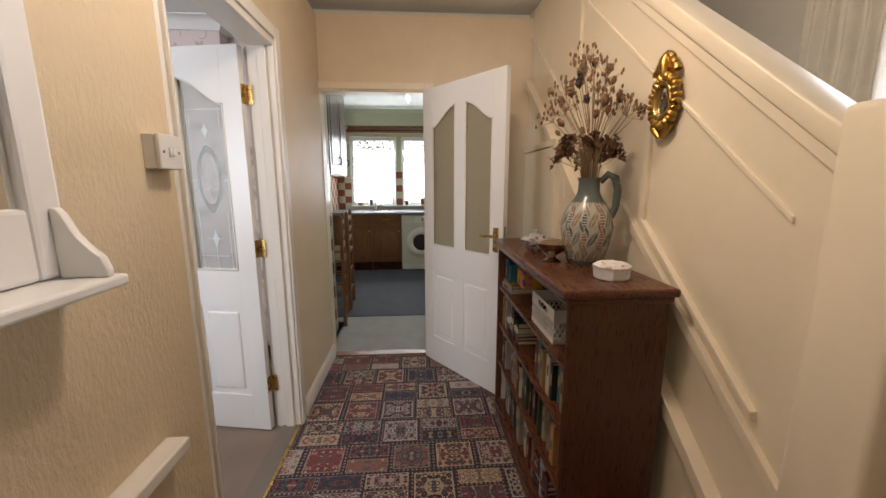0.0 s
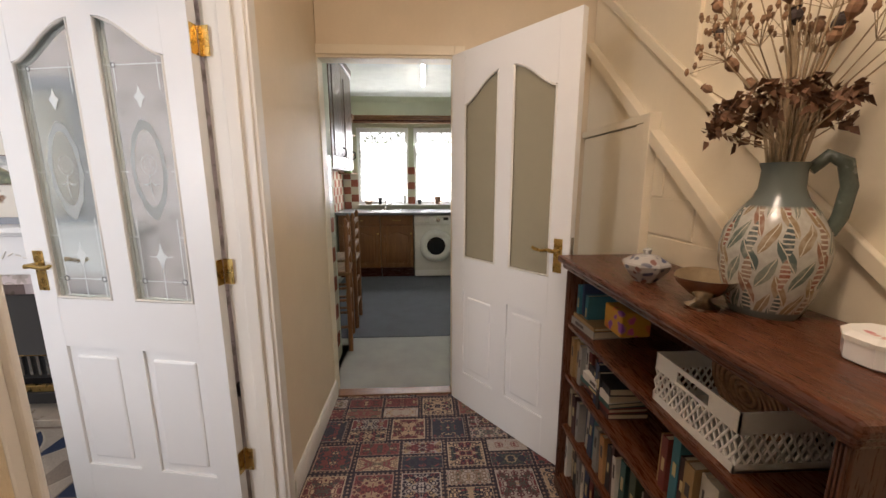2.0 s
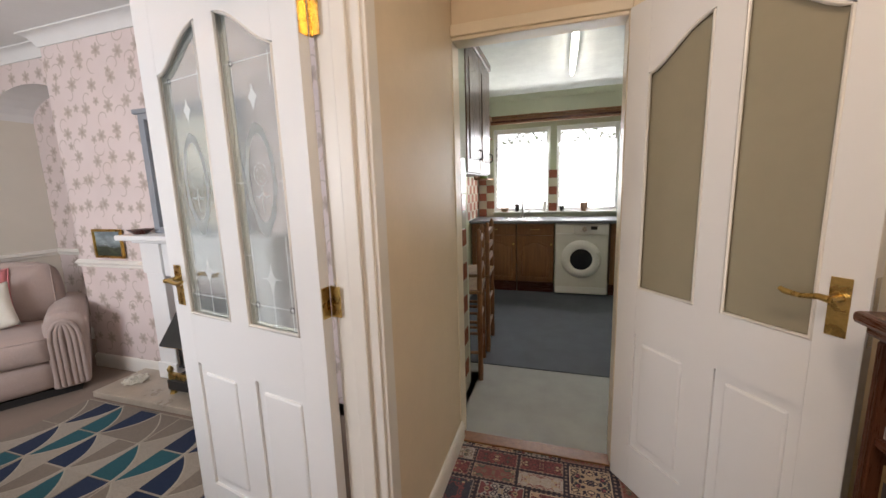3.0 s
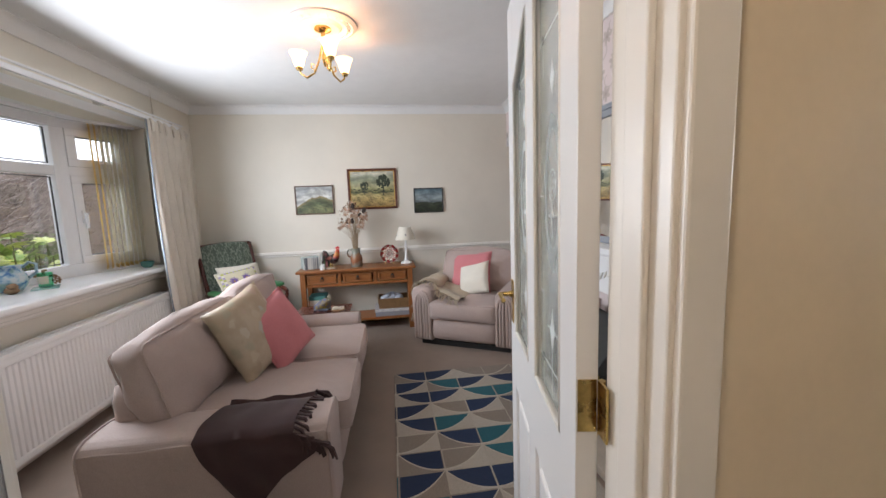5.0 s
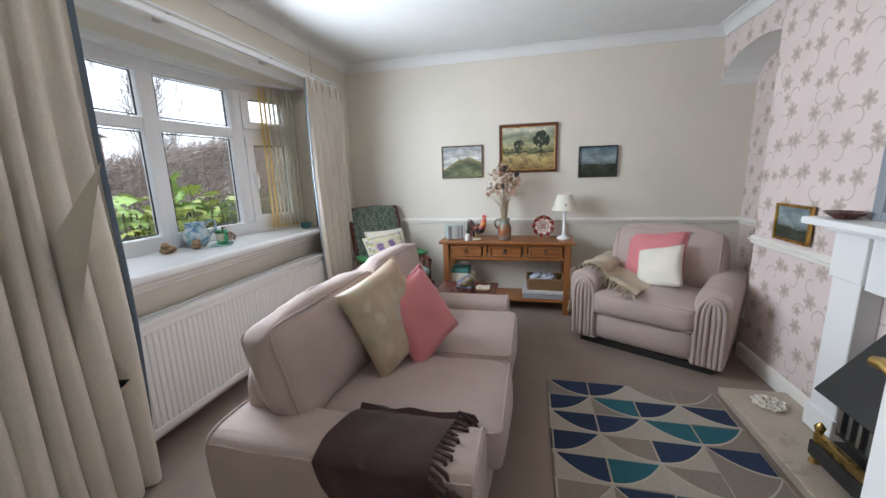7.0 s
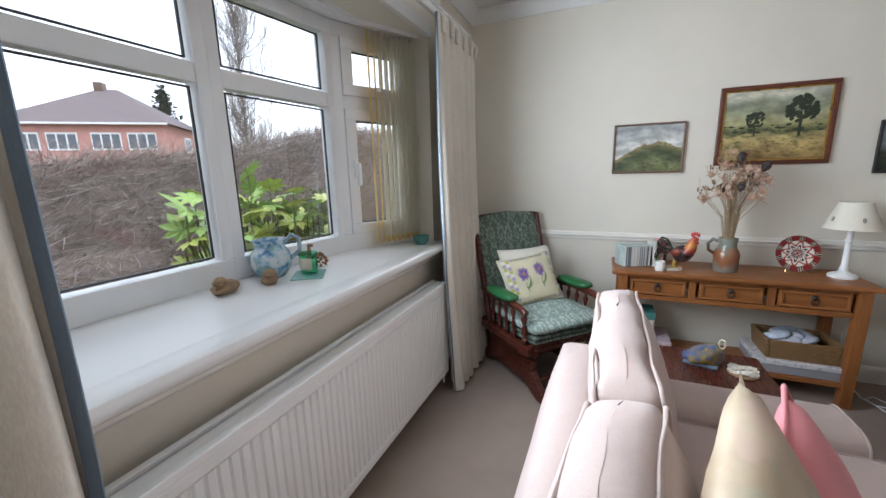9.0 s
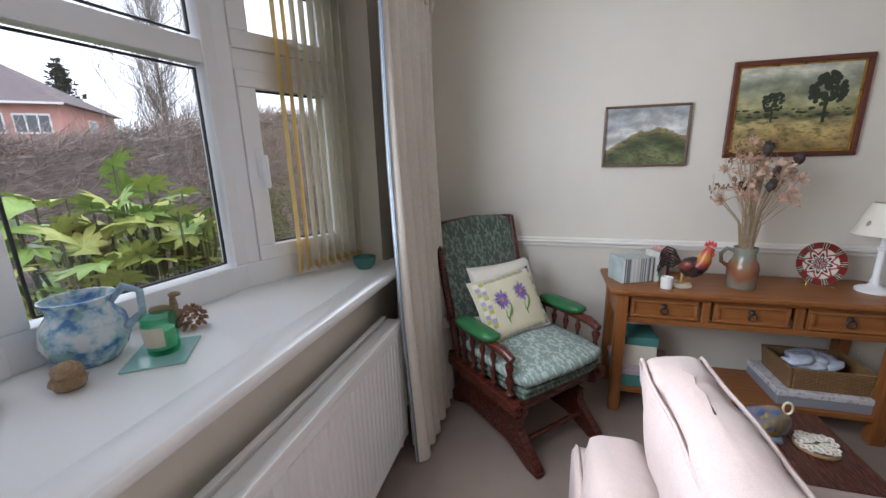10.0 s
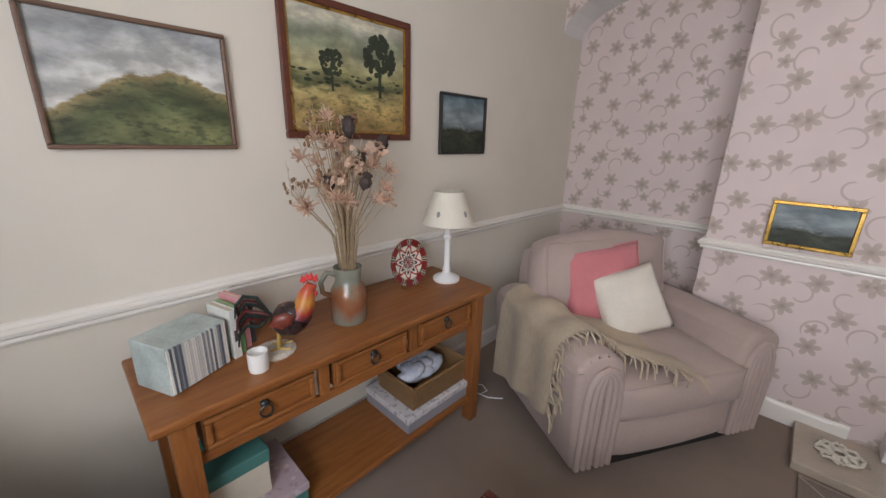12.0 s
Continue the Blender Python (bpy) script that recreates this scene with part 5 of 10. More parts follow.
cockerel(pose(-4.36, 1.985, T0, 0, 0, 60) @ Matrix.Scale(1.2, 4))


def jug(name, m, label, profile, material, handle, cat="jug", handle_mat=None):
    j = thing(name, label, cat, m)
    bm = bmesh.new()
    lathe(bm, profile, None, 28)
    part("body", bm, material, j, smooth=50)
    bm = bmesh.new()
    tube(bm, handle[0], handle[1], 8)
    part("handle", bm, handle_mat or material, j, smooth=60)
    return j


def glaze(name, stops, scale=9, rough=0.25):
    """Runny glaze in bands and drips."""
    m, nt, b = principled(name, stops[0][1], rough)
    v = coords(nt, (1, 1, 0.45))
    n = noise_out(nt, v, scale, 5, 0.6)
    z = nt.nodes.new("ShaderNodeSeparateXYZ")
    nt.links.new(coords(nt), z.inputs[0])
    f = math_node(nt, "ADD", math_node(nt, "MULTIPLY", z.outputs[2], 4.0), math_node(nt, "MULTIPLY", math_node(nt, "SUBTRACT", n, 0.5), 0.9))
    nt.links.new(ramp(nt, f, stops), b.inputs["Base Color"])
    bump(nt, b, n, 0.15, 0.002)
    return m


M["stoneware"] = glaze("brown_green_stoneware_glaze", [(0.05, (0.20, 0.19, 0.15)), (0.28, (0.22, 0.08, 0.035)), (0.5, (0.25, 0.12, 0.06)), (0.62, (0.20, 0.21, 0.17)), (0.95, (0.27, 0.27, 0.21))])
jug("stoneware_jug", pose(-4.39, 2.27, T0, 0, 0, -100), "brown and green glazed stoneware jug holding dried flowers", [(0.058, 0), (0.062, 0.006), (0.064, 0.05), (0.066, 0.10), (0.06, 0.125), (0.046, 0.15), (0.044, 0.17), (0.050, 0.205), (0.047, 0.205), (0.040, 0.17), (0.0, 0.16)], M["stoneware"], ([(0.046, 0, 0.185), (0.075, 0, 0.195), (0.098, 0, 0.165), (0.092, 0, 0.125), (0.062, 0, 0.105)], [0.010, 0.010, 0.009, 0.009, 0.011]))


def dried_flowers(m, label, stems, spread, height, heads, seed, low=0.1):
    """A loose bunch: bent stems with seed heads, umbels, pods and papery blooms."""
    rnd = random.Random(seed)
    f = thing("dried_flowers", label, "dried flowers", m)
    straw = FLOWER["straw"]
    bm = bmesh.new()
    blooms = {k: bmesh.new() for k in heads}
    for k in range(stems):
        a, r = rnd.uniform(0, 2 * math.pi), spread * rnd.uniform(0.15, 1.0)
        h = height * (0.55 + 0.45 * rnd.random()) * (1.0 - 0.35 * (r / spread))
        tip = Vector((r * math.cos(a), r * math.sin(a), h))
        midp = Vector((tip.x * 0.3, tip.y * 0.3, h * 0.5))
        tube(bm, [(0.012 * math.cos(a), 0.012 * math.sin(a), -low), midp, tip], [0.0022, 0.0018, 0.0012], 4)
        kind = heads[k % len(heads)]
        b = blooms[kind]
        q = (tip - midp).to_track_quat("Z", "Y").to_matrix().to_4x4()
        mm = Matrix.Translation(tip) @ q
        if kind in ("pod", "dark_pod", "cone"):
            s = rnd.uniform(0.8, 1.25) * (1.6 if kind == "cone" else 1.0)
            lathe(b, [(0.002, -0.008 * s), (0.011 * s, 0.004 * s), (0.012 * s, 0.014 * s), (0.007 * s, 0.022 * s), (0.010 * s, 0.026 * s), (0.001, 0.027 * s)], mm, 7)
        elif kind == "wisp":
            e = tip + Vector((rnd.uniform(-0.03, 0.03), rnd.uniform(-0.03, 0.03), rnd.uniform(0.04, 0.10)))
            tube(bm, [midp, tip, e], [0.0014, 0.001, 0.0005], 4)
            for j in range(5):
                q_ = tip.lerp(e, rnd.random())
                tube(b, [q_, q_ + Vector((rnd.uniform(-0.014, 0.014), rnd.uniform(-0.014, 0.014), 0.012))], [0.0016, 0.0006], 3)
        elif kind == "fluff":
            for j in range(36):
                aa, tilt = rnd.uniform(0, 6.28), rnd.uniform(0.0, 1.8)
                d = Vector((math.sin(tilt) * math.cos(aa), math.sin(tilt) * math.sin(aa), math.cos(tilt)))
                tube(b, [tip, mm @ (d * rnd.uniform(0.018, 0.046))], [0.0012, 0.0022], 3)
        elif kind == "umbel":
            for j in range(14):
                aa, tilt = rnd.uniform(0, 6.28), rnd.uniform(0.2, 1.25)
                d = Vector((math.sin(tilt) * math.cos(aa), math.sin(tilt) * math.sin(aa), math.cos(tilt)))
                e = mm @ (d * rnd.uniform(0.045, 0.07))
                tube(bm, [tip, e], 0.0008, 3)
                lathe(b, [(0.001, -0.003), (0.005, 0.004), (0.003, 0.012), (0.0005, 0.013)], Matrix.Translation(e), 5)
        else:
            for j in range(26):
                aa, tilt = rnd.uniform(0, 6.28), rnd.uniform(0.0, 1.7)
                d = Vector((math.sin(tilt) * math.cos(aa), math.sin(tilt) * math.sin(aa), math.cos(tilt)))
                c = mm @ (d * rnd.uniform(0.01, 0.038))
                u = d.orthogonal().normalized() * rnd.uniform(0.008, 0.016)
                w = d.cross(u).normalized() * rnd.uniform(0.006, 0.012)
                lift = Vector((0, 0, rnd.uniform(0.002, 0.008)))
                vs = [b.verts.new(c + o) for o in (u, w + lift, -u, -w + lift)]
                b.faces.new(vs)
    part("stem", bm, straw, f)["kind"] = "stuff"
    for kind, b in blooms.items():
        part({"pod": "seed_pod", "dark_pod": "dark_seed_pod", "cone": "cone", "umbel": "umbel_head", "wisp": "grass_spike", "fluff": "feathery_head"}.get(kind, "papery_bloom"), b, FLOWER[kind], f)["kind"] = "stuff"
    return f


FLOWER = {"straw": plain("dry_straw", (0.34, 0.25, 0.15), 0.8, vary=0.3, scale=40), "pod": plain("seed_pod", (0.24, 0.13, 0.07), 0.8, vary=0.3, scale=60), "dark_pod": plain("dark_pod", (0.045, 0.03, 0.025), 0.8), "cone": plain("dark_cone", (0.05, 0.035, 0.03), 0.8, vary=0.3, scale=60),
          "umbel": plain("umbel_seed", (0.22, 0.12, 0.06), 0.8, vary=0.3, scale=60), "pale": plain("papery_bloom", (0.46, 0.31, 0.22), 0.85, vary=0.3, scale=30), "brown": plain("brown_hydrangea", (0.17, 0.085, 0.045), 0.85, vary=0.35, scale=40), "wisp": plain("bleached_grass", (0.55, 0.46, 0.36), 0.85, vary=0.2, scale=40), "fluff": plain("feathery_head", (0.52, 0.33, 0.23), 0.85, vary=0.3, scale=30), "rose": plain("faded_rose", (0.40, 0.17, 0.14), 0.85, vary=0.3, scale=30)}
dried_flowers(pose(-4.39, 2.27, T0 + 0.20), "dried flowers, seed heads and grasses in a stoneware jug", 66, 0.17, 0.56, ["fluff", "wisp", "pale", "fluff", "wisp", "umbel", "fluff", "pod", "wisp", "fluff", "cone"], 5)

# patterned plate on a wire stand
pl = thing("patterned_plate", "red, black and white patterned plate on a stand", "plate", pose(-4.47, 2.636, T0 + 0.006, 0, 90 - 12, 0) @ Matrix.Scale(1.13, 4))


def plate_material():
    m, nt, b = principled("patterned_china", (0.7, 0.66, 0.6), 0.15)
    sep = nt.nodes.new("ShaderNodeSeparateXYZ")
    nt.links.new(coords(nt), sep.inputs[0])
    x, y = math_node(nt, "ADD", sep.outputs[0], 0.095), sep.outputs[1]
    r = math_node(nt, "SQRT", math_node(nt, "ADD", math_node(nt, "MULTIPLY", x, x), math_node(nt, "MULTIPLY", y, y)))
    a = math_node(nt, "ARCTAN2", y, x)
    spoke = math_node(nt, "SINE", math_node(nt, "MULTIPLY", a, 9.0))
    rim = ramp(nt, spoke, [(0.0, (0.17, 0.018, 0.015)), (0.42, (0.17, 0.018, 0.015)), (0.5, (0.68, 0.63, 0.52)), (0.62, (0.025, 0.015, 0.03)), (0.97, (0.5, 0.42, 0.25))], constant=True)
    pet = math_node(nt, "ADD", math_node(nt, "MULTIPLY", math_node(nt, "SINE", math_node(nt, "MULTIPLY", a, 8.0)), 0.012), r)
    inner = ramp(nt, pet, [(0.0, (0.2, 0.03, 0.03)), (0.012, (0.66, 0.6, 0.52)), (0.022, (0.04, 0.02, 0.03)), (0.034, (0.66, 0.6, 0.52)), (0.046, (0.30, 0.04, 0.03)), (0.055, (0.64, 0.6, 0.52))], constant=True)
    col = mix(nt, ramp(nt, r, [(0.064, (0, 0, 0)), (0.066, (1, 1, 1))], constant=True), inner, rim)
    nt.links.new(col, b.inputs["Base Color"])
    return m


bm = bmesh.new()
lathe(bm, [(0.0, 0.0), (0.05, 0.0), (0.058, 0.003), (0.092, 0.011), (0.094, 0.014), (0.058, 0.008), (0.05, 0.005), (0.0, 0.004)], pose(-0.095, 0, 0), 36)
part("dish", bm, plate_material(), pl, smooth=50)
bm = bmesh.new()
for y in (-0.04, 0.04):
    tube(bm, [(0.006, y, 0.03), (0.008, y, -0.01), (-0.06, y * 0.8, -0.012), (0.0, y * 0.6, -0.07)], 0.002, 5)
part("wire_stand", bm, M["brass"], pl)

# white flex trailing on the carpet behind the console
flex = thing("power_cable", "white lamp flex coiled on the carpet by the console", "cable", pose(0, 0, 0))
bm = bmesh.new()
tube(bm, [(-4.60, 2.95, 0.30), (-4.60, 2.97, 0.06), (-4.56, 3.00, 0.012), (-4.40, 2.99, 0.006), (-4.33, 3.02, 0.006), (-4.32, 3.07, 0.006), (-4.37, 3.09, 0.008), (-4.42, 3.05, 0.012), (-4.38, 3.00, 0.012), (-4.28, 3.03, 0.006), (-4.22, 3.08, 0.006)], 0.0035, 6)
part("flex", bm, M["upvc"], flex, smooth=60)

# table lamp
MOTIF = plain("grey_motif", (0.25, 0.24, 0.22), 0.6)
tl = thing("table_lamp", "white turned-wood table lamp with cream shade", "table lamp", pose(-4.43, 2.825, T0))
bm = bmesh.new()
lathe(bm, [(0.062, 0), (0.064, 0.012), (0.05, 0.022), (0.03, 0.028), (0.018, 0.04), (0.02, 0.05), (0.014, 0.07), (0.013, 0.20), (0.019, 0.205), (0.019, 0.212), (0.012, 0.22), (0.012, 0.265), (0.02, 0.27), (0.02, 0.28)])
part("base", bm, M["white"], tl, smooth=40)
bm = bmesh.new()
lathe(bm, [(0.118, 0.275), (0.066, 0.42), (0.064, 0.42), (0.116, 0.275)])
shade = part("shade", bm, plain("cream_card_shade", (0.68, 0.64, 0.54), 0.7), tl, smooth=40)
for a in range(0, 360, 72):
    bm = bmesh.new()
    c, s_ = math.cos(radians(a)), math.sin(radians(a))
    lathe(bm, [(0.0, 0.0), (0.011, 0.001), (0.0, 0.002)], pose(0.1 * c, 0.1 * s_, 0.33, 0, 70, a) @ Matrix.Diagonal((1.3, 0.8, 1, 1)), 8)
    part("shade_motif", bm, MOTIF, shade)

# baskets and boxes on the low shelf
S0 = 0.14


def lidded(name, m, size, c1, c2, label, lid_h=0.04, spots=False):
    b = thing(name, label, "box", m)
    x, y, z = size
    block("body", (-x, x, -y, y, 0, z), c1, b, 0.004)
    block("lid", (-x - 0.004, x + 0.004, -y - 0.004, y + 0.004, z, z + lid_h), c2, b, 0.004)
    return b


M["teal_card"] = plain("teal_card", (0.06, 0.19, 0.17), 0.6)
M["cream_card"] = plain("cream_card", (0.58, 0.53, 0.43), 0.6)
M["spot_card"] = blossom("spotted_card", (0.58, 0.57, 0.58), [(0.36, 0.35, 0.37), (0.42, 0.40, 0.42)], 45)
M["lilac_card"] = blossom("lilac_spotted_card", (0.42, 0.33, 0.36), [(0.52, 0.44, 0.46), (0.34, 0.25, 0.29)], 40)
lidded("storage_box", pose(-4.40, 1.86, S0), (0.13, 0.15, 0.07), M["teal_card"], M["lilac_card"], "teal storage box with lilac spotted lid", 0.03)
block("label_holder", (0.131, 0.134, -0.02, 0.02, 0.03, 0.048), M["steel"], bpy.data.objects["storage_box"])
lidded("storage_box", pose(-4.41, 1.83, S0 + 0.1), (0.09, 0.085, 0.12), M["cream_card"], M["teal_card"], "cream box with a dark teal lid on the shelf", 0.045)
lidded("storage_box", pose(-4.42, 2.64, S0), (0.15, 0.19, 0.05), plain("grey_card", (0.27, 0.27, 0.30), 0.6), M["spot_card"], "flat grey box with a spotted lid on the shelf", 0.03)


def weave(name, c1, c2):
    m, nt, b = principled(name, c1, 0.65)
    br = node(nt, "TexBrick", Scale=1.0)
    for k, v in (("Brick Width", 0.03), ("Row Height", 0.008), ("Mortar Size", 0.0016)):
        br.inputs[k].default_value = v
    sep = nt.nodes.new("ShaderNodeSeparateXYZ")
    nt.links.new(coords(nt), sep.inputs[0])
    cmb = nt.nodes.new("ShaderNodeCombineXYZ")
    nt.links.new(math_node(nt, "ADD", sep.outputs[0], sep.outputs[1]), cmb.inputs[0])
    nt.links.new(sep.outputs[2], cmb.inputs[1])
    nt.links.new(cmb.outputs[0], br.inputs["Vector"])
    br.inputs["Color1"].default_value, br.inputs["Color2"].default_value = (*c1, 1), (*c2, 1)
    br.inputs["Mortar"].default_value = (*[c * 0.35 for c in c2], 1)
    nt.links.new(br.outputs["Color"], b.inputs["Base Color"])
    bump(nt, b, br.outputs["Fac"], -0.6, 0.003)
    return m


M["wicker"] = weave("wicker", (0.34, 0.20, 0.085), (0.26, 0.14, 0.055))
wb = thing("wicker_basket", "rectangular wicker basket full of fabric scraps", "basket", pose(-4.41, 2.66, S0 + 0.08))
bm = bmesh.new()
bx = [(-0.12, 0.12, -0.165, -0.15), (-0.12, 0.12, 0.15, 0.165), (-0.12, -0.105, -0.15, 0.15), (0.105, 0.12, -0.15, 0.15)]
for x0, x1, y0, y1 in bx:
    box(bm, x0, x1, y0, y1, 0, 0.115, 0.005)
box(bm, -0.11, 0.11, -0.155, 0.155, 0, 0.012)
for v in bm.verts:
    v.co.x *= 1 + v.co.z * 0.9
    v.co.y *= 1 + v.co.z * 0.7
part("body", bm, M["wicker"], wb)
bm = bmesh.new()
for k in range(14):
    soft(bm, -0.035, 0.035, -0.05, 0.05, -0.02, 0.02, puff=0.01, cuts=3, m=pose(random.uniform(-0.06, 0.06), random.uniform(-0.1, 0.1), random.uniform(0.09, 0.13), random.uniform(-30, 30), random.uniform(-30, 30), random.uniform(0, 180)))
part("fabric_scrap", bm, plain("blue_white_scraps", (0.42, 0.45, 0.52), 0.8, vary=0.5, scale=9), wb, "folded blue and white fabric scraps", 60)["kind"] = "stuff"

# ---------------------------------------------------------------- pictures


def painting_material(kind):
    """Loose oil landscape: bands of sky, hills and field, broken up by brushwork. Local y runs across, z up."""
    m, nt, b = principled("oil_" + kind, (0.3, 0.3, 0.25), 0.55)
    v = coords(nt)
    sep = nt.nodes.new("ShaderNodeSeparateXYZ")
    nt.links.new(v, sep.inputs[0])
    n1 = noise_out(nt, coords(nt, (1, 1, 2.4)), 9, 5, 0.6)
    n2 = noise_out(nt, coords(nt, (1, 2.0, 6.0)), 14, 4, 0.7)
    ridge = math_node(nt, "MULTIPLY", math_node(nt, "SUBTRACT", noise_out(nt, coords(nt, (0, 1, 0)), 7.0, 2), 0.5), {"hill": 0.09, "fields": 0.10, "dark": 0.05}[kind])
    if kind == "hill":
        y = math_node(nt, "ABSOLUTE", math_node(nt, "ADD", sep.outputs[1], -0.06))
        ridge = math_node(nt, "SUBTRACT", math_node(nt, "ADD", ridge, 0.055), math_node(nt, "MULTIPLY", y, 0.45))
    z = math_node(nt, "SUBTRACT", sep.outputs[2], ridge)
    z = math_node(nt, "ADD", z, math_node(nt, "MULTIPLY", math_node(nt, "SUBTRACT", n2, 0.5), 0.03))
    f = math_node(nt, "ADD", math_node(nt, "MULTIPLY", z, 2.0), 0.5)
    stops = {"hill": [(0.0, (0.10, 0.12, 0.05)), (0.22, (0.19, 0.20, 0.09)), (0.36, (0.09, 0.115, 0.05)), (0.44, (0.14, 0.14, 0.065)), (0.49, (0.30, 0.23, 0.11)), (0.505, (0.62, 0.62, 0.60)), (0.62, (0.55, 0.56, 0.55)), (0.72, (0.38, 0.40, 0.42)), (1.0, (0.50, 0.51, 0.51))],
             "fields": [(0.0, (0.28, 0.16, 0.05)), (0.25, (0.46, 0.33, 0.13)), (0.38, (0.44, 0.36, 0.16)), (0.42, (0.08, 0.09, 0.04)), (0.50, (0.36, 0.34, 0.16)), (0.60, (0.44, 0.41, 0.25)), (0.66, (0.26, 0.28, 0.18)), (0.78, (0.34, 0.36, 0.27)), (0.86, (0.58, 0.56, 0.47)), (1.0, (0.40, 0.42, 0.36))],
             "dark": [(0.0, (0.018, 0.025, 0.015)), (0.34, (0.03, 0.04, 0.022)), (0.44, (0.05, 0.06, 0.035)), (0.47, (0.20, 0.24, 0.26)), (0.6, (0.26, 0.32, 0.35)), (0.78, (0.12, 0.20, 0.25)), (1.0, (0.09, 0.16, 0.21))]}[kind]
    col = ramp(nt, f, stops)
    # darker scrub on the land, cloud in the sky
    land = ramp(nt, f, [(0.47, (1, 1, 1)), (0.52, (0, 0, 0))])
    n3 = noise_out(nt, coords(nt, (1, 1.0, 2.6)), 22, 6, 0.7)
    scrub = mix(nt, 1.0, ramp(nt, n3, [(0.50, (0, 0, 0)), (0.60, (0.75, 0.75, 0.75))]), land, "MULTIPLY")
    col = mix(nt, scrub, col, {"hill": (0.045, 0.06, 0.03), "fields": (0.10, 0.10, 0.03), "dark": (0.01, 0.014, 0.01)}[kind])
    cl = ramp(nt, noise_out(nt, coords(nt, (1, 1, 1.8)), 11, 6, 0.6), [(0.40, (0.80, 0.80, 0.80)), (0.62, (1.25, 1.25, 1.25))])
    col = mix(nt, 1.0, col, cl, "MULTIPLY")
    col = mix(nt, 0.35, col, ramp(nt, n1, [(0.35, (0.08, 0.09, 0.06)), (0.65, (0.55, 0.54, 0.46))]), "OVERLAY")
    nt.links.new(col, b.inputs["Base Color"])
    bump(nt, b, n2, 0.3, 0.002)
    return m


def picture(name, m, w, h, kind, frame_mat, fw, label, slip=None):
    p = thing(name, label, "painting", m)
    bm = bmesh.new()
    box(bm, 0, 0.006, -w / 2 + fw * 0.8, w / 2 - fw * 0.8, -h / 2 + fw * 0.8, h / 2 - fw * 0.8)
    cv = part("canvas", bm, PAINT[kind], p)
    for y0, y1, z0, z1 in ((-w / 2, w / 2, -h / 2, -h / 2 + fw), (-w / 2, w / 2, h / 2 - fw, h / 2), (-w / 2, -w / 2 + fw, -h / 2 + fw, h / 2 - fw), (w / 2 - fw, w / 2, -h / 2 + fw, h / 2 - fw)):
        block("frame_bar", (0, 0.02, y0, y1, z0, z1), frame_mat, p, 0.004)
    if slip:
        s = 0.008
        for y0, y1, z0, z1 in ((-w / 2 + fw, w / 2 - fw, -h / 2 + fw, -h / 2 + fw + s), (-w / 2 + fw, w / 2 - fw, h / 2 - fw - s, h / 2 - fw), (-w / 2 + fw, -w / 2 + fw + s, -h / 2 + fw + s, h / 2 - fw - s), (w / 2 - fw - s, w / 2 - fw, -h / 2 + fw + s, h / 2 - fw - s)):
            block("gilt_slip", (0.004, 0.012, y0, y1, z0, z1), slip, p, 0.001)
    if kind == "fields":
        bm = bmesh.new()
        rnd = random.Random(3)
        for cy, cz, sc in ((0.125, 0.035, 1.4), (-0.09, 0.005, 0.9)):
            box(bm, 0.006, 0.0072, cy - 0.005 * sc, cy + 0.005 * sc, cz - 0.075 * sc, cz)
            for k in range(70):
                a, r = rnd.uniform(0, 6.28), 0.055 * sc * math.sqrt(rnd.random())
                lathe(bm, [(0.0, 0), (rnd.uniform(0.006, 0.012) * sc, 0.0008), (0.0, 0.0016)], pose(0.006, cy + r * math.cos(a), cz + 0.035 * sc + r * 0.95 * math.sin(a), 0, 90, 0), 6)
        for k in range(40):
            cy, cz = rnd.uniform(-0.24, 0.24), -0.02 + 0.02 * math.sin(k * 1.7)
            lathe(bm, [(0.0, 0), (rnd.uniform(0.004, 0.012), 0.0008), (0.0, 0.0016)], pose(0.006, cy, cz, 0, 90, 0) @ Matrix.Diagonal((0.6, 1.5, 1, 1)), 6)
        o = part("painted_tree", bm, PAINT["tree"], cv, "dark painted trees and hedgerow")
        o["kind"] = "stuff"
    return p


PAINT = {k: painting_material(k) for k in ("hill", "fields", "dark")}
PAINT["tree"] = plain("dark_green_oil", (0.025, 0.035, 0.018), 0.55, vary=0.4, scale=40)
M["frame_thin"] = wood("thin_picture_frame", (0.10, 0.055, 0.035), (0.20, 0.12, 0.08), 0.4, axis=1)
M["frame_red"] = wood("reddish_picture_frame", (0.07, 0.018, 0.01), (0.15, 0.045, 0.022), 0.35, axis=1)
PX = BACK + 0.004
picture("landscape_painting", pose(PX, 1.822, 1.456), 0.425, 0.325, "hill", M["frame_thin"], 0.012, "oil landscape of a green hill in thin frame")
picture("landscape_painting", pose(PX, 2.48, 1.563), 0.56, 0.465, "fields", M["frame_red"], 0.024, "oil landscape of golden fields and trees, reddish frame", M["gold"])
picture("landscape_painting", pose(PX, 3.13, 1.412), 0.35, 0.29, "dark", M["black"], 0.012, "dark moorland painting in narrow black frame")

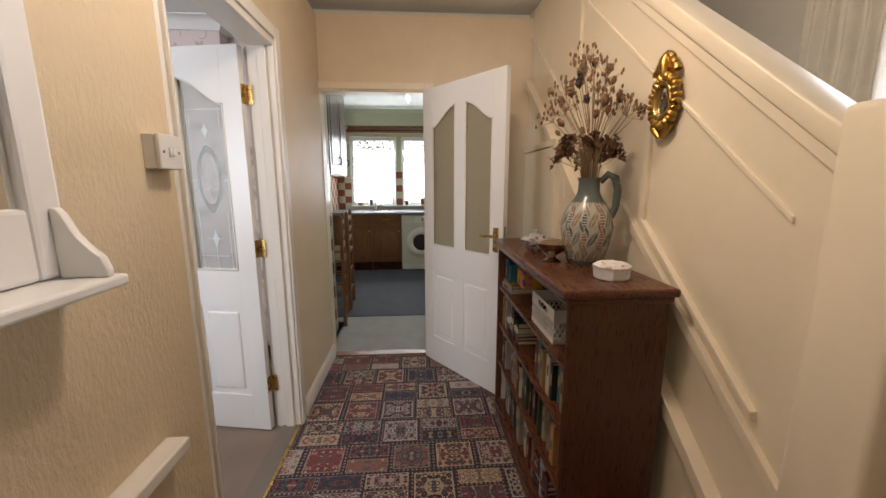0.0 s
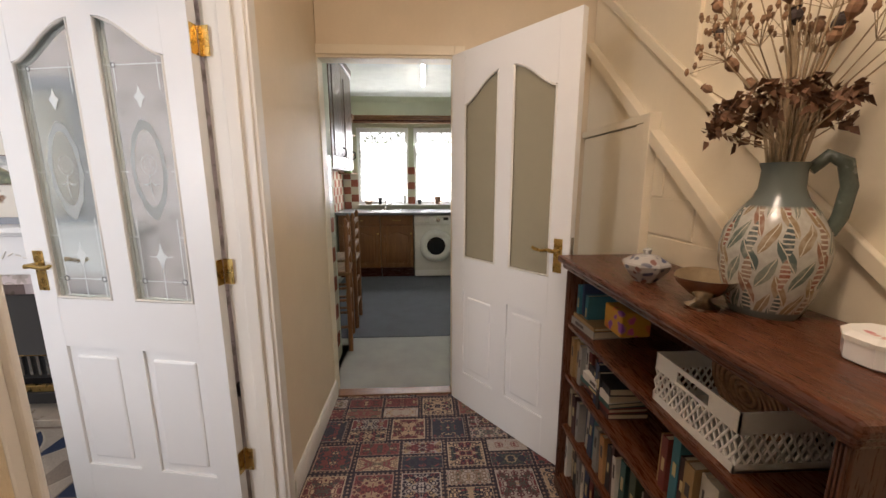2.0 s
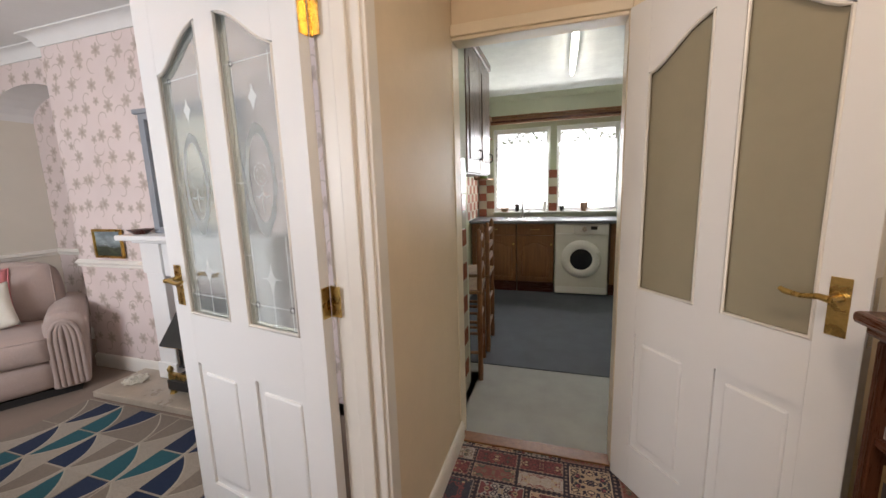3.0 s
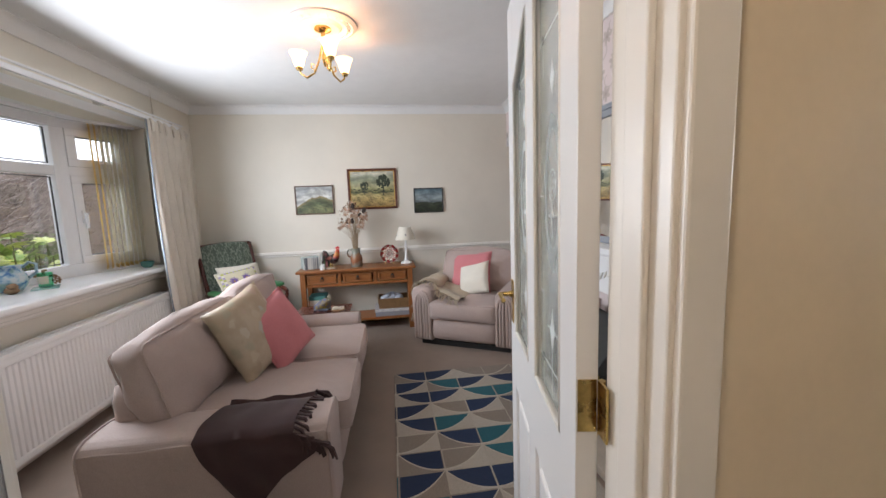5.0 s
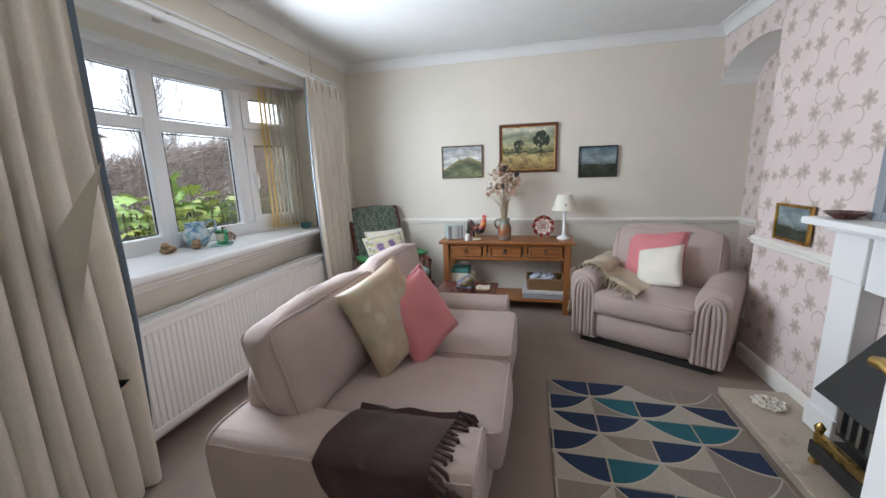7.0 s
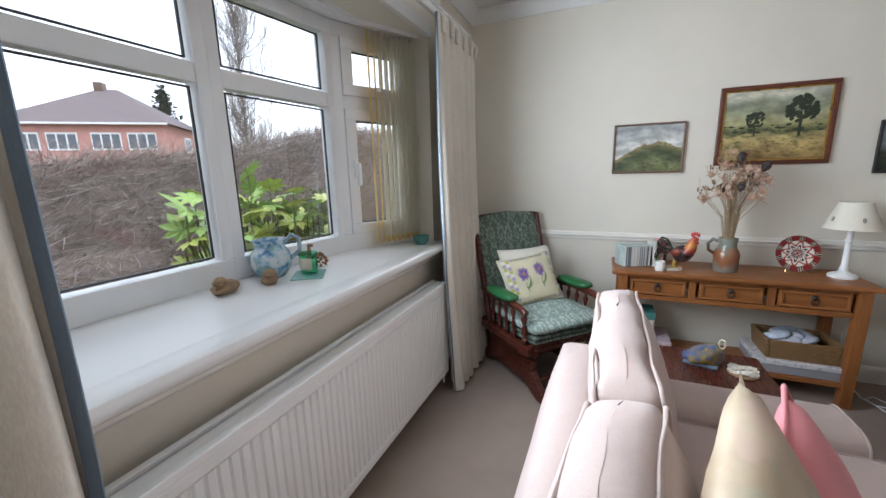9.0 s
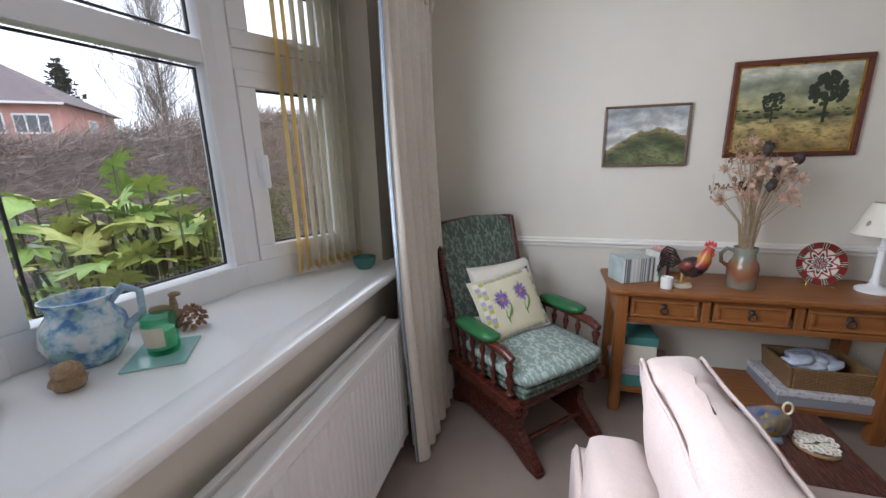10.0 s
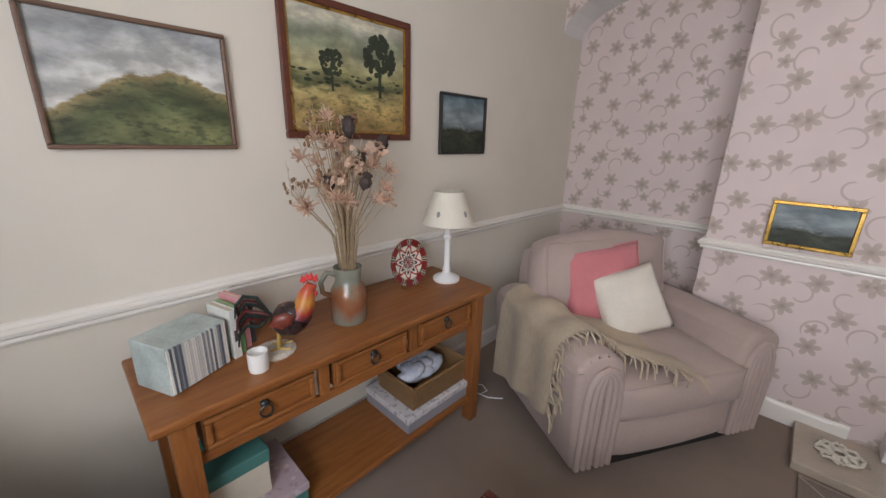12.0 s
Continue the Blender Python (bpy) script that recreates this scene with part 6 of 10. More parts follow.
# ---------------------------------------------------------------- rug
def rug_material():
    """Grid of half-leaf shapes in navy, teal, taupe and grey on a pale ground."""
    m, nt, b = principled("leaf_pattern_rug", (0.3, 0.27, 0.23), 0.95)
    sep = nt.nodes.new("ShaderNodeSeparateXYZ")
    nt.links.new(coords(nt), sep.inputs[0])
    cw, ch = 0.165, 0.235
    u0 = math_node(nt, "DIVIDE", math_node(nt, "ADD", sep.outputs[0], 10 * cw), cw)
    v0 = math_node(nt, "DIVIDE", math_node(nt, "ADD", sep.outputs[1], 10 * ch), ch)
    iu, iv = math_node(nt, "FLOOR", u0), math_node(nt, "FLOOR", v0)
    u, v = math_node(nt, "SUBTRACT", u0, iu), math_node(nt, "SUBTRACT", v0, iv)
    wn_ = nt.nodes.new("ShaderNodeTexWhiteNoise")
    cmb = nt.nodes.new("ShaderNodeCombineXYZ")
    nt.links.new(iu, cmb.inputs[0]), nt.links.new(iv, cmb.inputs[1])
    nt.links.new(cmb.outputs[0], wn_.inputs["Vector"])
    sepc = nt.nodes.new("ShaderNodeSeparateColor")
    nt.links.new(wn_.outputs["Color"], sepc.inputs[0])
    # flip every other cell, so that the leaves alternate
    par = math_node(nt, "MODULO", math_node(nt, "ADD", iu, iv), 2.0)
    vf = math_node(nt, "ABSOLUTE", math_node(nt, "SUBTRACT", v, par))
    # an arc from one corner across the cell
    arc = math_node(nt, "POWER", math_node(nt, "ABSOLUTE", vf), 2.2)
    leaf = math_node(nt, "LESS_THAN", u, math_node(nt, "SUBTRACT", 0.95, math_node(nt, "MULTIPLY", arc, 0.95)))
    edge = math_node(nt, "MULTIPLY", math_node(nt, "GREATER_THAN", u, 0.05), math_node(nt, "MULTIPLY", math_node(nt, "GREATER_THAN", v, 0.02), math_node(nt, "LESS_THAN", v, 0.98)))
    mask = math_node(nt, "MULTIPLY", leaf, edge)
    cyc = math_node(nt, "MODULO", math_node(nt, "ADD", math_node(nt, "ADD", iu, math_node(nt, "MULTIPLY", iv, 3.0)), math_node(nt, "FLOOR", math_node(nt, "MULTIPLY", sepc.outputs[0], 1.6))), 4.0)
    colr = ramp(nt, math_node(nt, "DIVIDE", cyc, 4.0), [(0.0, (0.012, 0.024, 0.060)), (0.2, (0.014, 0.090, 0.115)), (0.45, (0.012, 0.026, 0.066)), (0.7, (0.21, 0.175, 0.145))], constant=True)
    ground = ramp(nt, sepc.outputs[1], [(0.0, (0.34, 0.30, 0.25)), (0.5, (0.21, 0.175, 0.145)), (0.8, (0.36, 0.32, 0.27))], constant=True)
    line = math_node(nt, "LESS_THAN", math_node(nt, "ABSOLUTE", math_node(nt, "SUBTRACT", u, math_node(nt, "SUBTRACT", 0.95, math_node(nt, "MULTIPLY", arc, 0.95)))), 0.035)
    col = mix(nt, mask, ground, colr)
    col = mix(nt, line, col, (0.40, 0.36, 0.30))
    nz = noise_out(nt, coords(nt), 260, 2)
    col = mix(nt, 0.35, col, ramp(nt, nz, [(0.3, (0.2, 0.2, 0.2)), (0.7, (0.8, 0.8, 0.8))]), "OVERLAY")
    nt.links.new(col, b.inputs["Base Color"])
    bump(nt, b, math_node(nt, "ADD", math_node(nt, "MULTIPLY", mask, 0.6), nz), 0.5, 0.004)
    return m


bm = bmesh.new()
box(bm, -0.82, 0.82, -0.48, 0.48, 0, 0.014, 0.004)
rug = finish("rug", bm, rug_material())
rug.matrix_world = pose(-2.23, 3.11, 0.0)
tagged(rug, "modern rug of navy, teal and taupe leaf shapes", "rug")

# ---------------------------------------------------------------- rocking chair


def damask(name, ground, leaf, scale=7.0):
    """Woven acanthus: mirrored scrolls with a fringe of leaves, pale on a darker ground."""
    m, nt, b = principled(name, ground, 0.85)
    v = coords(nt)
    v = mix(nt, 0.02, v, noise_col(nt, v, 16.0))
    sp = nt.nodes.new("ShaderNodeSeparateXYZ")
    nt.links.new(v, sp.inputs[0])
    up = math_node(nt, "ADD", sp.outputs[1], sp.outputs[2])
    gu = math_node(nt, "MULTIPLY", sp.outputs[0], scale)
    gv = math_node(nt, "MULTIPLY", up, scale * 0.8)
    marks = None
    for k, (ou, ov, cu, cv) in enumerate(((0.0, 0.0, 0.24, 0.0), (0.5, 0.5, 0.24, 0.0), (0.25, 0.25, 0.0, 0.0))):
        fu = math_node(nt, "ABSOLUTE", math_node(nt, "SUBTRACT", math_node(nt, "FRACT", math_node(nt, "ADD", gu, ou)), 0.5))
        fv = math_node(nt, "SUBTRACT", math_node(nt, "FRACT", math_node(nt, "ADD", gv, ov)), 0.5)
        x, y = math_node(nt, "SUBTRACT", fu, cu), math_node(nt, "SUBTRACT", fv, cv)
        r = math_node(nt, "SQRT", math_node(nt, "ADD", math_node(nt, "MULTIPLY", x, x), math_node(nt, "MULTIPLY", y, y)))
        a = math_node(nt, "ARCTAN2", y, x)
        ruffle = math_node(nt, "MULTIPLY", math_node(nt, "SINE", math_node(nt, "ADD", math_node(nt, "MULTIPLY", a, 9.0), math_node(nt, "MULTIPLY", r, 26.0))), 1.1)
        sw = math_node(nt, "SINE", math_node(nt, "ADD", math_node(nt, "ADD", a, math_node(nt, "MULTIPLY", r, -34.0)), ruffle))
        near = math_node(nt, "LESS_THAN", r, 0.27 if k < 2 else 0.13)
        hit = math_node(nt, "MULTIPLY", math_node(nt, "GREATER_THAN", sw, 0.12), near)
        marks = hit if marks is None else math_node(nt, "MAXIMUM", marks, hit)
    worn = math_node(nt, "MULTIPLY", marks, ramp(nt, noise_out(nt, v, 30, 3), [(0.3, (0.55, 0.55, 0.55)), (0.6, (1, 1, 1))]))
    col = mix(nt, worn, ground, leaf)
    col = mix(nt, 0.25, col, ramp(nt, noise_out(nt, v, 420, 2), [(0.35, [c * 0.5 for c in ground]), (0.65, leaf)]))
    nt.links.new(col, b.inputs["Base Color"])
    bump(nt, b, noise_out(nt, v, 350, 2), 0.3, 0.001)
    return m


M["damask_back"] = damask("green_leaf_damask", (0.055, 0.080, 0.062), (0.21, 0.25, 0.20), 7.5)
M["damask_seat"] = damask("pale_green_leaf_damask", (0.17, 0.23, 0.20), (0.42, 0.47, 0.43), 6.5)
M["green_leather"] = plain("green_leather", (0.02, 0.11, 0.035), 0.35, vary=0.15, grain=90, bumps=0.2)


def spindle(bm, p, q, r):
    """A turned baluster between two points."""
    p, q = Vector(p), Vector(q)
    d = q - p
    m = Matrix.Translation(p) @ d.to_track_quat("Z", "Y").to_matrix().to_4x4()
    L = d.length
    lathe(bm, [(r * 0.7, 0), (r * 0.8, L * 0.1), (r * 1.35, L * 0.16), (r * 0.6, L * 0.24), (r * 1.25, L * 0.42), (r * 0.6, L * 0.58), (r * 1.3, L * 0.78), (r * 0.7, L * 0.86), (r * 0.8, L)], m, 10)


rc = thing("rocking_chair", "dark wood platform rocking chair upholstered in green damask", "rocking chair", pose(-4.08, 1.21, 0, 0, 0, -44))
W2 = 0.255
for s in (-1, 1):
    bm = bmesh.new()
    tube(bm, [(s * 0.25, -0.20, 0.34), (s * 0.255, -0.27, 0.60), (s * 0.265, -0.40, 1.02)], [0.02, 0.022, 0.018], 8)
    part("back_post", bm, M["mahogany"], rc, smooth=60)
    bm = bmesh.new()
    tube(bm, [(s * 0.275, -0.24, 0.545), (s * 0.285, 0.0, 0.56), (s * 0.28, 0.20, 0.555), (s * 0.275, 0.255, 0.535)], [0.018, 0.02, 0.022, 0.02], 10)
    arm = part("arm", bm, M["mahogany"], rc, smooth=60)
    bm = bmesh.new()
    soft(bm, -0.042, 0.042, -0.16, 0.10, -0.018, 0.025, puff=0.012, cuts=5, m=pose(s * 0.283, 0.04, 0.585))
    part("arm_pad", bm, M["green_leather"], arm, "green leather arm pad", 60)
    for y in (0.24, 0.13, 0.05, -0.03, -0.11):
        bm = bmesh.new()
        spindle(bm, (s * 0.27, y, 0.34), (s * 0.28, y, 0.55), 0.016 if y > 0.2 else 0.012)
        part("arm_spindle", bm, M["mahogany"], rc, smooth=50)
    bm = bmesh.new()
    box(bm, s * 0.275 - 0.02, s * 0.275 + 0.02, -0.24, 0.30, 0.29, 0.345, 0.008)
    part("seat_rail", bm, M["mahogany"], rc)
    bm = bmesh.new()
    pts = [(-0.30 + k * 0.06, 0.225 + 0.05 * ((-0.30 + k * 0.06) / 0.3) ** 2) for k in range(11)]
    prism(bm, pts + [(y, z + 0.05) for y, z in pts[::-1]], "x", s * 0.235 - 0.018, s * 0.235 + 0.018, 0.005)
    part("rocker", bm, M["mahogany"], rc)
    bm = bmesh.new()
    prism(bm, [(-0.34, 0.0), (-0.28, 0.0), (-0.16, 0.06), (0.16, 0.06), (0.30, 0.0), (0.37, 0.0), (0.37, 0.03), (0.24, 0.16), (0.24, 0.222), (-0.24, 0.222), (-0.24, 0.16), (-0.34, 0.03)], "x", s * 0.20 - 0.022, s * 0.20 + 0.022, 0.008)
    part("platform_side", bm, M["mahogany"], rc)
for y, z in ((0.26, 0.32), (-0.21, 0.32)):
    bm = bmesh.new()
    box(bm, -0.255, 0.255, y - 0.018, y + 0.018, z - 0.03, z + 0.025, 0.006)
    part("seat_rail", bm, M["mahogany"], rc)
for y, z in ((0.25, 0.10), (0.0, 0.12), (-0.25, 0.10)):
    bm = bmesh.new()
    tube(bm, [(-0.2, y, z), (0.2, y, z)], 0.014, 8)
    part("stretcher", bm, M["mahogany"], rc, smooth=60)
bm = bmesh.new()
tube(bm, [(-0.265, -0.40, 1.015), (0, -0.41, 1.03), (0.265, -0.40, 1.015)], 0.016, 8)
part("top_rail", bm, M["mahogany"], rc, smooth=60)
bm = bmesh.new()
soft(bm, -0.235, 0.235, -0.032, 0.032, -0.30, 0.32, puff=0.02, cuts=8, m=pose(0, -0.31, 0.715, 17, 0, 0))
part("back_pad", bm, M["damask_back"], rc, "padded back in dark green leaf damask", 60)
bm = bmesh.new()
soft(bm, -0.24, 0.24, -0.20, 0.29, 0.345, 0.375, puff=0.01, cuts=6)
soft(bm, -0.245, 0.245, -0.20, 0.30, 0.378, 0.405, puff=0.01, cuts=6)
part("lower_seat_pad", bm, M["damask_back"], rc, "folded green seat pads", 60)
bm = bmesh.new()
soft(bm, -0.25, 0.25, -0.20, 0.31, 0.408, 0.475, puff=0.025, cuts=8)
part("seat_pad", bm, M["damask_seat"], rc, "pale green leaf-patterned seat pad", 60)
RC = rc.matrix_world.copy()
cushion("cushion", RC @ pose(-0.02, -0.13, 0.65, 24, 0, 0), 0.43, 0.36, 0.10, M["cream_cloth"], "plain cream cushion behind the embroidered one", None, 3.3)
M["tapestry"] = plain("cream_embroidery_ground", (0.62, 0.57, 0.40), 0.9, vary=0.15, grain=260, bumps=0.5)
emb = cushion("embroidered_cushion", RC @ pose(0.03, -0.05, 0.63, 28, 5, 0), 0.40, 0.33, 0.10, M["tapestry"], "cream cushion embroidered with two purple daisies", M["cream_cloth"], 9.0)
M["purple"] = plain("purple_wool", (0.20, 0.13, 0.34), 0.9, vary=0.3, scale=60)
M["leaf_green"] = plain("green_wool", (0.12, 0.24, 0.07), 0.9)
M["lime"] = plain("lime_wool", (0.42, 0.44, 0.12), 0.9)
M["lilac"] = plain("lilac_wool", (0.36, 0.31, 0.46), 0.9)


M["ochre_thread"] = plain("ochre_thread", (0.45, 0.27, 0.05), 0.8)


def on_cushion(u, v, w=0.40, h=0.33, d=0.10):
    """A place just off the front of the embroidered cushion; u and v run from -1 to 1."""
    f = max(0.0, (1 - u * u) * (1 - v * v)) ** 0.42
    pull = 1 - 0.07 * (1 - (abs(u) * abs(v)) ** 2) * (max(abs(u), abs(v)) ** 4)
    return Vector((u * w / 2 * pull, f * d / 2 + 0.008, v * h / 2 * pull))


def patch(u0, u1, v0, v1):
    """A thin stitched patch that follows the cushion's front."""
    t = bmesh.new()
    n = 3
    g = [[t.verts.new(on_cushion(u0 + (u1 - u0) * i / n, v0 + (v1 - v0) * k / n) - Vector((0, 0.0055, 0))) for k in range(n + 1)] for i in range(n + 1)]
    for i in range(n):
        for k in range(n):
            t.faces.new((g[i][k], g[i + 1][k], g[i + 1][k + 1], g[i][k + 1]))
    bmesh.ops.recalc_face_normals(t, faces=t.faces)
    bmesh.ops.solidify(t, geom=list(t.faces), thickness=0.002)
    bmesh.ops.recalc_face_normals(t, faces=t.faces)
    return t


sew = random.Random(14)
for cu, cv in ((0.33, 0.22), (-0.28, 0.28)):
    bm = bmesh.new()
    for k in range(26):
        a = 2 * math.pi * k / 26 + sew.uniform(-0.08, 0.08)
        far = sew.uniform(0.72, 1.05)
        p = [on_cushion(cu + 0.25 * r * math.cos(a), cv + 0.33 * r * math.sin(a)) - Vector((0, 0.006, 0)) for r in (0.18, 0.55 * far, far)]
        tube(bm, p, [0.0022, 0.0038, 0.0012], 5)
    part("daisy", bm, M["purple"], emb, "purple embroidered daisy", 60)["kind"] = "stuff"
    bm = bmesh.new()
    lathe(bm, [(0.011, -0.004), (0.008, 0.0), (0.0, 0.001)], Matrix.Translation(on_cushion(cu, cv) - Vector((0, 0.003, 0))) @ pose(0, 0, 0, -90, 0, 0), 8)
    part("daisy_centre", bm, M["ochre_thread"], emb, "ochre stitched centre")
    bm = bmesh.new()
    down = Vector((0, 0.006, 0))
    tube(bm, [on_cushion(cu, cv - 0.34) - down, on_cushion(cu + 0.02, cv - 0.52) - down, on_cushion(cu - 0.03, cv - 0.72) - down], 0.002, 5)
    for q in range(5):
        tube(bm, [on_cushion(cu, cv - 0.56 - 0.02 * q) - down, on_cushion(cu - 0.10 - 0.02 * q, cv - 0.50 + 0.05 * q) - down, on_cushion(cu - 0.19, cv - 0.36 + 0.05 * q) - down], [0.002, 0.0045, 0.0015], 5)
    part("stem", bm, M["leaf_green"], emb)["kind"] = "stuff"
for k in range(13):
    a0 = -0.93 + k * 0.143
    for ring, (lo, hi) in enumerate(((0.66, 0.78), (0.81, 0.93))):
        cloth = (M["lime"], M["lilac"], M["cream_cloth"])[(k + ring * 2) % 3]
        part("border_patch", patch(lo, hi, a0, a0 + 0.125), cloth, emb)
    for lo, hi in ((0.84, 0.94), (-0.94, -0.84)):
        part("border_patch", patch(a0 * 0.66 / 0.93 - 0.02, a0 * 0.66 / 0.93 + 0.07, lo, hi), (M["lilac"], M["lime"])[k % 2], emb)
    part("border_patch", patch(-0.93, -0.84, a0, a0 + 0.125), (M["lilac"], M["lime"], M["cream_cloth"])[k % 3], emb)

# ---------------------------------------------------------------- side table
st = thing("side_table", "low dark mahogany side table at the end of the sofa", "side table", pose(-3.57, 2.04, -0.03))
block("tabletop", (-0.16, 0.20, -0.245, 0.225, 0.455, 0.48), M["mahogany"], st, 0.006)
for x in (-0.13, 0.17):
    for y in (-0.21, 0.19):
        block("leg", (x - 0.018, x + 0.018, y - 0.018, y + 0.018, 0.03, 0.455), M["mahogany"], st, 0.003)
block("shelf", (-0.125, 0.165, -0.205, 0.185, 0.14, 0.155), M["mahogany"], st, 0.003)
spc = thing("spectacle_pouch", "small blue and yellow patterned fabric pouch on the table", "pouch", pose(-3.58, 2.02, 0.45, 0, 0, 75) @ Matrix.Diagonal((0.85, 0.95, 1.05, 1)))
bm = bmesh.new()
soft(bm, -0.075, 0.075, -0.04, 0.04, 0.0, 0.085, puff=0.02, cuts=6)
for v in bm.verts:
    k_ = max(0.0, (v.co.x + 0.075) / 0.15)
    v.co.y *= 1.15 - 0.45 * k_
    v.co.z *= 0.62 + 0.55 * k_
part("pouch", bm, blossom("blue_yellow_print", (0.04, 0.06, 0.15), [(0.30, 0.21, 0.04), (0.06, 0.10, 0.26), (0.26, 0.18, 0.04), (0.05, 0.08, 0.20)], 36, (0.28, 0.20, 0.04)), spc, smooth=60)
bm = bmesh.new()
box(bm, -0.082, 0.07, -0.046, 0.046, 0.0, 0.016, 0.007)
part("base_band", bm, M["lining"], spc, "navy base band")
bm = bmesh.new()
tube(bm, [(0.075 + 0.014 * math.cos(a), 0, 0.105 + 0.02 * math.sin(a)) for a in [2 * math.pi * k / 10 for k in range(11)]], 0.004, 6)
part("loop", bm, M["tapestry"], spc, smooth=60)
cst = thing("crochet_coaster", "white crocheted doily on a cork coaster", "coaster", pose(-3.54, 2.16, 0.45))
bm = bmesh.new()
lathe(bm, [(0.055, 0), (0.057, 0.004), (0.055, 0.010), (0, 0.010)], None, 24)
part("cork_base", bm, plain("cork", (0.33, 0.22, 0.12), 0.9, vary=0.3, scale=60), cst)
bm = bmesh.new()
for ring, r0 in enumerate((0.018, 0.032, 0.046)):
    n = 8 + 4 * ring
    for k in range(n):
        a = 2 * math.pi * k / n
        tube(bm, [(r0 * math.cos(a) + 0.008 * math.cos(b_), r0 * math.sin(a) + 0.008 * math.sin(b_), 0.016 + 0.006 * math.sin(3 * a + ring)) for b_ in [2 * math.pi * j / 8 for j in range(9)]], 0.0032, 5)
part("doily", bm, M["cream_cloth"], cst, "white crochet doily", 60)

# ---------------------------------------------------------------- radiator
rad = thing("radiator", "long white panel radiator under the bow window", "radiator", pose(-2.685, 0.60, 0))
RX0, RX1 = -1.00, 1.00
bm = bmesh.new()
t_pts = []
n = 62
for k in range(n):
    x0 = RX0 + (RX1 - RX0) * k / n
    w = (RX1 - RX0) / n
    t_pts += [(x0, 0.118), (x0 + w * 0.18, 0.125), (x0 + w * 0.72, 0.125), (x0 + w * 0.9, 0.118)]
prism(bm, t_pts + [(RX1, 0.118), (RX1, 0.10), (RX0, 0.10)], "z", 0.145, 0.625)
part("front_panel", bm, M["white"], rad)
bm = bmesh.new()
box(bm, RX0, RX1, 0.098, 0.128, 0.10, 0.145, 0.008)
box(bm, RX0, RX1, 0.098, 0.128, 0.625, 0.665, 0.008)
part("panel_edge", bm, M["white"], rad)
bm = bmesh.new()
box(bm, RX0 - 0.004, RX1 + 0.004, 0.03, 0.05, 0.675, 0.69, 0.002)
box(bm, RX0 - 0.004, RX1 + 0.004, 0.105, 0.132, 0.665, 0.69, 0.003)
box(bm, RX0, RX1, 0.062, 0.105, 0.672, 0.684, 0.002)
part("top_grille", bm, M["white"], rad)
for x in (RX0 - 0.004, RX1):
    block("end_cap", (x, x + 0.004, 0.03, 0.128, 0.10, 0.675), M["white"], rad, 0.001)
block("back_panel", (RX0, RX1, 0.03, 0.05, 0.10, 0.675), M["white"], rad, 0.004)
for x in (RX0 - 0.03, RX1 + 0.03):
    bm = bmesh.new()
    tube(bm, [(x, 0.08, 0), (x, 0.08, 0.14), (x * 0.985, 0.08, 0.15)], 0.008, 8)
    lathe(bm, [(0.016, 0.05), (0.018, 0.07), (0.018, 0.11), (0.013, 0.12)], pose(x, 0.08, 0), 12)
    part("valve", bm, M["upvc"], rad, smooth=50)

# ---------------------------------------------------------------- curtains and blinds


def curtain(name, x0, x1, y, ztop, folds, amp, label, seed, flare=0.0, lining_edge=0, lean=0.0):
    """A gathered curtain: a wavy sheet with pinch pleats at its heading and a fuller hem."""
    c = thing(name, label, "curtain", pose(0, 0, 0))
    rnd = random.Random(seed)
    ph = [rnd.uniform(0.75, 1.3) for _ in range(folds + 1)]
    tot = sum(ph[:folds])
    NU, NV = folds * 10, 30

    def f(u, v):
        s, acc = u * tot, 0.0
        for k in range(folds):
            if s <= acc + ph[k] or k == folds - 1:
                w = (s - acc) / ph[k]
                break
            acc += ph[k]
        d = 1 - v
        a = amp * (0.35 + 0.9 * v) * (0.8 + 0.4 * ph[k] - 0.2)
        x = x0 + (x1 - x0) * u + flare * (v ** 2.2) * (u - 0.3) + 0.012 * math.sin(v * 5 + k)
        off = a * math.sin(2 * math.pi * w) + 0.012 * noise.noise(Vector((u * 6, v * 2.5, seed)))
        x += a * 0.45 * math.cos(2 * math.pi * w) * v
        return (x, y + off + lean * v ** 2, 0.012 + (ztop - 0.012) * d + 0.015 * v * noise.noise(Vector((u * 9, 0, seed))))
    drape("cloth", c, f, NU, NV, 0.004, M["curtain"])
    bm = bmesh.new()
    for k in range(folds):
        u = (k + 0.5) / folds
        p = Vector(f(u, 0.0))
        tube(bm, [p + Vector((0, 0.01, 0.015)), p + Vector((0, 0.03, -0.02)), p + Vector((0, 0.024, -0.085))], [0.012, 0.02, 0.010], 7)
    part("pinch_pleat", bm, M["curtain"], c, smooth=60)["kind"] = "stuff"
    if lining_edge:
        u = 0.0 if lining_edge < 0 else 1.0

        def g(a, v):
            p = f(u, v)
            return (p[0] + (0.006 - a * 0.012) * -lining_edge * -1, p[1] - 0.004 + 0.02 * a, p[2])
        drape("lining_edge", c, g, 2, 30, 0.003, M["lining"], "blue-grey lining edge")
    return c


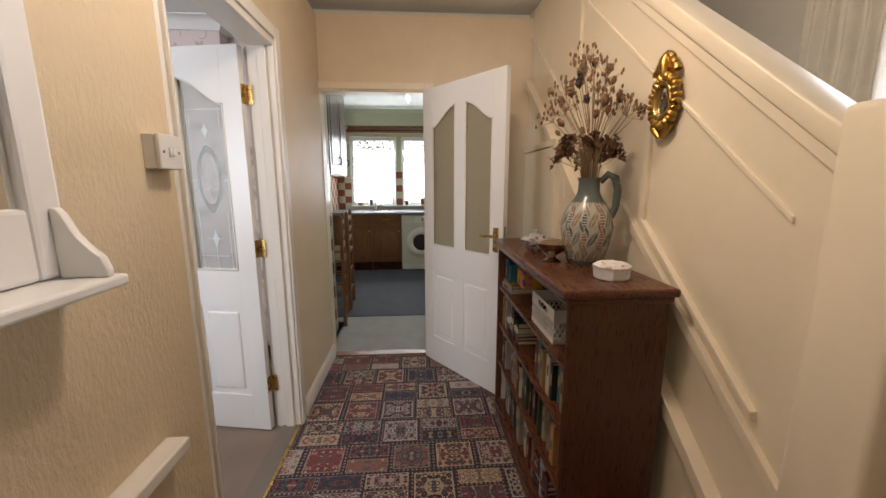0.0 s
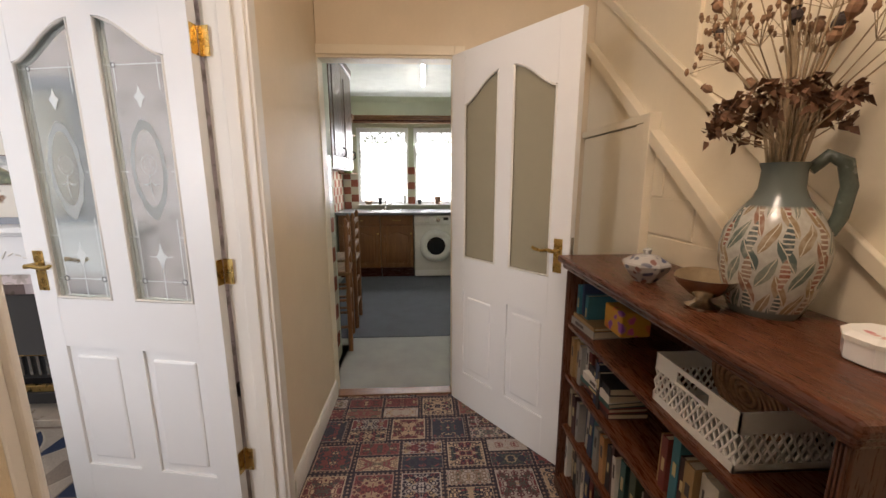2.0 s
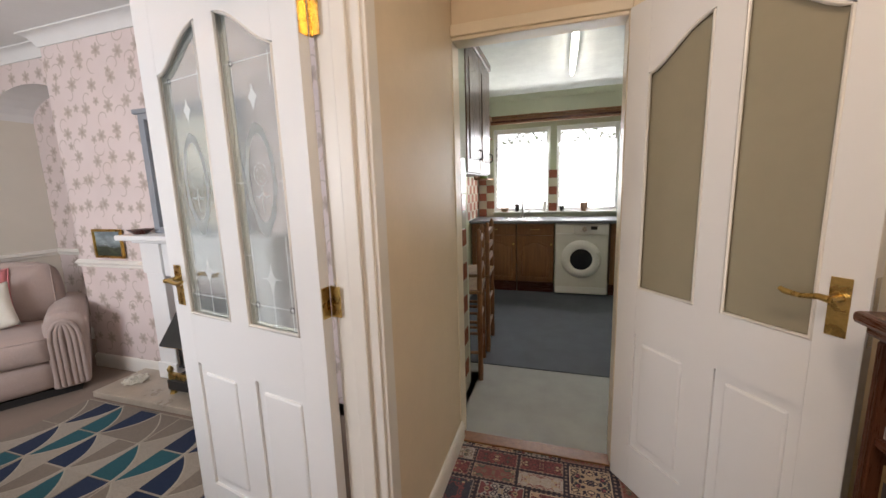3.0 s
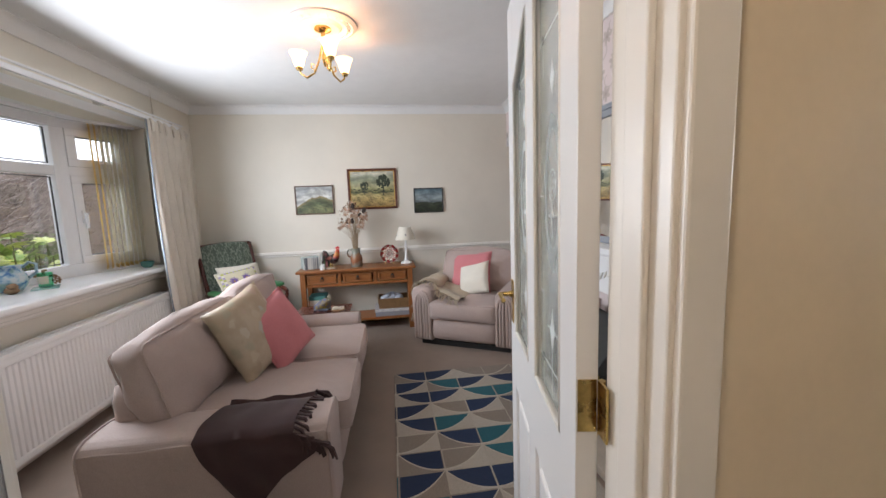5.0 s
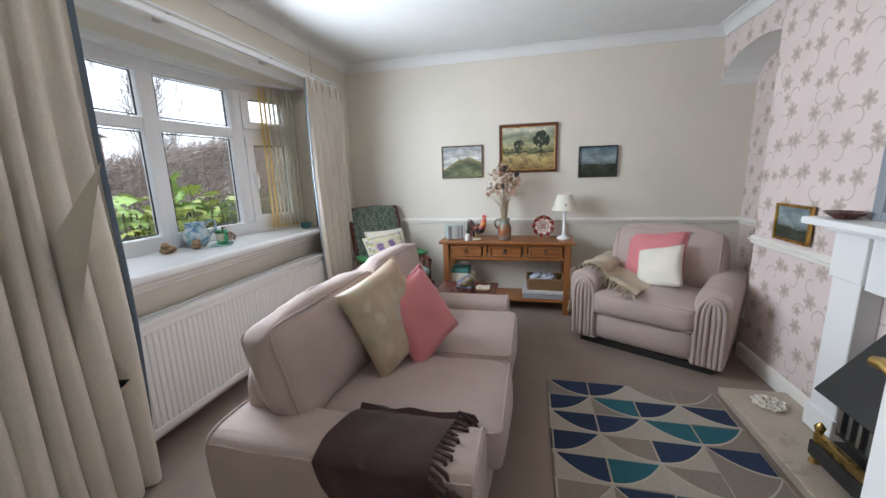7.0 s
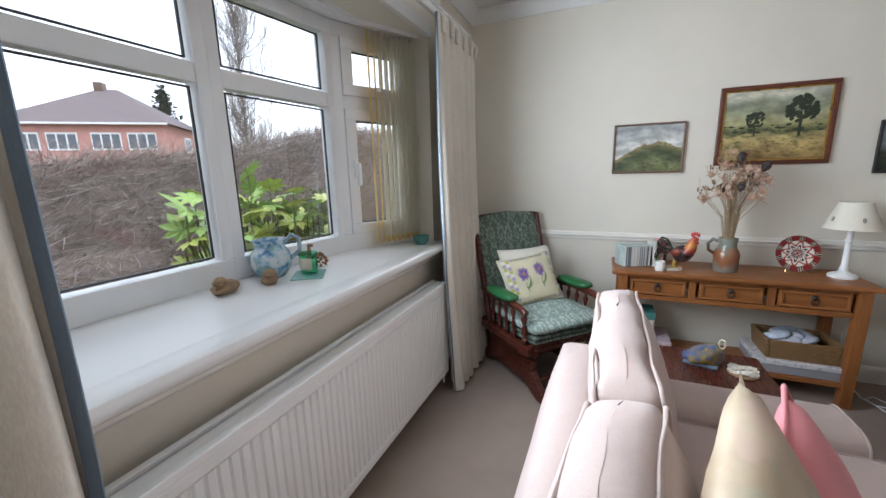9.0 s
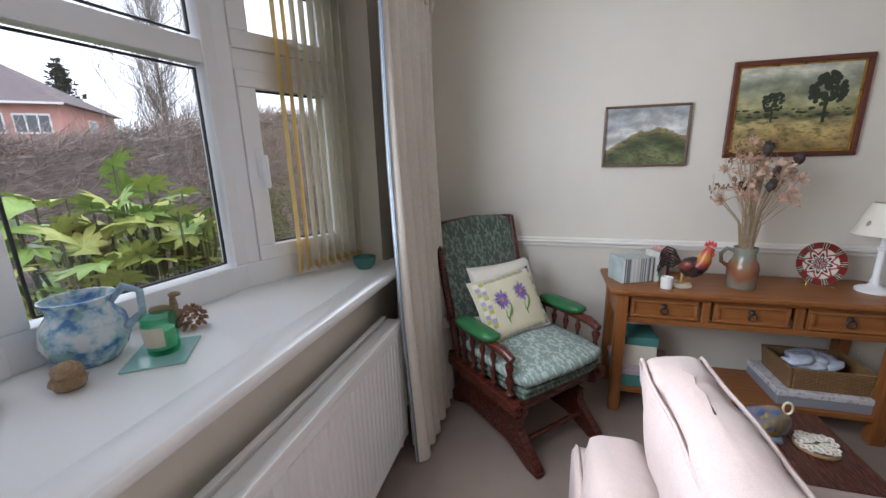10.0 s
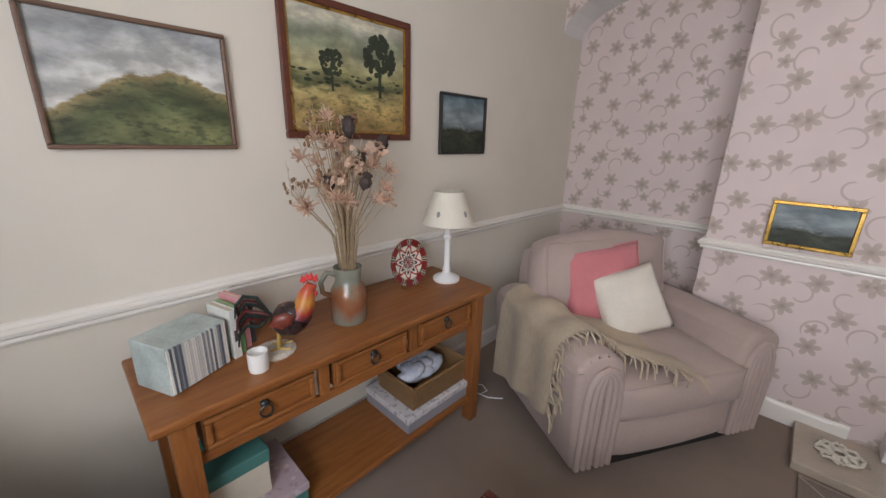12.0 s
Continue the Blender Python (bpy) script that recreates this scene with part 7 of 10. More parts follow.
curtain("curtain", -3.625, -4.26, 0.725, 2.135, 6, 0.042, "full-length cream curtain drawn back from the window", 4, 0.04, -1, 0.06)
curtain("curtain", -1.22, -1.98, 0.78, 2.16, 8, 0.045, "full-length cream curtain hanging beside the radiator", 8, 0.10, 1, 0.05)
rl = thing("curtain_rail", "white curtain rail fixed above the bow window", "curtain rail", pose(0, 0, 0))
bm = bmesh.new()
box(bm, -4.22, -1.05, 0.672, 0.70, 2.15, 2.185, 0.006)
part("track", bm, M["upvc"], rl)
bm = bmesh.new()
tube(bm, [(-4.24, 0.70, 2.20), (-1.03, 0.70, 2.20)], 0.009, 8)
part("rod", bm, M["upvc"], rl)
for x in (-4.1, -3.3, -2.5, -1.7, -1.1):
    block("bracket", (x - 0.01, x + 0.01, WIN, 0.68, 2.16, 2.20), M["steel"], rl)

M["blind"] = fabric("pale_blind_fabric", (0.80, 0.79, 0.73), 300)
M["blind_yellow"] = fabric("yellow_blind_fabric", (0.80, 0.62, 0.24), 300)
for m_ in (M["blind"], M["blind_yellow"]):
    nt = m_.node_tree
    tr = nt.nodes.new("ShaderNodeBsdfTranslucent")
    bs = nt.nodes["Principled BSDF"]
    tr.inputs[0].default_value = (0.92, 0.90, 0.80, 1) if m_ is M["blind"] else (0.92, 0.78, 0.45, 1)
    mx = nt.nodes.new("ShaderNodeMixShader")
    mx.inputs[0].default_value = 0.72
    nt.links.new(bs.outputs[0], mx.inputs[1])
    nt.links.new(tr.outputs[0], mx.inputs[2])
    see = nt.nodes.new("ShaderNodeBsdfTransparent")
    mx2 = nt.nodes.new("ShaderNodeMixShader")
    mx2.inputs[0].default_value = 0.12
    nt.links.new(mx.outputs[0], mx2.inputs[1])
    nt.links.new(see.outputs[0], mx2.inputs[2])
    nt.links.new(mx2.outputs[0], nt.nodes["Material Output"].inputs[0])
vb = thing("vertical_blind", "vertical fabric blind stacked at the end of the window", "blind", pose(0, 0, 0))
for k in range(9):
    u = k / 8
    x, y = -3.52 - 0.27 * u, 0.375 + 0.12 * u
    bm = bmesh.new()
    d = Vector((0.028, 0.030)) if k > 1 else Vector((0.036, 0.018))
    prism(bm, [(x - d.x, y - d.y), (x + d.x, y + d.y), (x + d.x + 0.0012, y + d.y - 0.0008), (x - d.x + 0.0012, y - d.y - 0.0008)], "z", 0.945, 2.075)
    sl = part("slat", bm, M["blind_yellow"] if k < 2 else M["blind"], vb)
    bm = bmesh.new()
    prism(bm, [(x - d.x, y - d.y), (x + d.x, y + d.y), (x + d.x + 0.004, y + d.y - 0.003), (x - d.x + 0.004, y - d.y - 0.003)], "z", 0.935, 0.965)
    part("weight", bm, M["blind_yellow"], sl)
bm = bmesh.new()
pts = []
for k in range(33):
    u = k / 32
    pts.append((-3.52 - 0.27 * u, 0.382 + 0.13 * u, 0.94 - 0.012 * abs(math.sin(u * math.pi * 8))))
tube(bm, pts, 0.0018, 5)
part("bead_chain", bm, M["upvc"], vb)

# ---------------------------------------------------------------- window board ornaments
Z0 = 0.9065


def spongeware(name):
    m, nt, b = principled(name, (0.6, 0.65, 0.68), 0.2)
    v = coords(nt)
    a = noise_out(nt, v, 26, 3)
    c = noise_out(nt, v, 17, 4)
    col = ramp(nt, a, [(0.42, (0.62, 0.68, 0.70)), (0.52, (0.36, 0.54, 0.64)), (0.62, (0.10, 0.22, 0.45))])
    col = mix(nt, ramp(nt, c, [(0.56, (0, 0, 0)), (0.62, (0.8, 0.8, 0.8))]), col, (0.22, 0.38, 0.36))
    nt.links.new(col, b.inputs["Base Color"])
    return m


jug("spongeware_jug", pose(-2.84, 0.27, Z0, 0, 0, -60) @ Matrix.Scale(1.08, 4), "blue spongeware jug standing on the window board", [(0.045, 0), (0.05, 0.004), (0.068, 0.03), (0.078, 0.06), (0.072, 0.095), (0.056, 0.118), (0.055, 0.13), (0.064, 0.15), (0.060, 0.15), (0.05, 0.13), (0.0, 0.12)], spongeware("blue_spongeware"), ([(-0.058, 0, 0.135), (-0.085, 0, 0.165), (-0.115, 0, 0.15), (-0.112, 0, 0.10), (-0.076, 0, 0.07)], [0.008, 0.0085, 0.008, 0.008, 0.009]), handle_mat=plain("blue_slip", (0.30, 0.42, 0.52), 0.25, vary=0.3, scale=40))
M["driftwood"] = wood("driftwood", (0.16, 0.09, 0.045), (0.42, 0.30, 0.18), 0.8, axis=0, scale=9)


def carving(m, label, blobs):
    c = thing("carved_wood_ornament", label, "ornament", m)
    bm = bmesh.new()
    for x, y, z, rx, ry, rz in blobs:
        t = bmesh.new()
        bmesh.ops.create_icosphere(t, subdivisions=3, radius=1)
        for v in t.verts:
            n_ = noise.noise(v.co * 2.2 + Vector((x * 40, y * 40, z * 40)))
            v.co = Vector((x + v.co.x * rx * (1 + 0.25 * n_), y + v.co.y * ry * (1 + 0.25 * n_), max(0.0, z + v.co.z * rz * (1 + 0.2 * n_))))
        join(bm, t)
    part("carving", bm, M["driftwood"], c, smooth=60)
    return c


carving(pose(-2.60, 0.29, Z0, 0, 0, 20), "rough driftwood carving of a resting bird", [(0, 0, 0.022, 0.062, 0.036, 0.026), (0.03, 0.004, 0.05, 0.026, 0.022, 0.02), (-0.05, 0, 0.012, 0.03, 0.02, 0.012)])
carving(pose(-2.74, 0.36, Z0, 0, 0, 70), "small rounded driftwood carving on the window board", [(0, 0, 0.02, 0.038, 0.03, 0.021), (0.012, 0, 0.045, 0.025, 0.024, 0.02)])
carving(pose(-3.03, 0.305, Z0, 0, 0, 140), "dried seed pod and twig ornament", [(0, 0, 0.03, 0.018, 0.018, 0.032), (0, 0.002, 0.07, 0.010, 0.011, 0.03), (0.006, 0, 0.10, 0.016, 0.007, 0.008), (-0.03, -0.02, 0.07, 0.026, 0.009, 0.012)])
pcn = thing("pine_cone", "small brown pine cone on the window board", "pine cone", pose(-3.04, 0.352, Z0) @ Matrix.Scale(1.3, 4))
for k in range(40):
    bm = bmesh.new() if k == 0 else bm
    a, z = k * 2.4, 0.004 + 0.045 * k / 40
    r = 0.024 * math.sin(math.pi * (0.25 + 0.7 * k / 40))
    lathe(bm, [(0.001, 0), (0.008, 0.004), (0.001, 0.008)], pose(r * math.cos(a), r * math.sin(a), z, 0, 50, math.degrees(a)) @ Matrix.Diagonal((1, 0.8, 1, 1)), 5)
part("scale", bm, FLOWER["pod"], pcn)["kind"] = "stuff"
gm = thing("glass_coaster", "square turquoise glass coaster below a candle", "coaster", pose(-2.90, 0.415, Z0, 0, 0, 35))
M["teal_glass"] = plain("turquoise_glass", (0.30, 0.52, 0.50), 0.06, bumps=0)
M["green_glass"] = glass("pale_green_glass", (0.55, 0.90, 0.74))
block("plate", (-0.075, 0.075, -0.065, 0.065, 0, 0.006), M["teal_glass"], gm, 0.002)
cd = thing("candle_glass", "pale green glass holding a white candle", "candle", pose(-2.905, 0.415, Z0 + 0.006))
bm = bmesh.new()
lathe(bm, [(0.030, 0), (0.034, 0.006), (0.038, 0.095), (0.035, 0.095), (0.031, 0.012), (0, 0.012)], None, 24)
part("tumbler", bm, M["green_glass"], cd, smooth=40)
bm = bmesh.new()
lathe(bm, [(0.028, 0.013), (0.029, 0.06), (0, 0.062)], None, 20)
part("wax", bm, M["cream_cloth"], cd)
bm = bmesh.new()
lathe(bm, [(0.0365, 0.025), (0.0392, 0.075), (0.0388, 0.075), (0.0361, 0.025)], None, 24)
bmesh.ops.delete(bm, geom=[v for v in bm.verts if v.co.x < 0.012], context="VERTS")
part("paper_label", bm, M["cream_card"], cd, "plain cream paper label")
pot = thing("plant_pot", "small green glazed pot in the window corner", "plant pot", pose(-3.70, 0.56, Z0))
bm = bmesh.new()
lathe(bm, [(0.03, 0), (0.045, 0.02), (0.05, 0.05), (0.046, 0.05), (0.04, 0.02), (0, 0.02)])
part("pot", bm, M["teal_card"], pot, smooth=40)

# ---------------------------------------------------------------- fireplace
fp = thing("fireplace_surround", "white painted fireplace surround with moulded mantel shelf", "fireplace", pose(-2.25, BREAST, 0))
for s in (-1, 1):
    block("pilaster", (s * 0.46 - 0.08, s * 0.46 + 0.08, -0.09, 0.0, 0.05, 0.82), M["white"], fp, 0.006)
    block("plinth_block", (s * 0.46 - 0.09, s * 0.46 + 0.09, -0.105, 0.0, 0.05, 0.17), M["white"], fp, 0.006)
    block("capital", (s * 0.46 - 0.09, s * 0.46 + 0.09, -0.10, 0.0, 0.82, 1.03), M["white"], fp, 0.006)
block("frieze", (-0.37, 0.37, -0.085, 0.0, 0.80, 1.03), M["white"], fp, 0.006)
block("bed_mould", (-0.58, 0.58, -0.13, 0.0, 1.03, 1.055), M["white"], fp, 0.01)
block("mantel_shelf", (-0.64, 0.64, -0.19, 0.0, 1.055, 1.09), M["white"], fp, 0.008)
bm = bmesh.new()
for k in range(9):
    u = -0.16 + 0.04 * k
    tube(bm, [(u, -0.088, 0.90 + 0.02 * math.sin(k)), (u + 0.03, -0.092, 0.92 + 0.02 * math.cos(k))], [0.006, 0.003], 5)
part("frieze_moulding", bm, M["offwhite"], fp, smooth=60)
slab("hearth", (-3.08, -1.42, 3.62, BREAST, 0, 0.045), plain("beige_marble", (0.42, 0.36, 0.29), 0.3, vary=0.2, scale=7), "polished beige stone hearth slab", "hearth", 0.006)
fire = thing("gas_fire", "black and brass gas fire with sloping canopy", "gas fire", pose(-2.25, BREAST - 0.02, 0.045))
bm = bmesh.new()
prism(bm, [(-0.25, 0.34), (-0.03, 0.62), (0.0, 0.62), (0.0, 0.34)], "x", -0.27, 0.27, 0.006)
part("canopy", bm, M["black"], fire)
block("burner_box", (-0.23, 0.23, -0.17, 0.0, 0.16, 0.34), M["black"], fire)
for k in range(9):
    block("fire_bar", (-0.20 + k * 0.047, -0.185 + k * 0.047, -0.19, -0.17, 0.19, 0.32), M["steel"], fire)
block("brass_rail", (-0.27, 0.27, -0.22, -0.20, 0.32, 0.345), M["brass"], fire, 0.004)
block("brass_rail", (-0.27, 0.27, -0.22, -0.19, 0.10, 0.14), M["brass"], fire, 0.006)
block("fender_base", (-0.27, 0.27, -0.23, 0.0, 0.03, 0.10), M["black"], fire, 0.006)
for s in (-1, 1):
    bm = bmesh.new()
    lathe(bm, [(0.022, 0), (0.014, 0.02), (0.018, 0.05), (0.012, 0.14), (0.02, 0.17), (0.006, 0.19)], pose(s * 0.25, -0.21, 0))
    part("brass_post", bm, M["brass"], fire, smooth=50)
dw = thing("lace_mat", "crumpled cream lace mat lying on the hearth", "mat", pose(-2.93, 3.80, 0.045))
bm = bmesh.new()
for k in range(16):
    a = k * 0.8
    tube(bm, [(0.05 * math.cos(a) + 0.03 * math.cos(a + j), 0.05 * math.sin(a) + 0.025 * math.sin(a + j), 0.012 + 0.008 * math.sin(j * 2 + k)) for j in range(7)], 0.005, 5)
part("lace", bm, M["cream_cloth"], dw, smooth=60)
mr = thing("overmantel_mirror", "grey-framed mirror standing on the mantelpiece", "mirror", pose(-2.30, BREAST - 0.03, 1.09))
M["mirror"] = principled("mirror_silver", (0.9, 0.9, 0.9), 0.02, 1.0)[0]
M["grey_frame"] = plain("grey_paint", (0.26, 0.28, 0.31), 0.4)
block("mirror_plate", (-0.36, 0.36, 0.0, 0.012, 0.04, 0.74), M["mirror"], mr, 0)
for b_ in ((-0.41, -0.36, -0.015, 0.02, 0, 0.78), (0.36, 0.41, -0.015, 0.02, 0, 0.78), (-0.36, 0.36, -0.015, 0.02, 0, 0.04), (-0.36, 0.36, -0.015, 0.02, 0.74, 0.78), (-0.45, 0.45, -0.02, 0.02, 0.78, 0.81)):
    block("frame_bar", b_, M["grey_frame"], mr, 0.004)
bw = thing("wooden_bowl", "dark turned wooden bowl on the mantelpiece", "bowl", pose(-2.76, BREAST - 0.10, 1.09))
bm = bmesh.new()
lathe(bm, [(0.035, 0), (0.04, 0.004), (0.075, 0.03), (0.078, 0.032), (0.072, 0.03), (0.035, 0.008), (0, 0.008)])
part("bowl", bm, M["mahogany"], bw, smooth=50)
pic = thing("small_framed_picture", "small landscape picture in a gilt frame on the rail", "picture", pose(-3.235, BREAST - 0.014, 1.005, 0, 0, -90))
block("print", (0.0, 0.006, -0.135, 0.135, -0.09, 0.09), PAINT["dark"], pic, 0)
for b_ in ((0, 0.016, -0.152, 0.152, -0.107, -0.09), (0, 0.016, -0.152, 0.152, 0.09, 0.107), (0, 0.016, -0.152, -0.135, -0.09, 0.09), (0, 0.016, 0.135, 0.152, -0.09, 0.09)):
    block("frame_bar", b_, M["gold"], pic, 0.003)

# ---------------------------------------------------------------- ceiling light
ch = thing("chandelier", "brass three-arm ceiling light with frosted glass shades", "ceiling light", pose(-2.70, 2.31, 0))
bm = bmesh.new()
lathe(bm, [(0.21, CEIL), (0.21, CEIL - 0.010), (0.185, CEIL - 0.022), (0.17, CEIL - 0.014), (0.15, CEIL - 0.024), (0.12, CEIL - 0.014), (0.10, CEIL - 0.03), (0.05, CEIL - 0.022), (0, CEIL - 0.022)], None, 40)
for k in range(20):
    a = 2 * math.pi * k / 20
    lathe(bm, [(0.0, 0.012), (0.014, 0.0), (0.0, -0.008)], pose(0.162 * math.cos(a), 0.162 * math.sin(a), CEIL - 0.018), 7)
rose = finish("ceiling_rose", bm, M["ceiling"], 40)
rose.matrix_world = pose(-2.70, 2.31, 0)
tagged(rose, "round white plaster ceiling rose", "ceiling rose")
bm = bmesh.new()
lathe(bm, [(0.05, CEIL - 0.022), (0.05, CEIL - 0.035), (0.015, CEIL - 0.05), (0.008, CEIL - 0.09), (0.008, CEIL - 0.17), (0.018, CEIL - 0.19), (0.012, CEIL - 0.22), (0.004, CEIL - 0.25)])
part("stem", bm, M["brass"], ch, smooth=50)
M["shade_glow"] = glow("lit_frosted_glass", (1.0, 0.60, 0.28), 3.2)
for k in range(3):
    a = radians(20 + 120 * k)
    c, s_ = math.cos(a), math.sin(a)
    bm = bmesh.new()
    tube(bm, [(r * c, r * s_, CEIL + z) for r, z in ((0.01, -0.12), (0.035, -0.21), (0.07, -0.285), (0.12, -0.31), (0.155, -0.285), (0.165, -0.255))], 0.006, 8)
    tube(bm, [(r * c, r * s_, CEIL + z) for r, z in ((0.06, -0.27), (0.09, -0.25), (0.085, -0.225), (0.065, -0.235))], 0.004, 6)
    lathe(bm, [(0.018, -0.262), (0.022, -0.25), (0.02, -0.235)], pose(0.165 * c, 0.165 * s_, CEIL), 12)
    arm = part("arm", bm, M["brass"], ch, smooth=60)
    bm = bmesh.new()
    lathe(bm, [(0.022, -0.245), (0.034, -0.215), (0.040, -0.185), (0.056, -0.155), (0.053, -0.155), (0.037, -0.185), (0.031, -0.213), (0.0, -0.235)], pose(0.165 * c, 0.165 * s_, CEIL), 20)
    part("glass_shade", bm, M["shade_glow"], arm, "lit frosted glass shade", 50)
    lamp("chandelier_bulb", "POINT", pose(-2.70 + 0.165 * c, 2.31 + 0.165 * s_, CEIL - 0.14), 0.75, (1, 0.58, 0.27), size=0.03)

# ---------------------------------------------------------------- hall carpet


def persian(name):
    """Carpet of many small framed panels, each with its own ground and a mirrored motif."""
    m, nt, b = principled(name, (0.06, 0.04, 0.045), 0.95)
    sep = nt.nodes.new("ShaderNodeSeparateXYZ")
    nt.links.new(coords(nt), sep.inputs[0])
    cw, ch = 0.215, 0.20

    def cell(val, size, shift):
        q = math_node(nt, "DIVIDE", math_node(nt, "ADD", val, 20 * size + shift if not hasattr(shift, "is_output") else shift), size)
        i = math_node(nt, "FLOOR", q)
        return i, math_node(nt, "SUBTRACT", q, i)
    iv, v = cell(sep.outputs[1], ch, 0.0)
    # rows slide against one another by a chance amount
    wr = nt.nodes.new("ShaderNodeTexWhiteNoise")
    wr.noise_dimensions = "1D"
    nt.links.new(iv, wr.inputs["W"])
    slide = math_node(nt, "ADD", math_node(nt, "MULTIPLY", wr.outputs["Value"], cw), 20 * cw)
    iu, u = cell(sep.outputs[0], cw, slide)
    wn_ = nt.nodes.new("ShaderNodeTexWhiteNoise")
    cmb = nt.nodes.new("ShaderNodeCombineXYZ")
    nt.links.new(iu, cmb.inputs[0]), nt.links.new(iv, cmb.inputs[1])
    nt.links.new(cmb.outputs[0], wn_.inputs["Vector"])
    rc_ = nt.nodes.new("ShaderNodeSeparateColor")
    nt.links.new(wn_.outputs["Color"], rc_.inputs[0])
    # about half the cells are split once more, across or along
    split = math_node(nt, "GREATER_THAN", rc_.outputs[2], 0.45)
    v2q = math_node(nt, "MULTIPLY", v, 2.0)
    iv2 = math_node(nt, "MULTIPLY", math_node(nt, "FLOOR", v2q), split)
    v = mix_val(nt, split, v, math_node(nt, "FRACT", v2q))
    wn2 = nt.nodes.new("ShaderNodeTexWhiteNoise")
    cm2 = nt.nodes.new("ShaderNodeCombineXYZ")
    nt.links.new(iu, cm2.inputs[0]), nt.links.new(iv, cm2.inputs[1]), nt.links.new(iv2, cm2.inputs[2])
    nt.links.new(cm2.outputs[0], wn2.inputs["Vector"])
    r2 = nt.nodes.new("ShaderNodeSeparateColor")
    nt.links.new(wn2.outputs["Color"], r2.inputs[0])
    du = math_node(nt, "ABSOLUTE", math_node(nt, "SUBTRACT", u, 0.5))
    dv = math_node(nt, "ABSOLUTE", math_node(nt, "SUBTRACT", v, 0.5))
    aspect = mix_val(nt, split, du, math_node(nt, "ADD", math_node(nt, "MULTIPLY", math_node(nt, "SUBTRACT", du, 0.5), 2.0), 0.5))
    edge = math_node(nt, "MAXIMUM", aspect, dv)
    ground = ramp(nt, r2.outputs[0], [(0.0, (0.022, 0.020, 0.032)), (0.32, (0.085, 0.030, 0.034)), (0.54, (0.035, 0.038, 0.048)), (0.72, (0.15, 0.115, 0.08)), (0.86, (0.30, 0.27, 0.22)), (0.93, (0.065, 0.024, 0.030))], constant=True)
    fig = ramp(nt, r2.outputs[1], [(0.0, (0.36, 0.28, 0.18)), (0.3, (0.17, 0.055, 0.05)), (0.55, (0.30, 0.28, 0.24)), (0.8, (0.03, 0.03, 0.045))], constant=True)
    # mirrored blots make each panel's motif
    mv = nt.nodes.new("ShaderNodeCombineXYZ")
    nt.links.new(math_node(nt, "ADD", du, math_node(nt, "MULTIPLY", r2.outputs[2], 30.0)), mv.inputs[0])
    nt.links.new(math_node(nt, "MULTIPLY", math_node(nt, "ADD", dv, 0.0), mix_val(nt, split, 1.0, 0.55)), mv.inputs[1])
    vo = node(nt, "TexVoronoi", Scale=9.5)
    nt.links.new(mv.outputs[0], vo.inputs["Vector"])
    motif = ramp(nt, vo.outputs["Distance"], [(0.30, (1, 1, 1)), (0.36, (0, 0, 0)), (0.52, (0, 0, 0)), (0.56, (0.8, 0.8, 0.8))])
    sc = nt.nodes.new("ShaderNodeSeparateColor")
    nt.links.new(vo.outputs["Color"], sc.inputs[0])
    fig2 = mix(nt, math_node(nt, "GREATER_THAN", sc.outputs[0], 0.6), fig, ramp(nt, sc.outputs[1], [(0.0, (0.16, 0.05, 0.05)), (0.4, (0.30, 0.24, 0.15)), (0.7, (0.06, 0.075, 0.06))], constant=True))
    col = mix(nt, motif, ground, fig2)
    beads = node(nt, "TexVoronoi", Scale=48.0, Randomness=0.2)
    nt.links.new(coords(nt), beads.inputs["Vector"])
    border = ramp(nt, beads.outputs["Distance"], [(0.22, (0.20, 0.15, 0.11)), (0.34, (0.026, 0.022, 0.030))])
    col = mix(nt, math_node(nt, "GREATER_THAN", edge, 0.415), col, border)
    line = math_node(nt, "LESS_THAN", math_node(nt, "ABSOLUTE", math_node(nt, "SUBTRACT", edge, 0.405)), 0.013)
    col = mix(nt, line, col, mix(nt, 0.5, fig, (0.30, 0.26, 0.20)))
    pile = noise_out(nt, coords(nt), 330, 2)
    col = mix(nt, 0.4, col, ramp(nt, pile, [(0.3, (0.15, 0.15, 0.15)), (0.7, (0.85, 0.85, 0.85))]), "OVERLAY")
    col = mix(nt, 1.0, col, (1.35, 1.28, 1.38), "MULTIPLY")
    nt.links.new(col, b.inputs["Base Color"])
    bump(nt, b, pile, 0.5, 0.003)
    return m


def mix_val(nt, fac, a, b):
    n = nt.nodes.new("ShaderNodeMix")
    n.data_type = "FLOAT"
    for i, v in zip((0, 2, 3), (fac, a, b)):
        if hasattr(v, "is_output"):
            nt.links.new(v, n.inputs[i])
        else:
            n.inputs[i].default_value = v
    return n.outputs[0]


M["persian"] = persian("dark_panelled_persian_carpet")
slab("floor_hall", (XH - 0.01, OUT, -0.6, YK - 0.02, -0.012, 0.004), M["persian"], "dark patterned hall carpet of small framed panels", "carpet")
for ob in bpy.data.objects:
    if ob.name.startswith("stair_step"):
        ob.data.materials[0] = M["persian"]

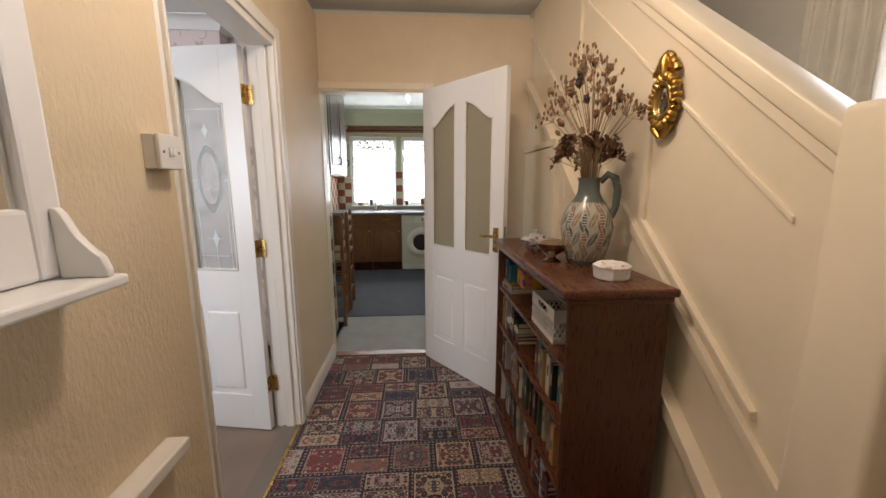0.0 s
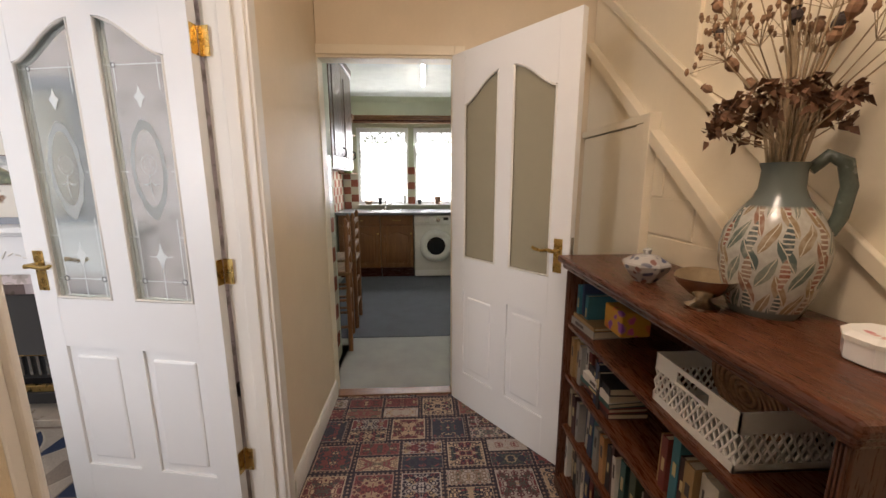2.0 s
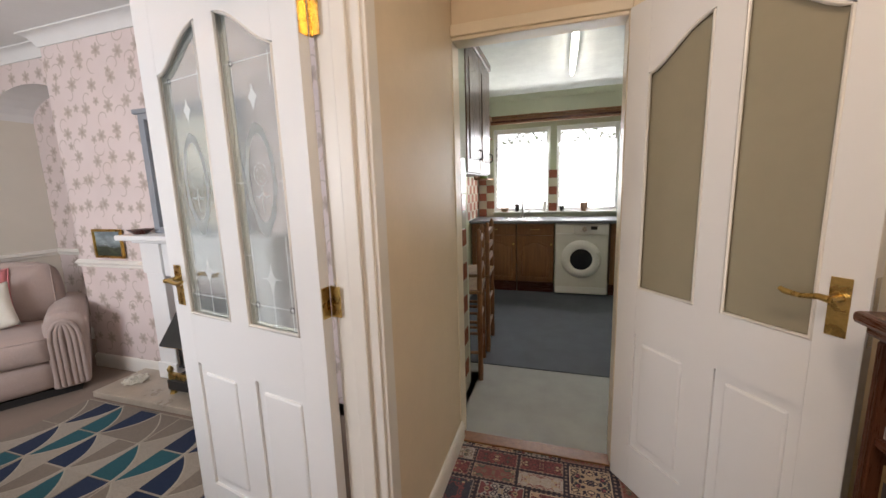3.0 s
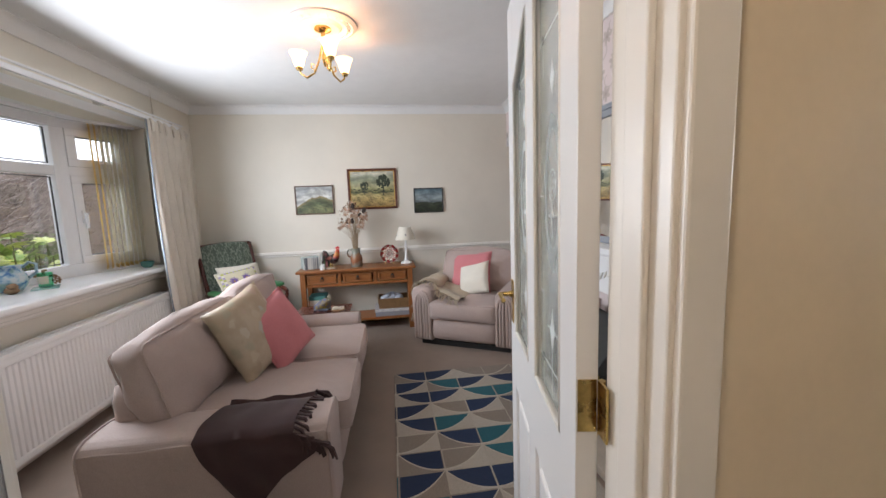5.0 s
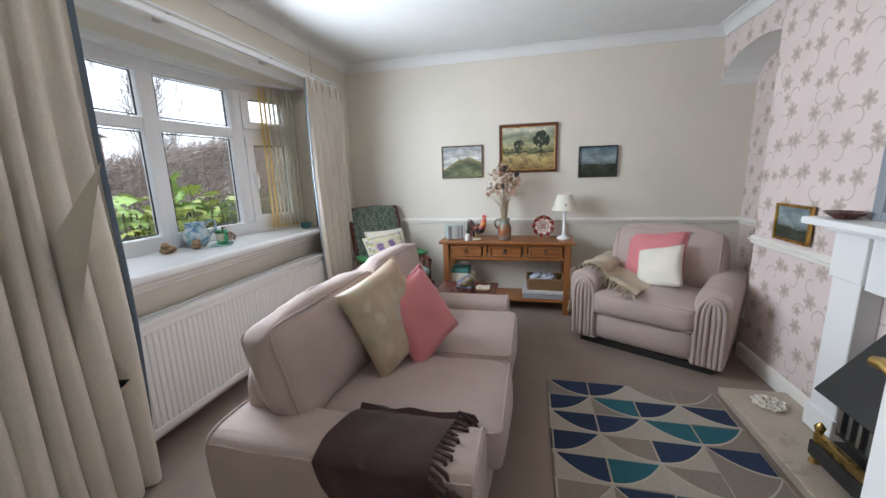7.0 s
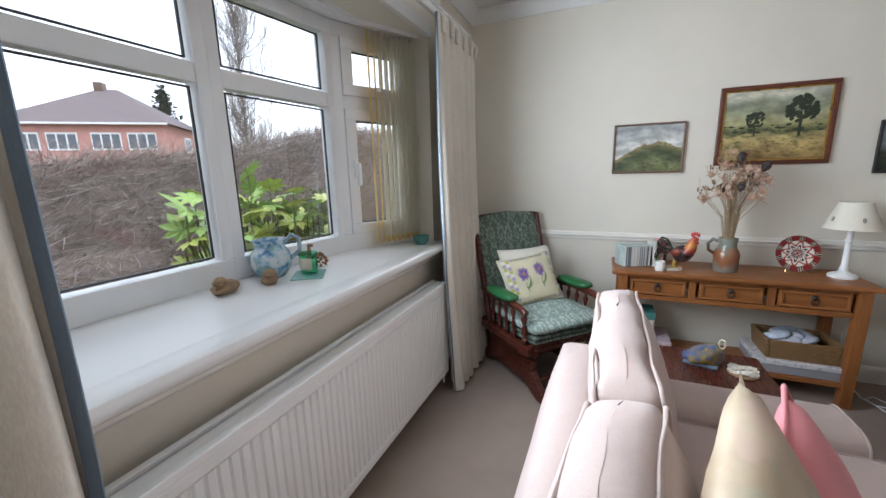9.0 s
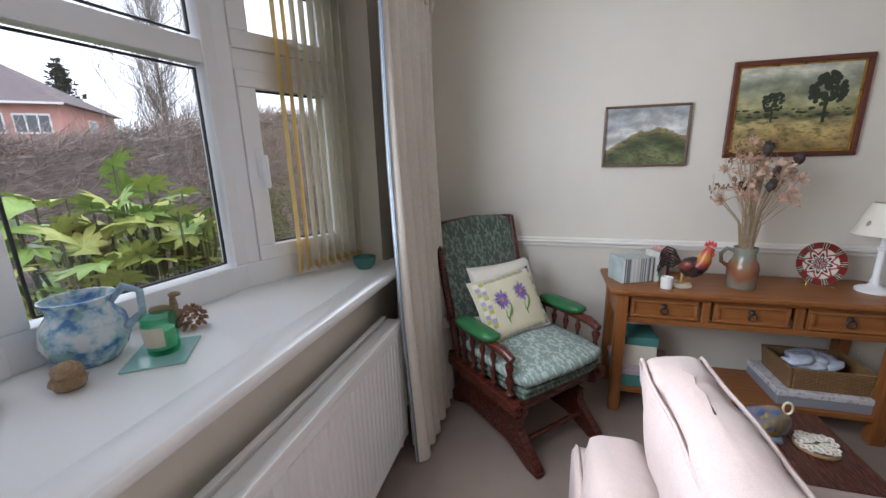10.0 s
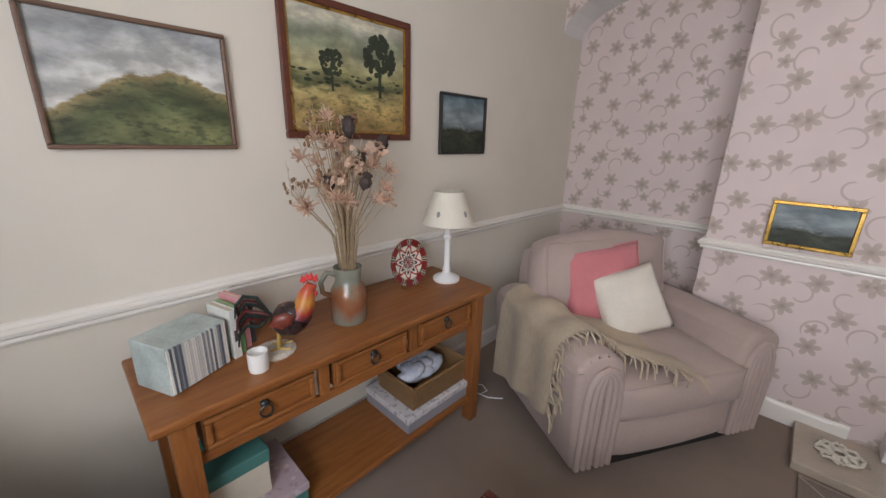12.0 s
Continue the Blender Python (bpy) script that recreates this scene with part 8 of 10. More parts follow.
# ---------------------------------------------------------------- bookcase
BX, BY0, BY1, BH = 0.585, 2.075, 3.085, 1.015
bc = thing("bookcase", "dark oak open bookcase filled with books", "bookcase", pose(0, 0, 0))
XB = 0.90
block("top_board", (BX - 0.035, XB + 0.01, BY0 - 0.03, BY1 + 0.03, BH, BH + 0.028), M["dark_wood_y"], bc, 0.01)
block("cornice", (BX - 0.018, XB + 0.004, BY0 - 0.014, BY1 + 0.014, BH - 0.022, BH), M["dark_wood_y"], bc, 0.008)
block("side_panel", (BX, XB, BY0, BY0 + 0.024, 0, BH - 0.022), M["dark_wood"], bc)
block("side_panel", (BX, XB, BY1 - 0.024, BY1, 0, BH - 0.022), M["dark_wood"], bc)
block("back_panel", (XB - 0.008, XB - 0.001, BY0 + 0.024, BY1 - 0.024, 0.07, BH - 0.022), M["dark_wood"], bc, 0)
SH = [0.085, 0.325, 0.555, 0.775]
for z in SH:
    block("shelf", (BX + 0.004, XB - 0.008, BY0 + 0.024, BY1 - 0.024, z - 0.02, z), M["dark_wood_y"], bc, 0.003)
for y in (BY0 + 0.003, BY1 - 0.021):
    for k in range(3):
        block("reeding", (BX - 0.005, BX, y + 0.006 * k, y + 0.006 * k + 0.004, 0.07, BH - 0.03), M["dark_wood"], bc, 0.001)
block("plinth", (BX - 0.006, BX + 0.012, BY0 - 0.004, BY1 + 0.004, 0, 0.066), M["dark_wood_y"], bc, 0.004)
COL = [(0.05, 0.02, 0.02), (0.03, 0.05, 0.11), (0.52, 0.48, 0.40), (0.30, 0.19, 0.08), (0.03, 0.09, 0.085), (0.58, 0.56, 0.52), (0.16, 0.035, 0.03), (0.045, 0.07, 0.05), (0.40, 0.33, 0.22), (0.04, 0.16, 0.20), (0.28, 0.27, 0.25), (0.02, 0.02, 0.025), (0.45, 0.24, 0.10)]
rnd = random.Random(11)
FACE = BX + 0.02


def shelf_of_books(z, y0, y1, room, label):
    y = y1
    while y > y0 + 0.012:
        w = rnd.uniform(0.012, 0.036)
        if y - w < y0:
            break
        h = room * rnd.uniform(0.72, 0.97)
        d = rnd.uniform(0.12, 0.19)
        lean = rnd.choice([0, 0, 0, 0, 4, -3])
        if lean:
            w2 = w + abs(math.sin(radians(lean))) * h
        else:
            w2 = w
        if y - w2 < y0:
            break
        book(pose(FACE + rnd.uniform(0.0, 0.03), y - w2 / 2, z, lean, 0, 180), w, h * (0.98 if lean else 1), d, rnd.choice(COL), label)
        y -= w2 + 0.0015


shelf_of_books(SH[3], 2.93, BY1 - 0.03, 0.185, "slim book standing on the bookcase's top shelf")
shelf_of_books(SH[2], 2.80, BY1 - 0.03, 0.185, "hardback book upright on the second shelf")
shelf_of_books(SH[2], BY0 + 0.03, 2.50, 0.19, "old cloth-bound book upright on a shelf")
shelf_of_books(SH[1], BY0 + 0.03, BY1 - 0.03, 0.20, "book standing in a well-filled shelf")
shelf_of_books(SH[0], BY0 + 0.22, BY1 - 0.03, 0.205, "book standing on the bottom shelf")
for z, y, n in ((SH[2], 2.66, 5), (SH[3], 2.80, 2), (SH[0], 2.17, 6)):
    zz = z
    for k in range(n):
        t_ = rnd.uniform(0.014, 0.032)
        b_ = book(pose(FACE + 0.01 + 0.008 * rnd.random(), y, zz + t_ / 2, 90, 0, 180 + rnd.uniform(-6, 6)), t_, rnd.uniform(0.16, 0.2) * 1.0, 0.14, rnd.choice(COL), "book lying flat in a stack on the shelf")
        b_.matrix_world = Matrix.Translation((FACE + 0.01, y + 0.09, zz + t_ / 2)) @ Euler((radians(90), 0, radians(180 + rnd.uniform(-5, 5)))).to_matrix().to_4x4()
        zz += t_ + 0.001
tn = thing("patterned_tin", "small yellow and purple floral tin on the shelf", "tin", pose(0.68, 2.80, SH[3] + 0.07))
block("tin", (-0.05, 0.05, -0.055, 0.055, 0, 0.085), blossom("yellow_purple_print", (0.50, 0.26, 0.03), [(0.50, 0.10, 0.20), (0.22, 0.06, 0.30), (0.55, 0.16, 0.05)], 26), tn, 0.006)
M["white_plastic"] = plain("white_plastic", (0.70, 0.69, 0.66), 0.4, vary=0.03)
pb = thing("plastic_basket", "white lattice plastic basket on the top shelf", "basket", pose(0.715, 2.40, SH[3]))
bm = bmesh.new()
box(bm, -0.10, 0.10, -0.13, 0.13, 0.0, 0.006)
for y in (-0.13, 0.126):
    box(bm, -0.105, 0.105, y, y + 0.004, 0.0, 0.02)
    box(bm, -0.105, 0.105, y, y + 0.004, 0.085, 0.13)
for x in (-0.105, 0.101):
    box(bm, x, x + 0.004, -0.13, 0.13, 0.0, 0.02)
    box(bm, x, x + 0.004, -0.13, -0.05, 0.085, 0.13)
    box(bm, x, x + 0.004, 0.05, 0.13, 0.085, 0.13)
    box(bm, x, x + 0.004, -0.05, 0.05, 0.118, 0.13)
    box(bm, x, x + 0.004, -0.05, 0.05, 0.085, 0.093)
    for k in range(13):
        yy = -0.13 + k * 0.02
        for s in (-1, 1):
            tube(bm, [(x + 0.002, yy + (0 if s > 0 else 0.02), 0.018), (x + 0.002, yy + (0.02 if s > 0 else 0), 0.052), (x + 0.002, yy + (0 if s > 0 else 0.02), 0.088)], 0.0028, 4)
for x in range(10):
    for y in (-0.128, 0.128):
        xx = -0.10 + x * 0.02
        tube(bm, [(xx, y, 0.018), (xx + 0.02, y, 0.052), (xx, y, 0.088)], 0.0028, 4)
        tube(bm, [(xx + 0.02, y, 0.018), (xx, y, 0.052), (xx + 0.02, y, 0.088)], 0.0028, 4)
part("lattice", bm, M["white_plastic"], pb)
mtx = thing("woven_mat", "round woven mat tucked in the basket", "mat", pose(0.735, 2.37, SH[3] + 0.02, 75, 0, 90))
bm = bmesh.new()
for k in range(7):
    r = 0.012 + k * 0.013
    tube(bm, [(r * math.cos(a), r * math.sin(a) + 0.09, 0) for a in [2 * math.pi * j / 20 for j in range(21)]], 0.0068, 6)
part("coil", bm, FLOWER["pod"], mtx, smooth=60)

# things on the bookcase
BT = BH + 0.028


def studio_pottery(name):
    """Cream glaze brushed with crossing leaves and stacked lozenges in grey-green, brown and brick."""
    m, nt, b = principled(name, (0.5, 0.46, 0.38), 0.25)
    v = coords(nt)
    v = mix(nt, 0.012, v, noise_col(nt, v, 22.0))
    sp = nt.nodes.new("ShaderNodeSeparateXYZ")
    nt.links.new(v, sp.inputs[0])
    gu = math_node(nt, "MULTIPLY", math_node(nt, "ARCTAN2", sp.outputs[1], sp.outputs[0]), 9 / (2 * math.pi))
    gv = math_node(nt, "MULTIPLY", sp.outputs[2], 13.0)
    col = ramp(nt, noise_out(nt, v, 60, 3), [(0.3, (0.45, 0.43, 0.38)), (0.7, (0.35, 0.33, 0.29))])
    sets = ((0.0, 0.0, 0.55, 0.20, ((0.10, 0.13, 0.11), (0.24, 0.17, 0.10), (0.17, 0.19, 0.16))),
            (0.5, 0.5, -0.55, 0.20, ((0.26, 0.18, 0.10), (0.08, 0.11, 0.10), (0.22, 0.11, 0.07))),
            (0.5, 0.0, 0.0, 0.15, ((0.24, 0.09, 0.06), (0.07, 0.09, 0.09), (0.22, 0.13, 0.09))))
    for ou, ov, lean, wide, cols in sets:
        gv2 = math_node(nt, "ADD", gv, ov)
        gu2 = math_node(nt, "ADD", gu, ou)
        fv = math_node(nt, "SUBTRACT", math_node(nt, "FRACT", gv2), 0.5)
        fu = math_node(nt, "SUBTRACT", math_node(nt, "FRACT", gu2), 0.5)
        x = math_node(nt, "ABSOLUTE", math_node(nt, "SUBTRACT", fu, math_node(nt, "MULTIPLY", fv, lean)))
        edge = math_node(nt, "MULTIPLY", math_node(nt, "SUBTRACT", 1.0, math_node(nt, "MULTIPLY", math_node(nt, "MULTIPLY", fv, fv), 4.4)), wide)
        d = math_node(nt, "SUBTRACT", edge, x)
        cell = math_node(nt, "FRACT", math_node(nt, "MULTIPLY", math_node(nt, "ADD", math_node(nt, "MULTIPLY", math_node(nt, "FLOOR", gv2), 2.39), math_node(nt, "MULTIPLY", math_node(nt, "FLOOR", gu2), 5.17)), 0.618))
        leaf = ramp(nt, cell, [(0.0, cols[0]), (0.34, cols[1]), (0.67, cols[2])], constant=True)
        leaf = mix(nt, ramp(nt, noise_out(nt, v, 45, 4), [(0.45, (0, 0, 0)), (0.7, (0.5, 0.5, 0.5))]), leaf, (0.46, 0.42, 0.34))
        col = mix(nt, ramp(nt, d, [(-0.0, (0, 0, 0)), (0.012, (1, 1, 1))]), col, leaf)
        vein = math_node(nt, "MULTIPLY", math_node(nt, "LESS_THAN", x, 0.018), math_node(nt, "GREATER_THAN", d, 0.02))
        if lean == 0.0:
            vein = math_node(nt, "MULTIPLY", math_node(nt, "GREATER_THAN", math_node(nt, "SINE", math_node(nt, "MULTIPLY", fv, 44.0)), 0.5), math_node(nt, "GREATER_THAN", d, 0.0))
        col = mix(nt, vein, col, (0.48, 0.44, 0.36))
    z = nt.nodes.new("ShaderNodeSeparateXYZ")
    nt.links.new(coords(nt), z.inputs[0])
    col = mix(nt, ramp(nt, z.outputs[2], [(0.018, (1, 1, 1)), (0.02, (0, 0, 0)), (0.252, (0, 0, 0)), (0.256, (1, 1, 1))]), col, (0.11, 0.13, 0.12))
    nt.links.new(col, b.inputs["Base Color"])
    bump(nt, b, noise_out(nt, v, 80, 3), 0.1, 0.001)
    return m


M["slip"] = plain("grey_green_slip", (0.09, 0.11, 0.09), 0.25, vary=0.2, scale=20)
jug("pottery_flagon", pose(0.785, 2.44, BT, 0, 0, -35) @ Matrix.Diagonal((0.87, 0.87, 0.94, 1)), "tall leaf-painted pottery flagon holding dried flowers", [(0.072, 0), (0.076, 0.006), (0.095, 0.06), (0.108, 0.115), (0.112, 0.155), (0.104, 0.20), (0.080, 0.242), (0.056, 0.272), (0.046, 0.295), (0.044, 0.335), (0.050, 0.352), (0.046, 0.352), (0.038, 0.33), (0.0, 0.31)], studio_pottery("leaf_painted_pottery"), ([(0.046, 0, 0.335), (0.075, 0, 0.365), (0.105, 0, 0.35), (0.118, 0, 0.30), (0.112, 0, 0.235), (0.098, 0, 0.195)], [0.013, 0.015, 0.016, 0.016, 0.016, 0.014]), "flagon", M["slip"])
dried_flowers(pose(0.785, 2.44, BT + 0.325), "tall dried seed heads and hydrangea in the flagon", 40, 0.17, 0.47, ["umbel", "pod", "umbel", "pod", "dark_pod"], 21)
dried_flowers(pose(0.785, 2.44, BT + 0.325), "low brown hydrangea blooms in the flagon", 26, 0.15, 0.17, ["brown"], 33)
M["blue_white"] = blossom("blue_white_china", (0.42, 0.40, 0.38), [(0.08, 0.09, 0.16), (0.22, 0.10, 0.08), (0.15, 0.16, 0.2)], 40)
pp = thing("lidded_bowl", "small blue and white china bowl with pierced lid", "bowl", pose(0.67, 2.71, BT))
bm = bmesh.new()
lathe(bm, [(0.03, 0), (0.034, 0.006), (0.06, 0.035), (0.067, 0.052), (0.0, 0.05)], None, 8)
part("bowl", bm, M["blue_white"], pp)
bm = bmesh.new()
lathe(bm, [(0.067, 0.052), (0.064, 0.058), (0.035, 0.076), (0.012, 0.08), (0.010, 0.084), (0.013, 0.094), (0.0, 0.1)], None, 8)
part("lid", bm, M["blue_white"], pp)
sb = thing("silver_sauce_boat", "footed silver-plated dish with a spout", "dish", pose(0.665, 2.47, BT, 0, 0, 60))
bm = bmesh.new()
lathe(bm, [(0.034, 0), (0.036, 0.006), (0.02, 0.014), (0.014, 0.024), (0.03, 0.034), (0.055, 0.056), (0.062, 0.07), (0.058, 0.07), (0.03, 0.042), (0.0, 0.036)], None, 24)
for v in bm.verts:
    if v.co.z > 0.03:
        k_ = (v.co.z - 0.03) / 0.04
        v.co.x *= 1 + 0.45 * k_ * (1 if v.co.x > 0 else 0.4)
        v.co.z += 0.18 * abs(v.co.x) * k_ * 0.6
part("dish", bm, plain("worn_silver", (0.45, 0.38, 0.30), 0.22, 1.0, vary=0.2, scale=40), sb, smooth=50)
tb = thing("china_trinket_box", "white eight-sided china box with floral lid", "trinket box", pose(0.765, 2.19, BT))
bm = bmesh.new()
lathe(bm, [(0.05, 0), (0.056, 0.004), (0.058, 0.036), (0.0, 0.036)], pose(0, 0, 0, 0, 0, 22), 8)
part("box", bm, M["white"], tb)
bm = bmesh.new()
lathe(bm, [(0.06, 0.036), (0.061, 0.044), (0.05, 0.052), (0.0, 0.053)], pose(0, 0, 0, 0, 0, 22), 8)
part("lid", bm, blossom("rose_sprig_china", (0.72, 0.70, 0.66), [(0.55, 0.22, 0.22), (0.70, 0.68, 0.64), (0.71, 0.69, 0.65), (0.60, 0.35, 0.30)], 50), tb)

# gilt oval mirror on the stair panelling
gmr = thing("gilt_oval_mirror", "small oval mirror in carved antique-gold frame", "mirror", pose(SX - 0.012, 2.265, 1.617, 0, -90, 0) @ pose(0, 0, 0, 0, 0, 0))
bm = bmesh.new()


def oval(a, rx, ry):
    return rx * math.cos(a), ry * math.sin(a)


for k in range(26):
    a = 2 * math.pi * k / 26
    x, y = oval(a, 0.075, 0.058)
    lathe(bm, [(0.0, -0.012), (0.016, 0.0), (0.008, 0.016), (0.0, 0.018)], pose(x, y, 0.008 + 0.004 * (k % 2), 0, 25, math.degrees(a)) @ Matrix.Diagonal((1.2, 0.8, 1, 1)), 8)
for s in (-1, 1):
    for j in range(3):
        tube(bm, [(0.085 + 0.02 * j + 0.02 * math.sin(q * 0.5), s * (0.012 + 0.042 * math.cos(q * 0.42 + j * 0.4) * (1 - j * 0.24)), 0.012) for q in range(6)], [0.012, 0.013, 0.012, 0.010, 0.007, 0.004], 8)
    tube(bm, [(-0.075 - 0.01 * q, s * (0.045 - 0.01 * q), 0.012) for q in range(5)], [0.012, 0.014, 0.012, 0.01, 0.006], 8)
tube(bm, [(0.08, 0, 0.014), (0.12, 0, 0.02), (0.155, 0, 0.012)], [0.016, 0.018, 0.005], 10)
part("carved_frame", bm, M["gold"], gmr, "carved gilt scrollwork", 60)
bm = bmesh.new()
tube(bm, [(0.056 * math.cos(a), 0.042 * math.sin(a), 0.016) for a in [2 * math.pi * k / 28 for k in range(29)]], 0.007, 8)
part("inner_rim", bm, M["brass"], gmr, smooth=60)
bm = bmesh.new()
lathe(bm, [(0.054, 0.008), (0.054, 0.011), (0.0, 0.011)], Matrix.Diagonal((1, 0.76, 1, 1)), 32)
part("mirror_plate", bm, M["mirror"], gmr)

# ---------------------------------------------------------------- hall wall things
hm = thing("hall_mirror_shelf", "white-framed wall mirror with a small shelf below", "mirror", pose(XH + 0.001, 0.012, 0.03))
block("mirror_plate", (0.008, 0.012, 0.95, 1.68, 1.285, 2.0), M["mirror"], hm, 0)
block("frame_bar", (0, 0.03, 1.682, 1.742, 1.16, 2.1), M["white"], hm, 0.008)
block("frame_bar", (0, 0.03, 0.85, 0.95, 1.18, 2.1), M["white"], hm, 0.008)
block("frame_bar", (0, 0.029, 0.95, 1.682, 1.16, 1.285), M["white"], hm, 0.008)
block("frame_bar", (0, 0.029, 0.95, 1.682, 2.0, 2.1), M["white"], hm, 0.008)
block("shelf", (0, 0.12, 0.80, 1.752, 1.135, 1.158), M["white"], hm, 0.006)
for y in (1.712, 0.87):
    bm = bmesh.new()
    pts = [(0.03, 1.158), (0.112, 1.158), (0.112, 1.172), (0.104, 1.196), (0.09, 1.208), (0.066, 1.236), (0.05, 1.272), (0.04, 1.285), (0.03, 1.285)]
    prism(bm, pts, "y", y, y + 0.018, 0.004)
    part("bracket", bm, M["white"], hm, smooth=40)
lsw = thing("light_switch", "white surface-mounted light switch box", "light switch", pose(XH, 2.068, 1.435))
block("back_box", (0, 0.03, -0.043, 0.043, -0.043, 0.043), M["white_plastic"], lsw, 0.003)
block("face_plate", (0.03, 0.042, -0.044, 0.044, -0.044, 0.044), M["white_plastic"], lsw, 0.004)
for y in (-0.011, 0.003):
    block("rocker", (0.042, 0.047, y, y + 0.010, -0.010, 0.012), M["white"], lsw, 0.001)
for y in (-0.03, 0.03):
    bm = bmesh.new()
    lathe(bm, [(0.0035, 0), (0.0035, 0.001), (0, 0.0012)], pose(0.042, y, 0, 0, 90, 0), 8)
    part("screw", bm, M["black"], lsw)
lg = thing("wall_ledge", "narrow off-white ledge fixed low on the hall wall", "ledge", pose(XH, 0, 0))
block("ledge", (0, 0.062, 0.95, 1.965, 0.655, 0.692), M["offwhite"], lg, 0.006)
block("apron", (0, 0.014, 0.95, 1.955, 0.0, 0.655), M["hall_smooth"], lg, 0.002)

# stair curtain
curtain("stair_curtain", 0, 1, 0, 2.25, 5, 0.03, "cream curtain beside the stair window", 17)
sc_ = [o for o in bpy.data.objects if o.name.startswith("stair_curtain")][0]
sc_.matrix_world = pose(OUT - 0.06, 2.33, 1.12, 0, 0, 90) @ Matrix.Diagonal((0.34, 1, 0.5, 1))

# ---------------------------------------------------------------- kitchen
units = []
M["worktop"] = plain("blue_grey_worktop", (0.20, 0.22, 0.25), 0.3, vary=0.15, scale=40)


def base_unit(x0, x1, label, doors=1):
    u = thing("kitchen_base_unit", label, "cabinet", pose((x0 + x1) / 2, 6.745, 0), "kitchen units")
    w = (x1 - x0) / 2
    block("carcass", (-w + 0.002, w - 0.002, 0.02, 0.55, 0.14, 0.872), M["oak"], u)
    block("plinth", (-w + 0.002, w - 0.002, 0.06, 0.10, 0.0, 0.14), M["mahogany"], u, 0)
    block("drawer_front", (-w + 0.004, w - 0.004, 0.0, 0.02, 0.735, 0.865), M["oak"], u, 0.004)
    bm = bmesh.new()
    tube(bm, [(-0.05, -0.001, 0.80), (-0.045, -0.02, 0.80), (0.045, -0.02, 0.80), (0.05, -0.001, 0.80)], 0.005, 6)
    part("drawer_pull", bm, M["brass"], u, smooth=60)
    d = block("door", (-w + 0.004, w - 0.004, 0.002, 0.02, 0.15, 0.725), M["oak"], u, 0.003)
    bm = bmesh.new()
    pts = [(-w + 0.05, 0.20), (w - 0.05, 0.20)] + [(w - 0.05 - (2 * w - 0.1) * k / 12, 0.60 + 0.055 * math.sin(math.pi * k / 12) ** 2) for k in range(13)]
    tube(bm, [(x, 0.001, z) for x, z in pts + pts[:1]], 0.008, 6)
    prism(bm, [(x * 0.86, 0.42 + (z - 0.42) * 0.9) for x, z in pts], "y", -0.006, 0.004, 0.004)
    part("raised_panel", bm, M["oak"], d, smooth=40)
    bm = bmesh.new()
    lathe(bm, [(0.011, 0), (0.007, 0.012), (0.012, 0.022), (0, 0.026)], pose(w - 0.03, 0.002, 0.62, 90, 0, 0), 10)
    part("knob", bm, M["brass"], d, smooth=60)
    return u


for x0, x1 in ((-1.15, -0.585), (-0.58, -0.135), (0.49, 1.0), (1.0, 1.5)):
    base_unit(x0, x1, "oak kitchen base unit with arched panel door")
wt = block("worktop", (-1.17, 1.75, 6.70, 7.30, 0.876, 0.912), M["worktop"], None, 0.008)
tagged(wt, "blue-grey laminate worktop with rounded front edge", "worktop")
wm = thing("washing_machine", "white front-loading washing machine under the worktop", "washing machine", pose(0.175, 6.735, 0))
block("cabinet", (-0.297, 0.297, 0.0, 0.55, 0.02, 0.87), M["white_plastic"], wm, 0.012)
block("control_panel", (-0.293, 0.293, -0.008, 0.0, 0.745, 0.862), M["white"], wm, 0.003)
block("detergent_drawer", (-0.28, -0.09, -0.014, -0.008, 0.765, 0.845), M["white_plastic"], wm, 0.003)
block("display", (0.10, 0.17, -0.012, -0.008, 0.80, 0.84), M["black"], wm, 0.001)
bm = bmesh.new()
lathe(bm, [(0.03, 0), (0.028, 0.02), (0, 0.022)], pose(0.03, -0.008, 0.805, 90, 0, 0), 20)
part("dial", bm, M["steel"], wm, smooth=40)
bm = bmesh.new()
lathe(bm, [(0.225, 0), (0.225, 0.012), (0.21, 0.03), (0.175, 0.042), (0.145, 0.040), (0.125, 0.030), (0.12, 0.0)], pose(0, 0, 0.45, 90, 0, 0), 40)
drm = part("door_ring", bm, M["white"], wm, smooth=40)
bm = bmesh.new()
lathe(bm, [(0.127, 0.03), (0.11, 0.025), (0.07, 0.012), (0.0, 0.008)], pose(0, 0, 0.45, 90, 0, 0), 40)
part("door_glass", bm, plain("dark_glass", (0.015, 0.016, 0.02), 0.06, bumps=0), wm, smooth=60)
bm = bmesh.new()
tube(bm, [(0.185, -0.04, 0.53), (0.205, -0.05, 0.48), (0.205, -0.05, 0.42), (0.185, -0.04, 0.37)], 0.014, 8)
part("door_handle", bm, M["white_plastic"], drm, smooth=60)
block("kick_panel", (-0.29, 0.29, -0.004, 0.0, 0.03, 0.11), M["white"], wm, 0.002)

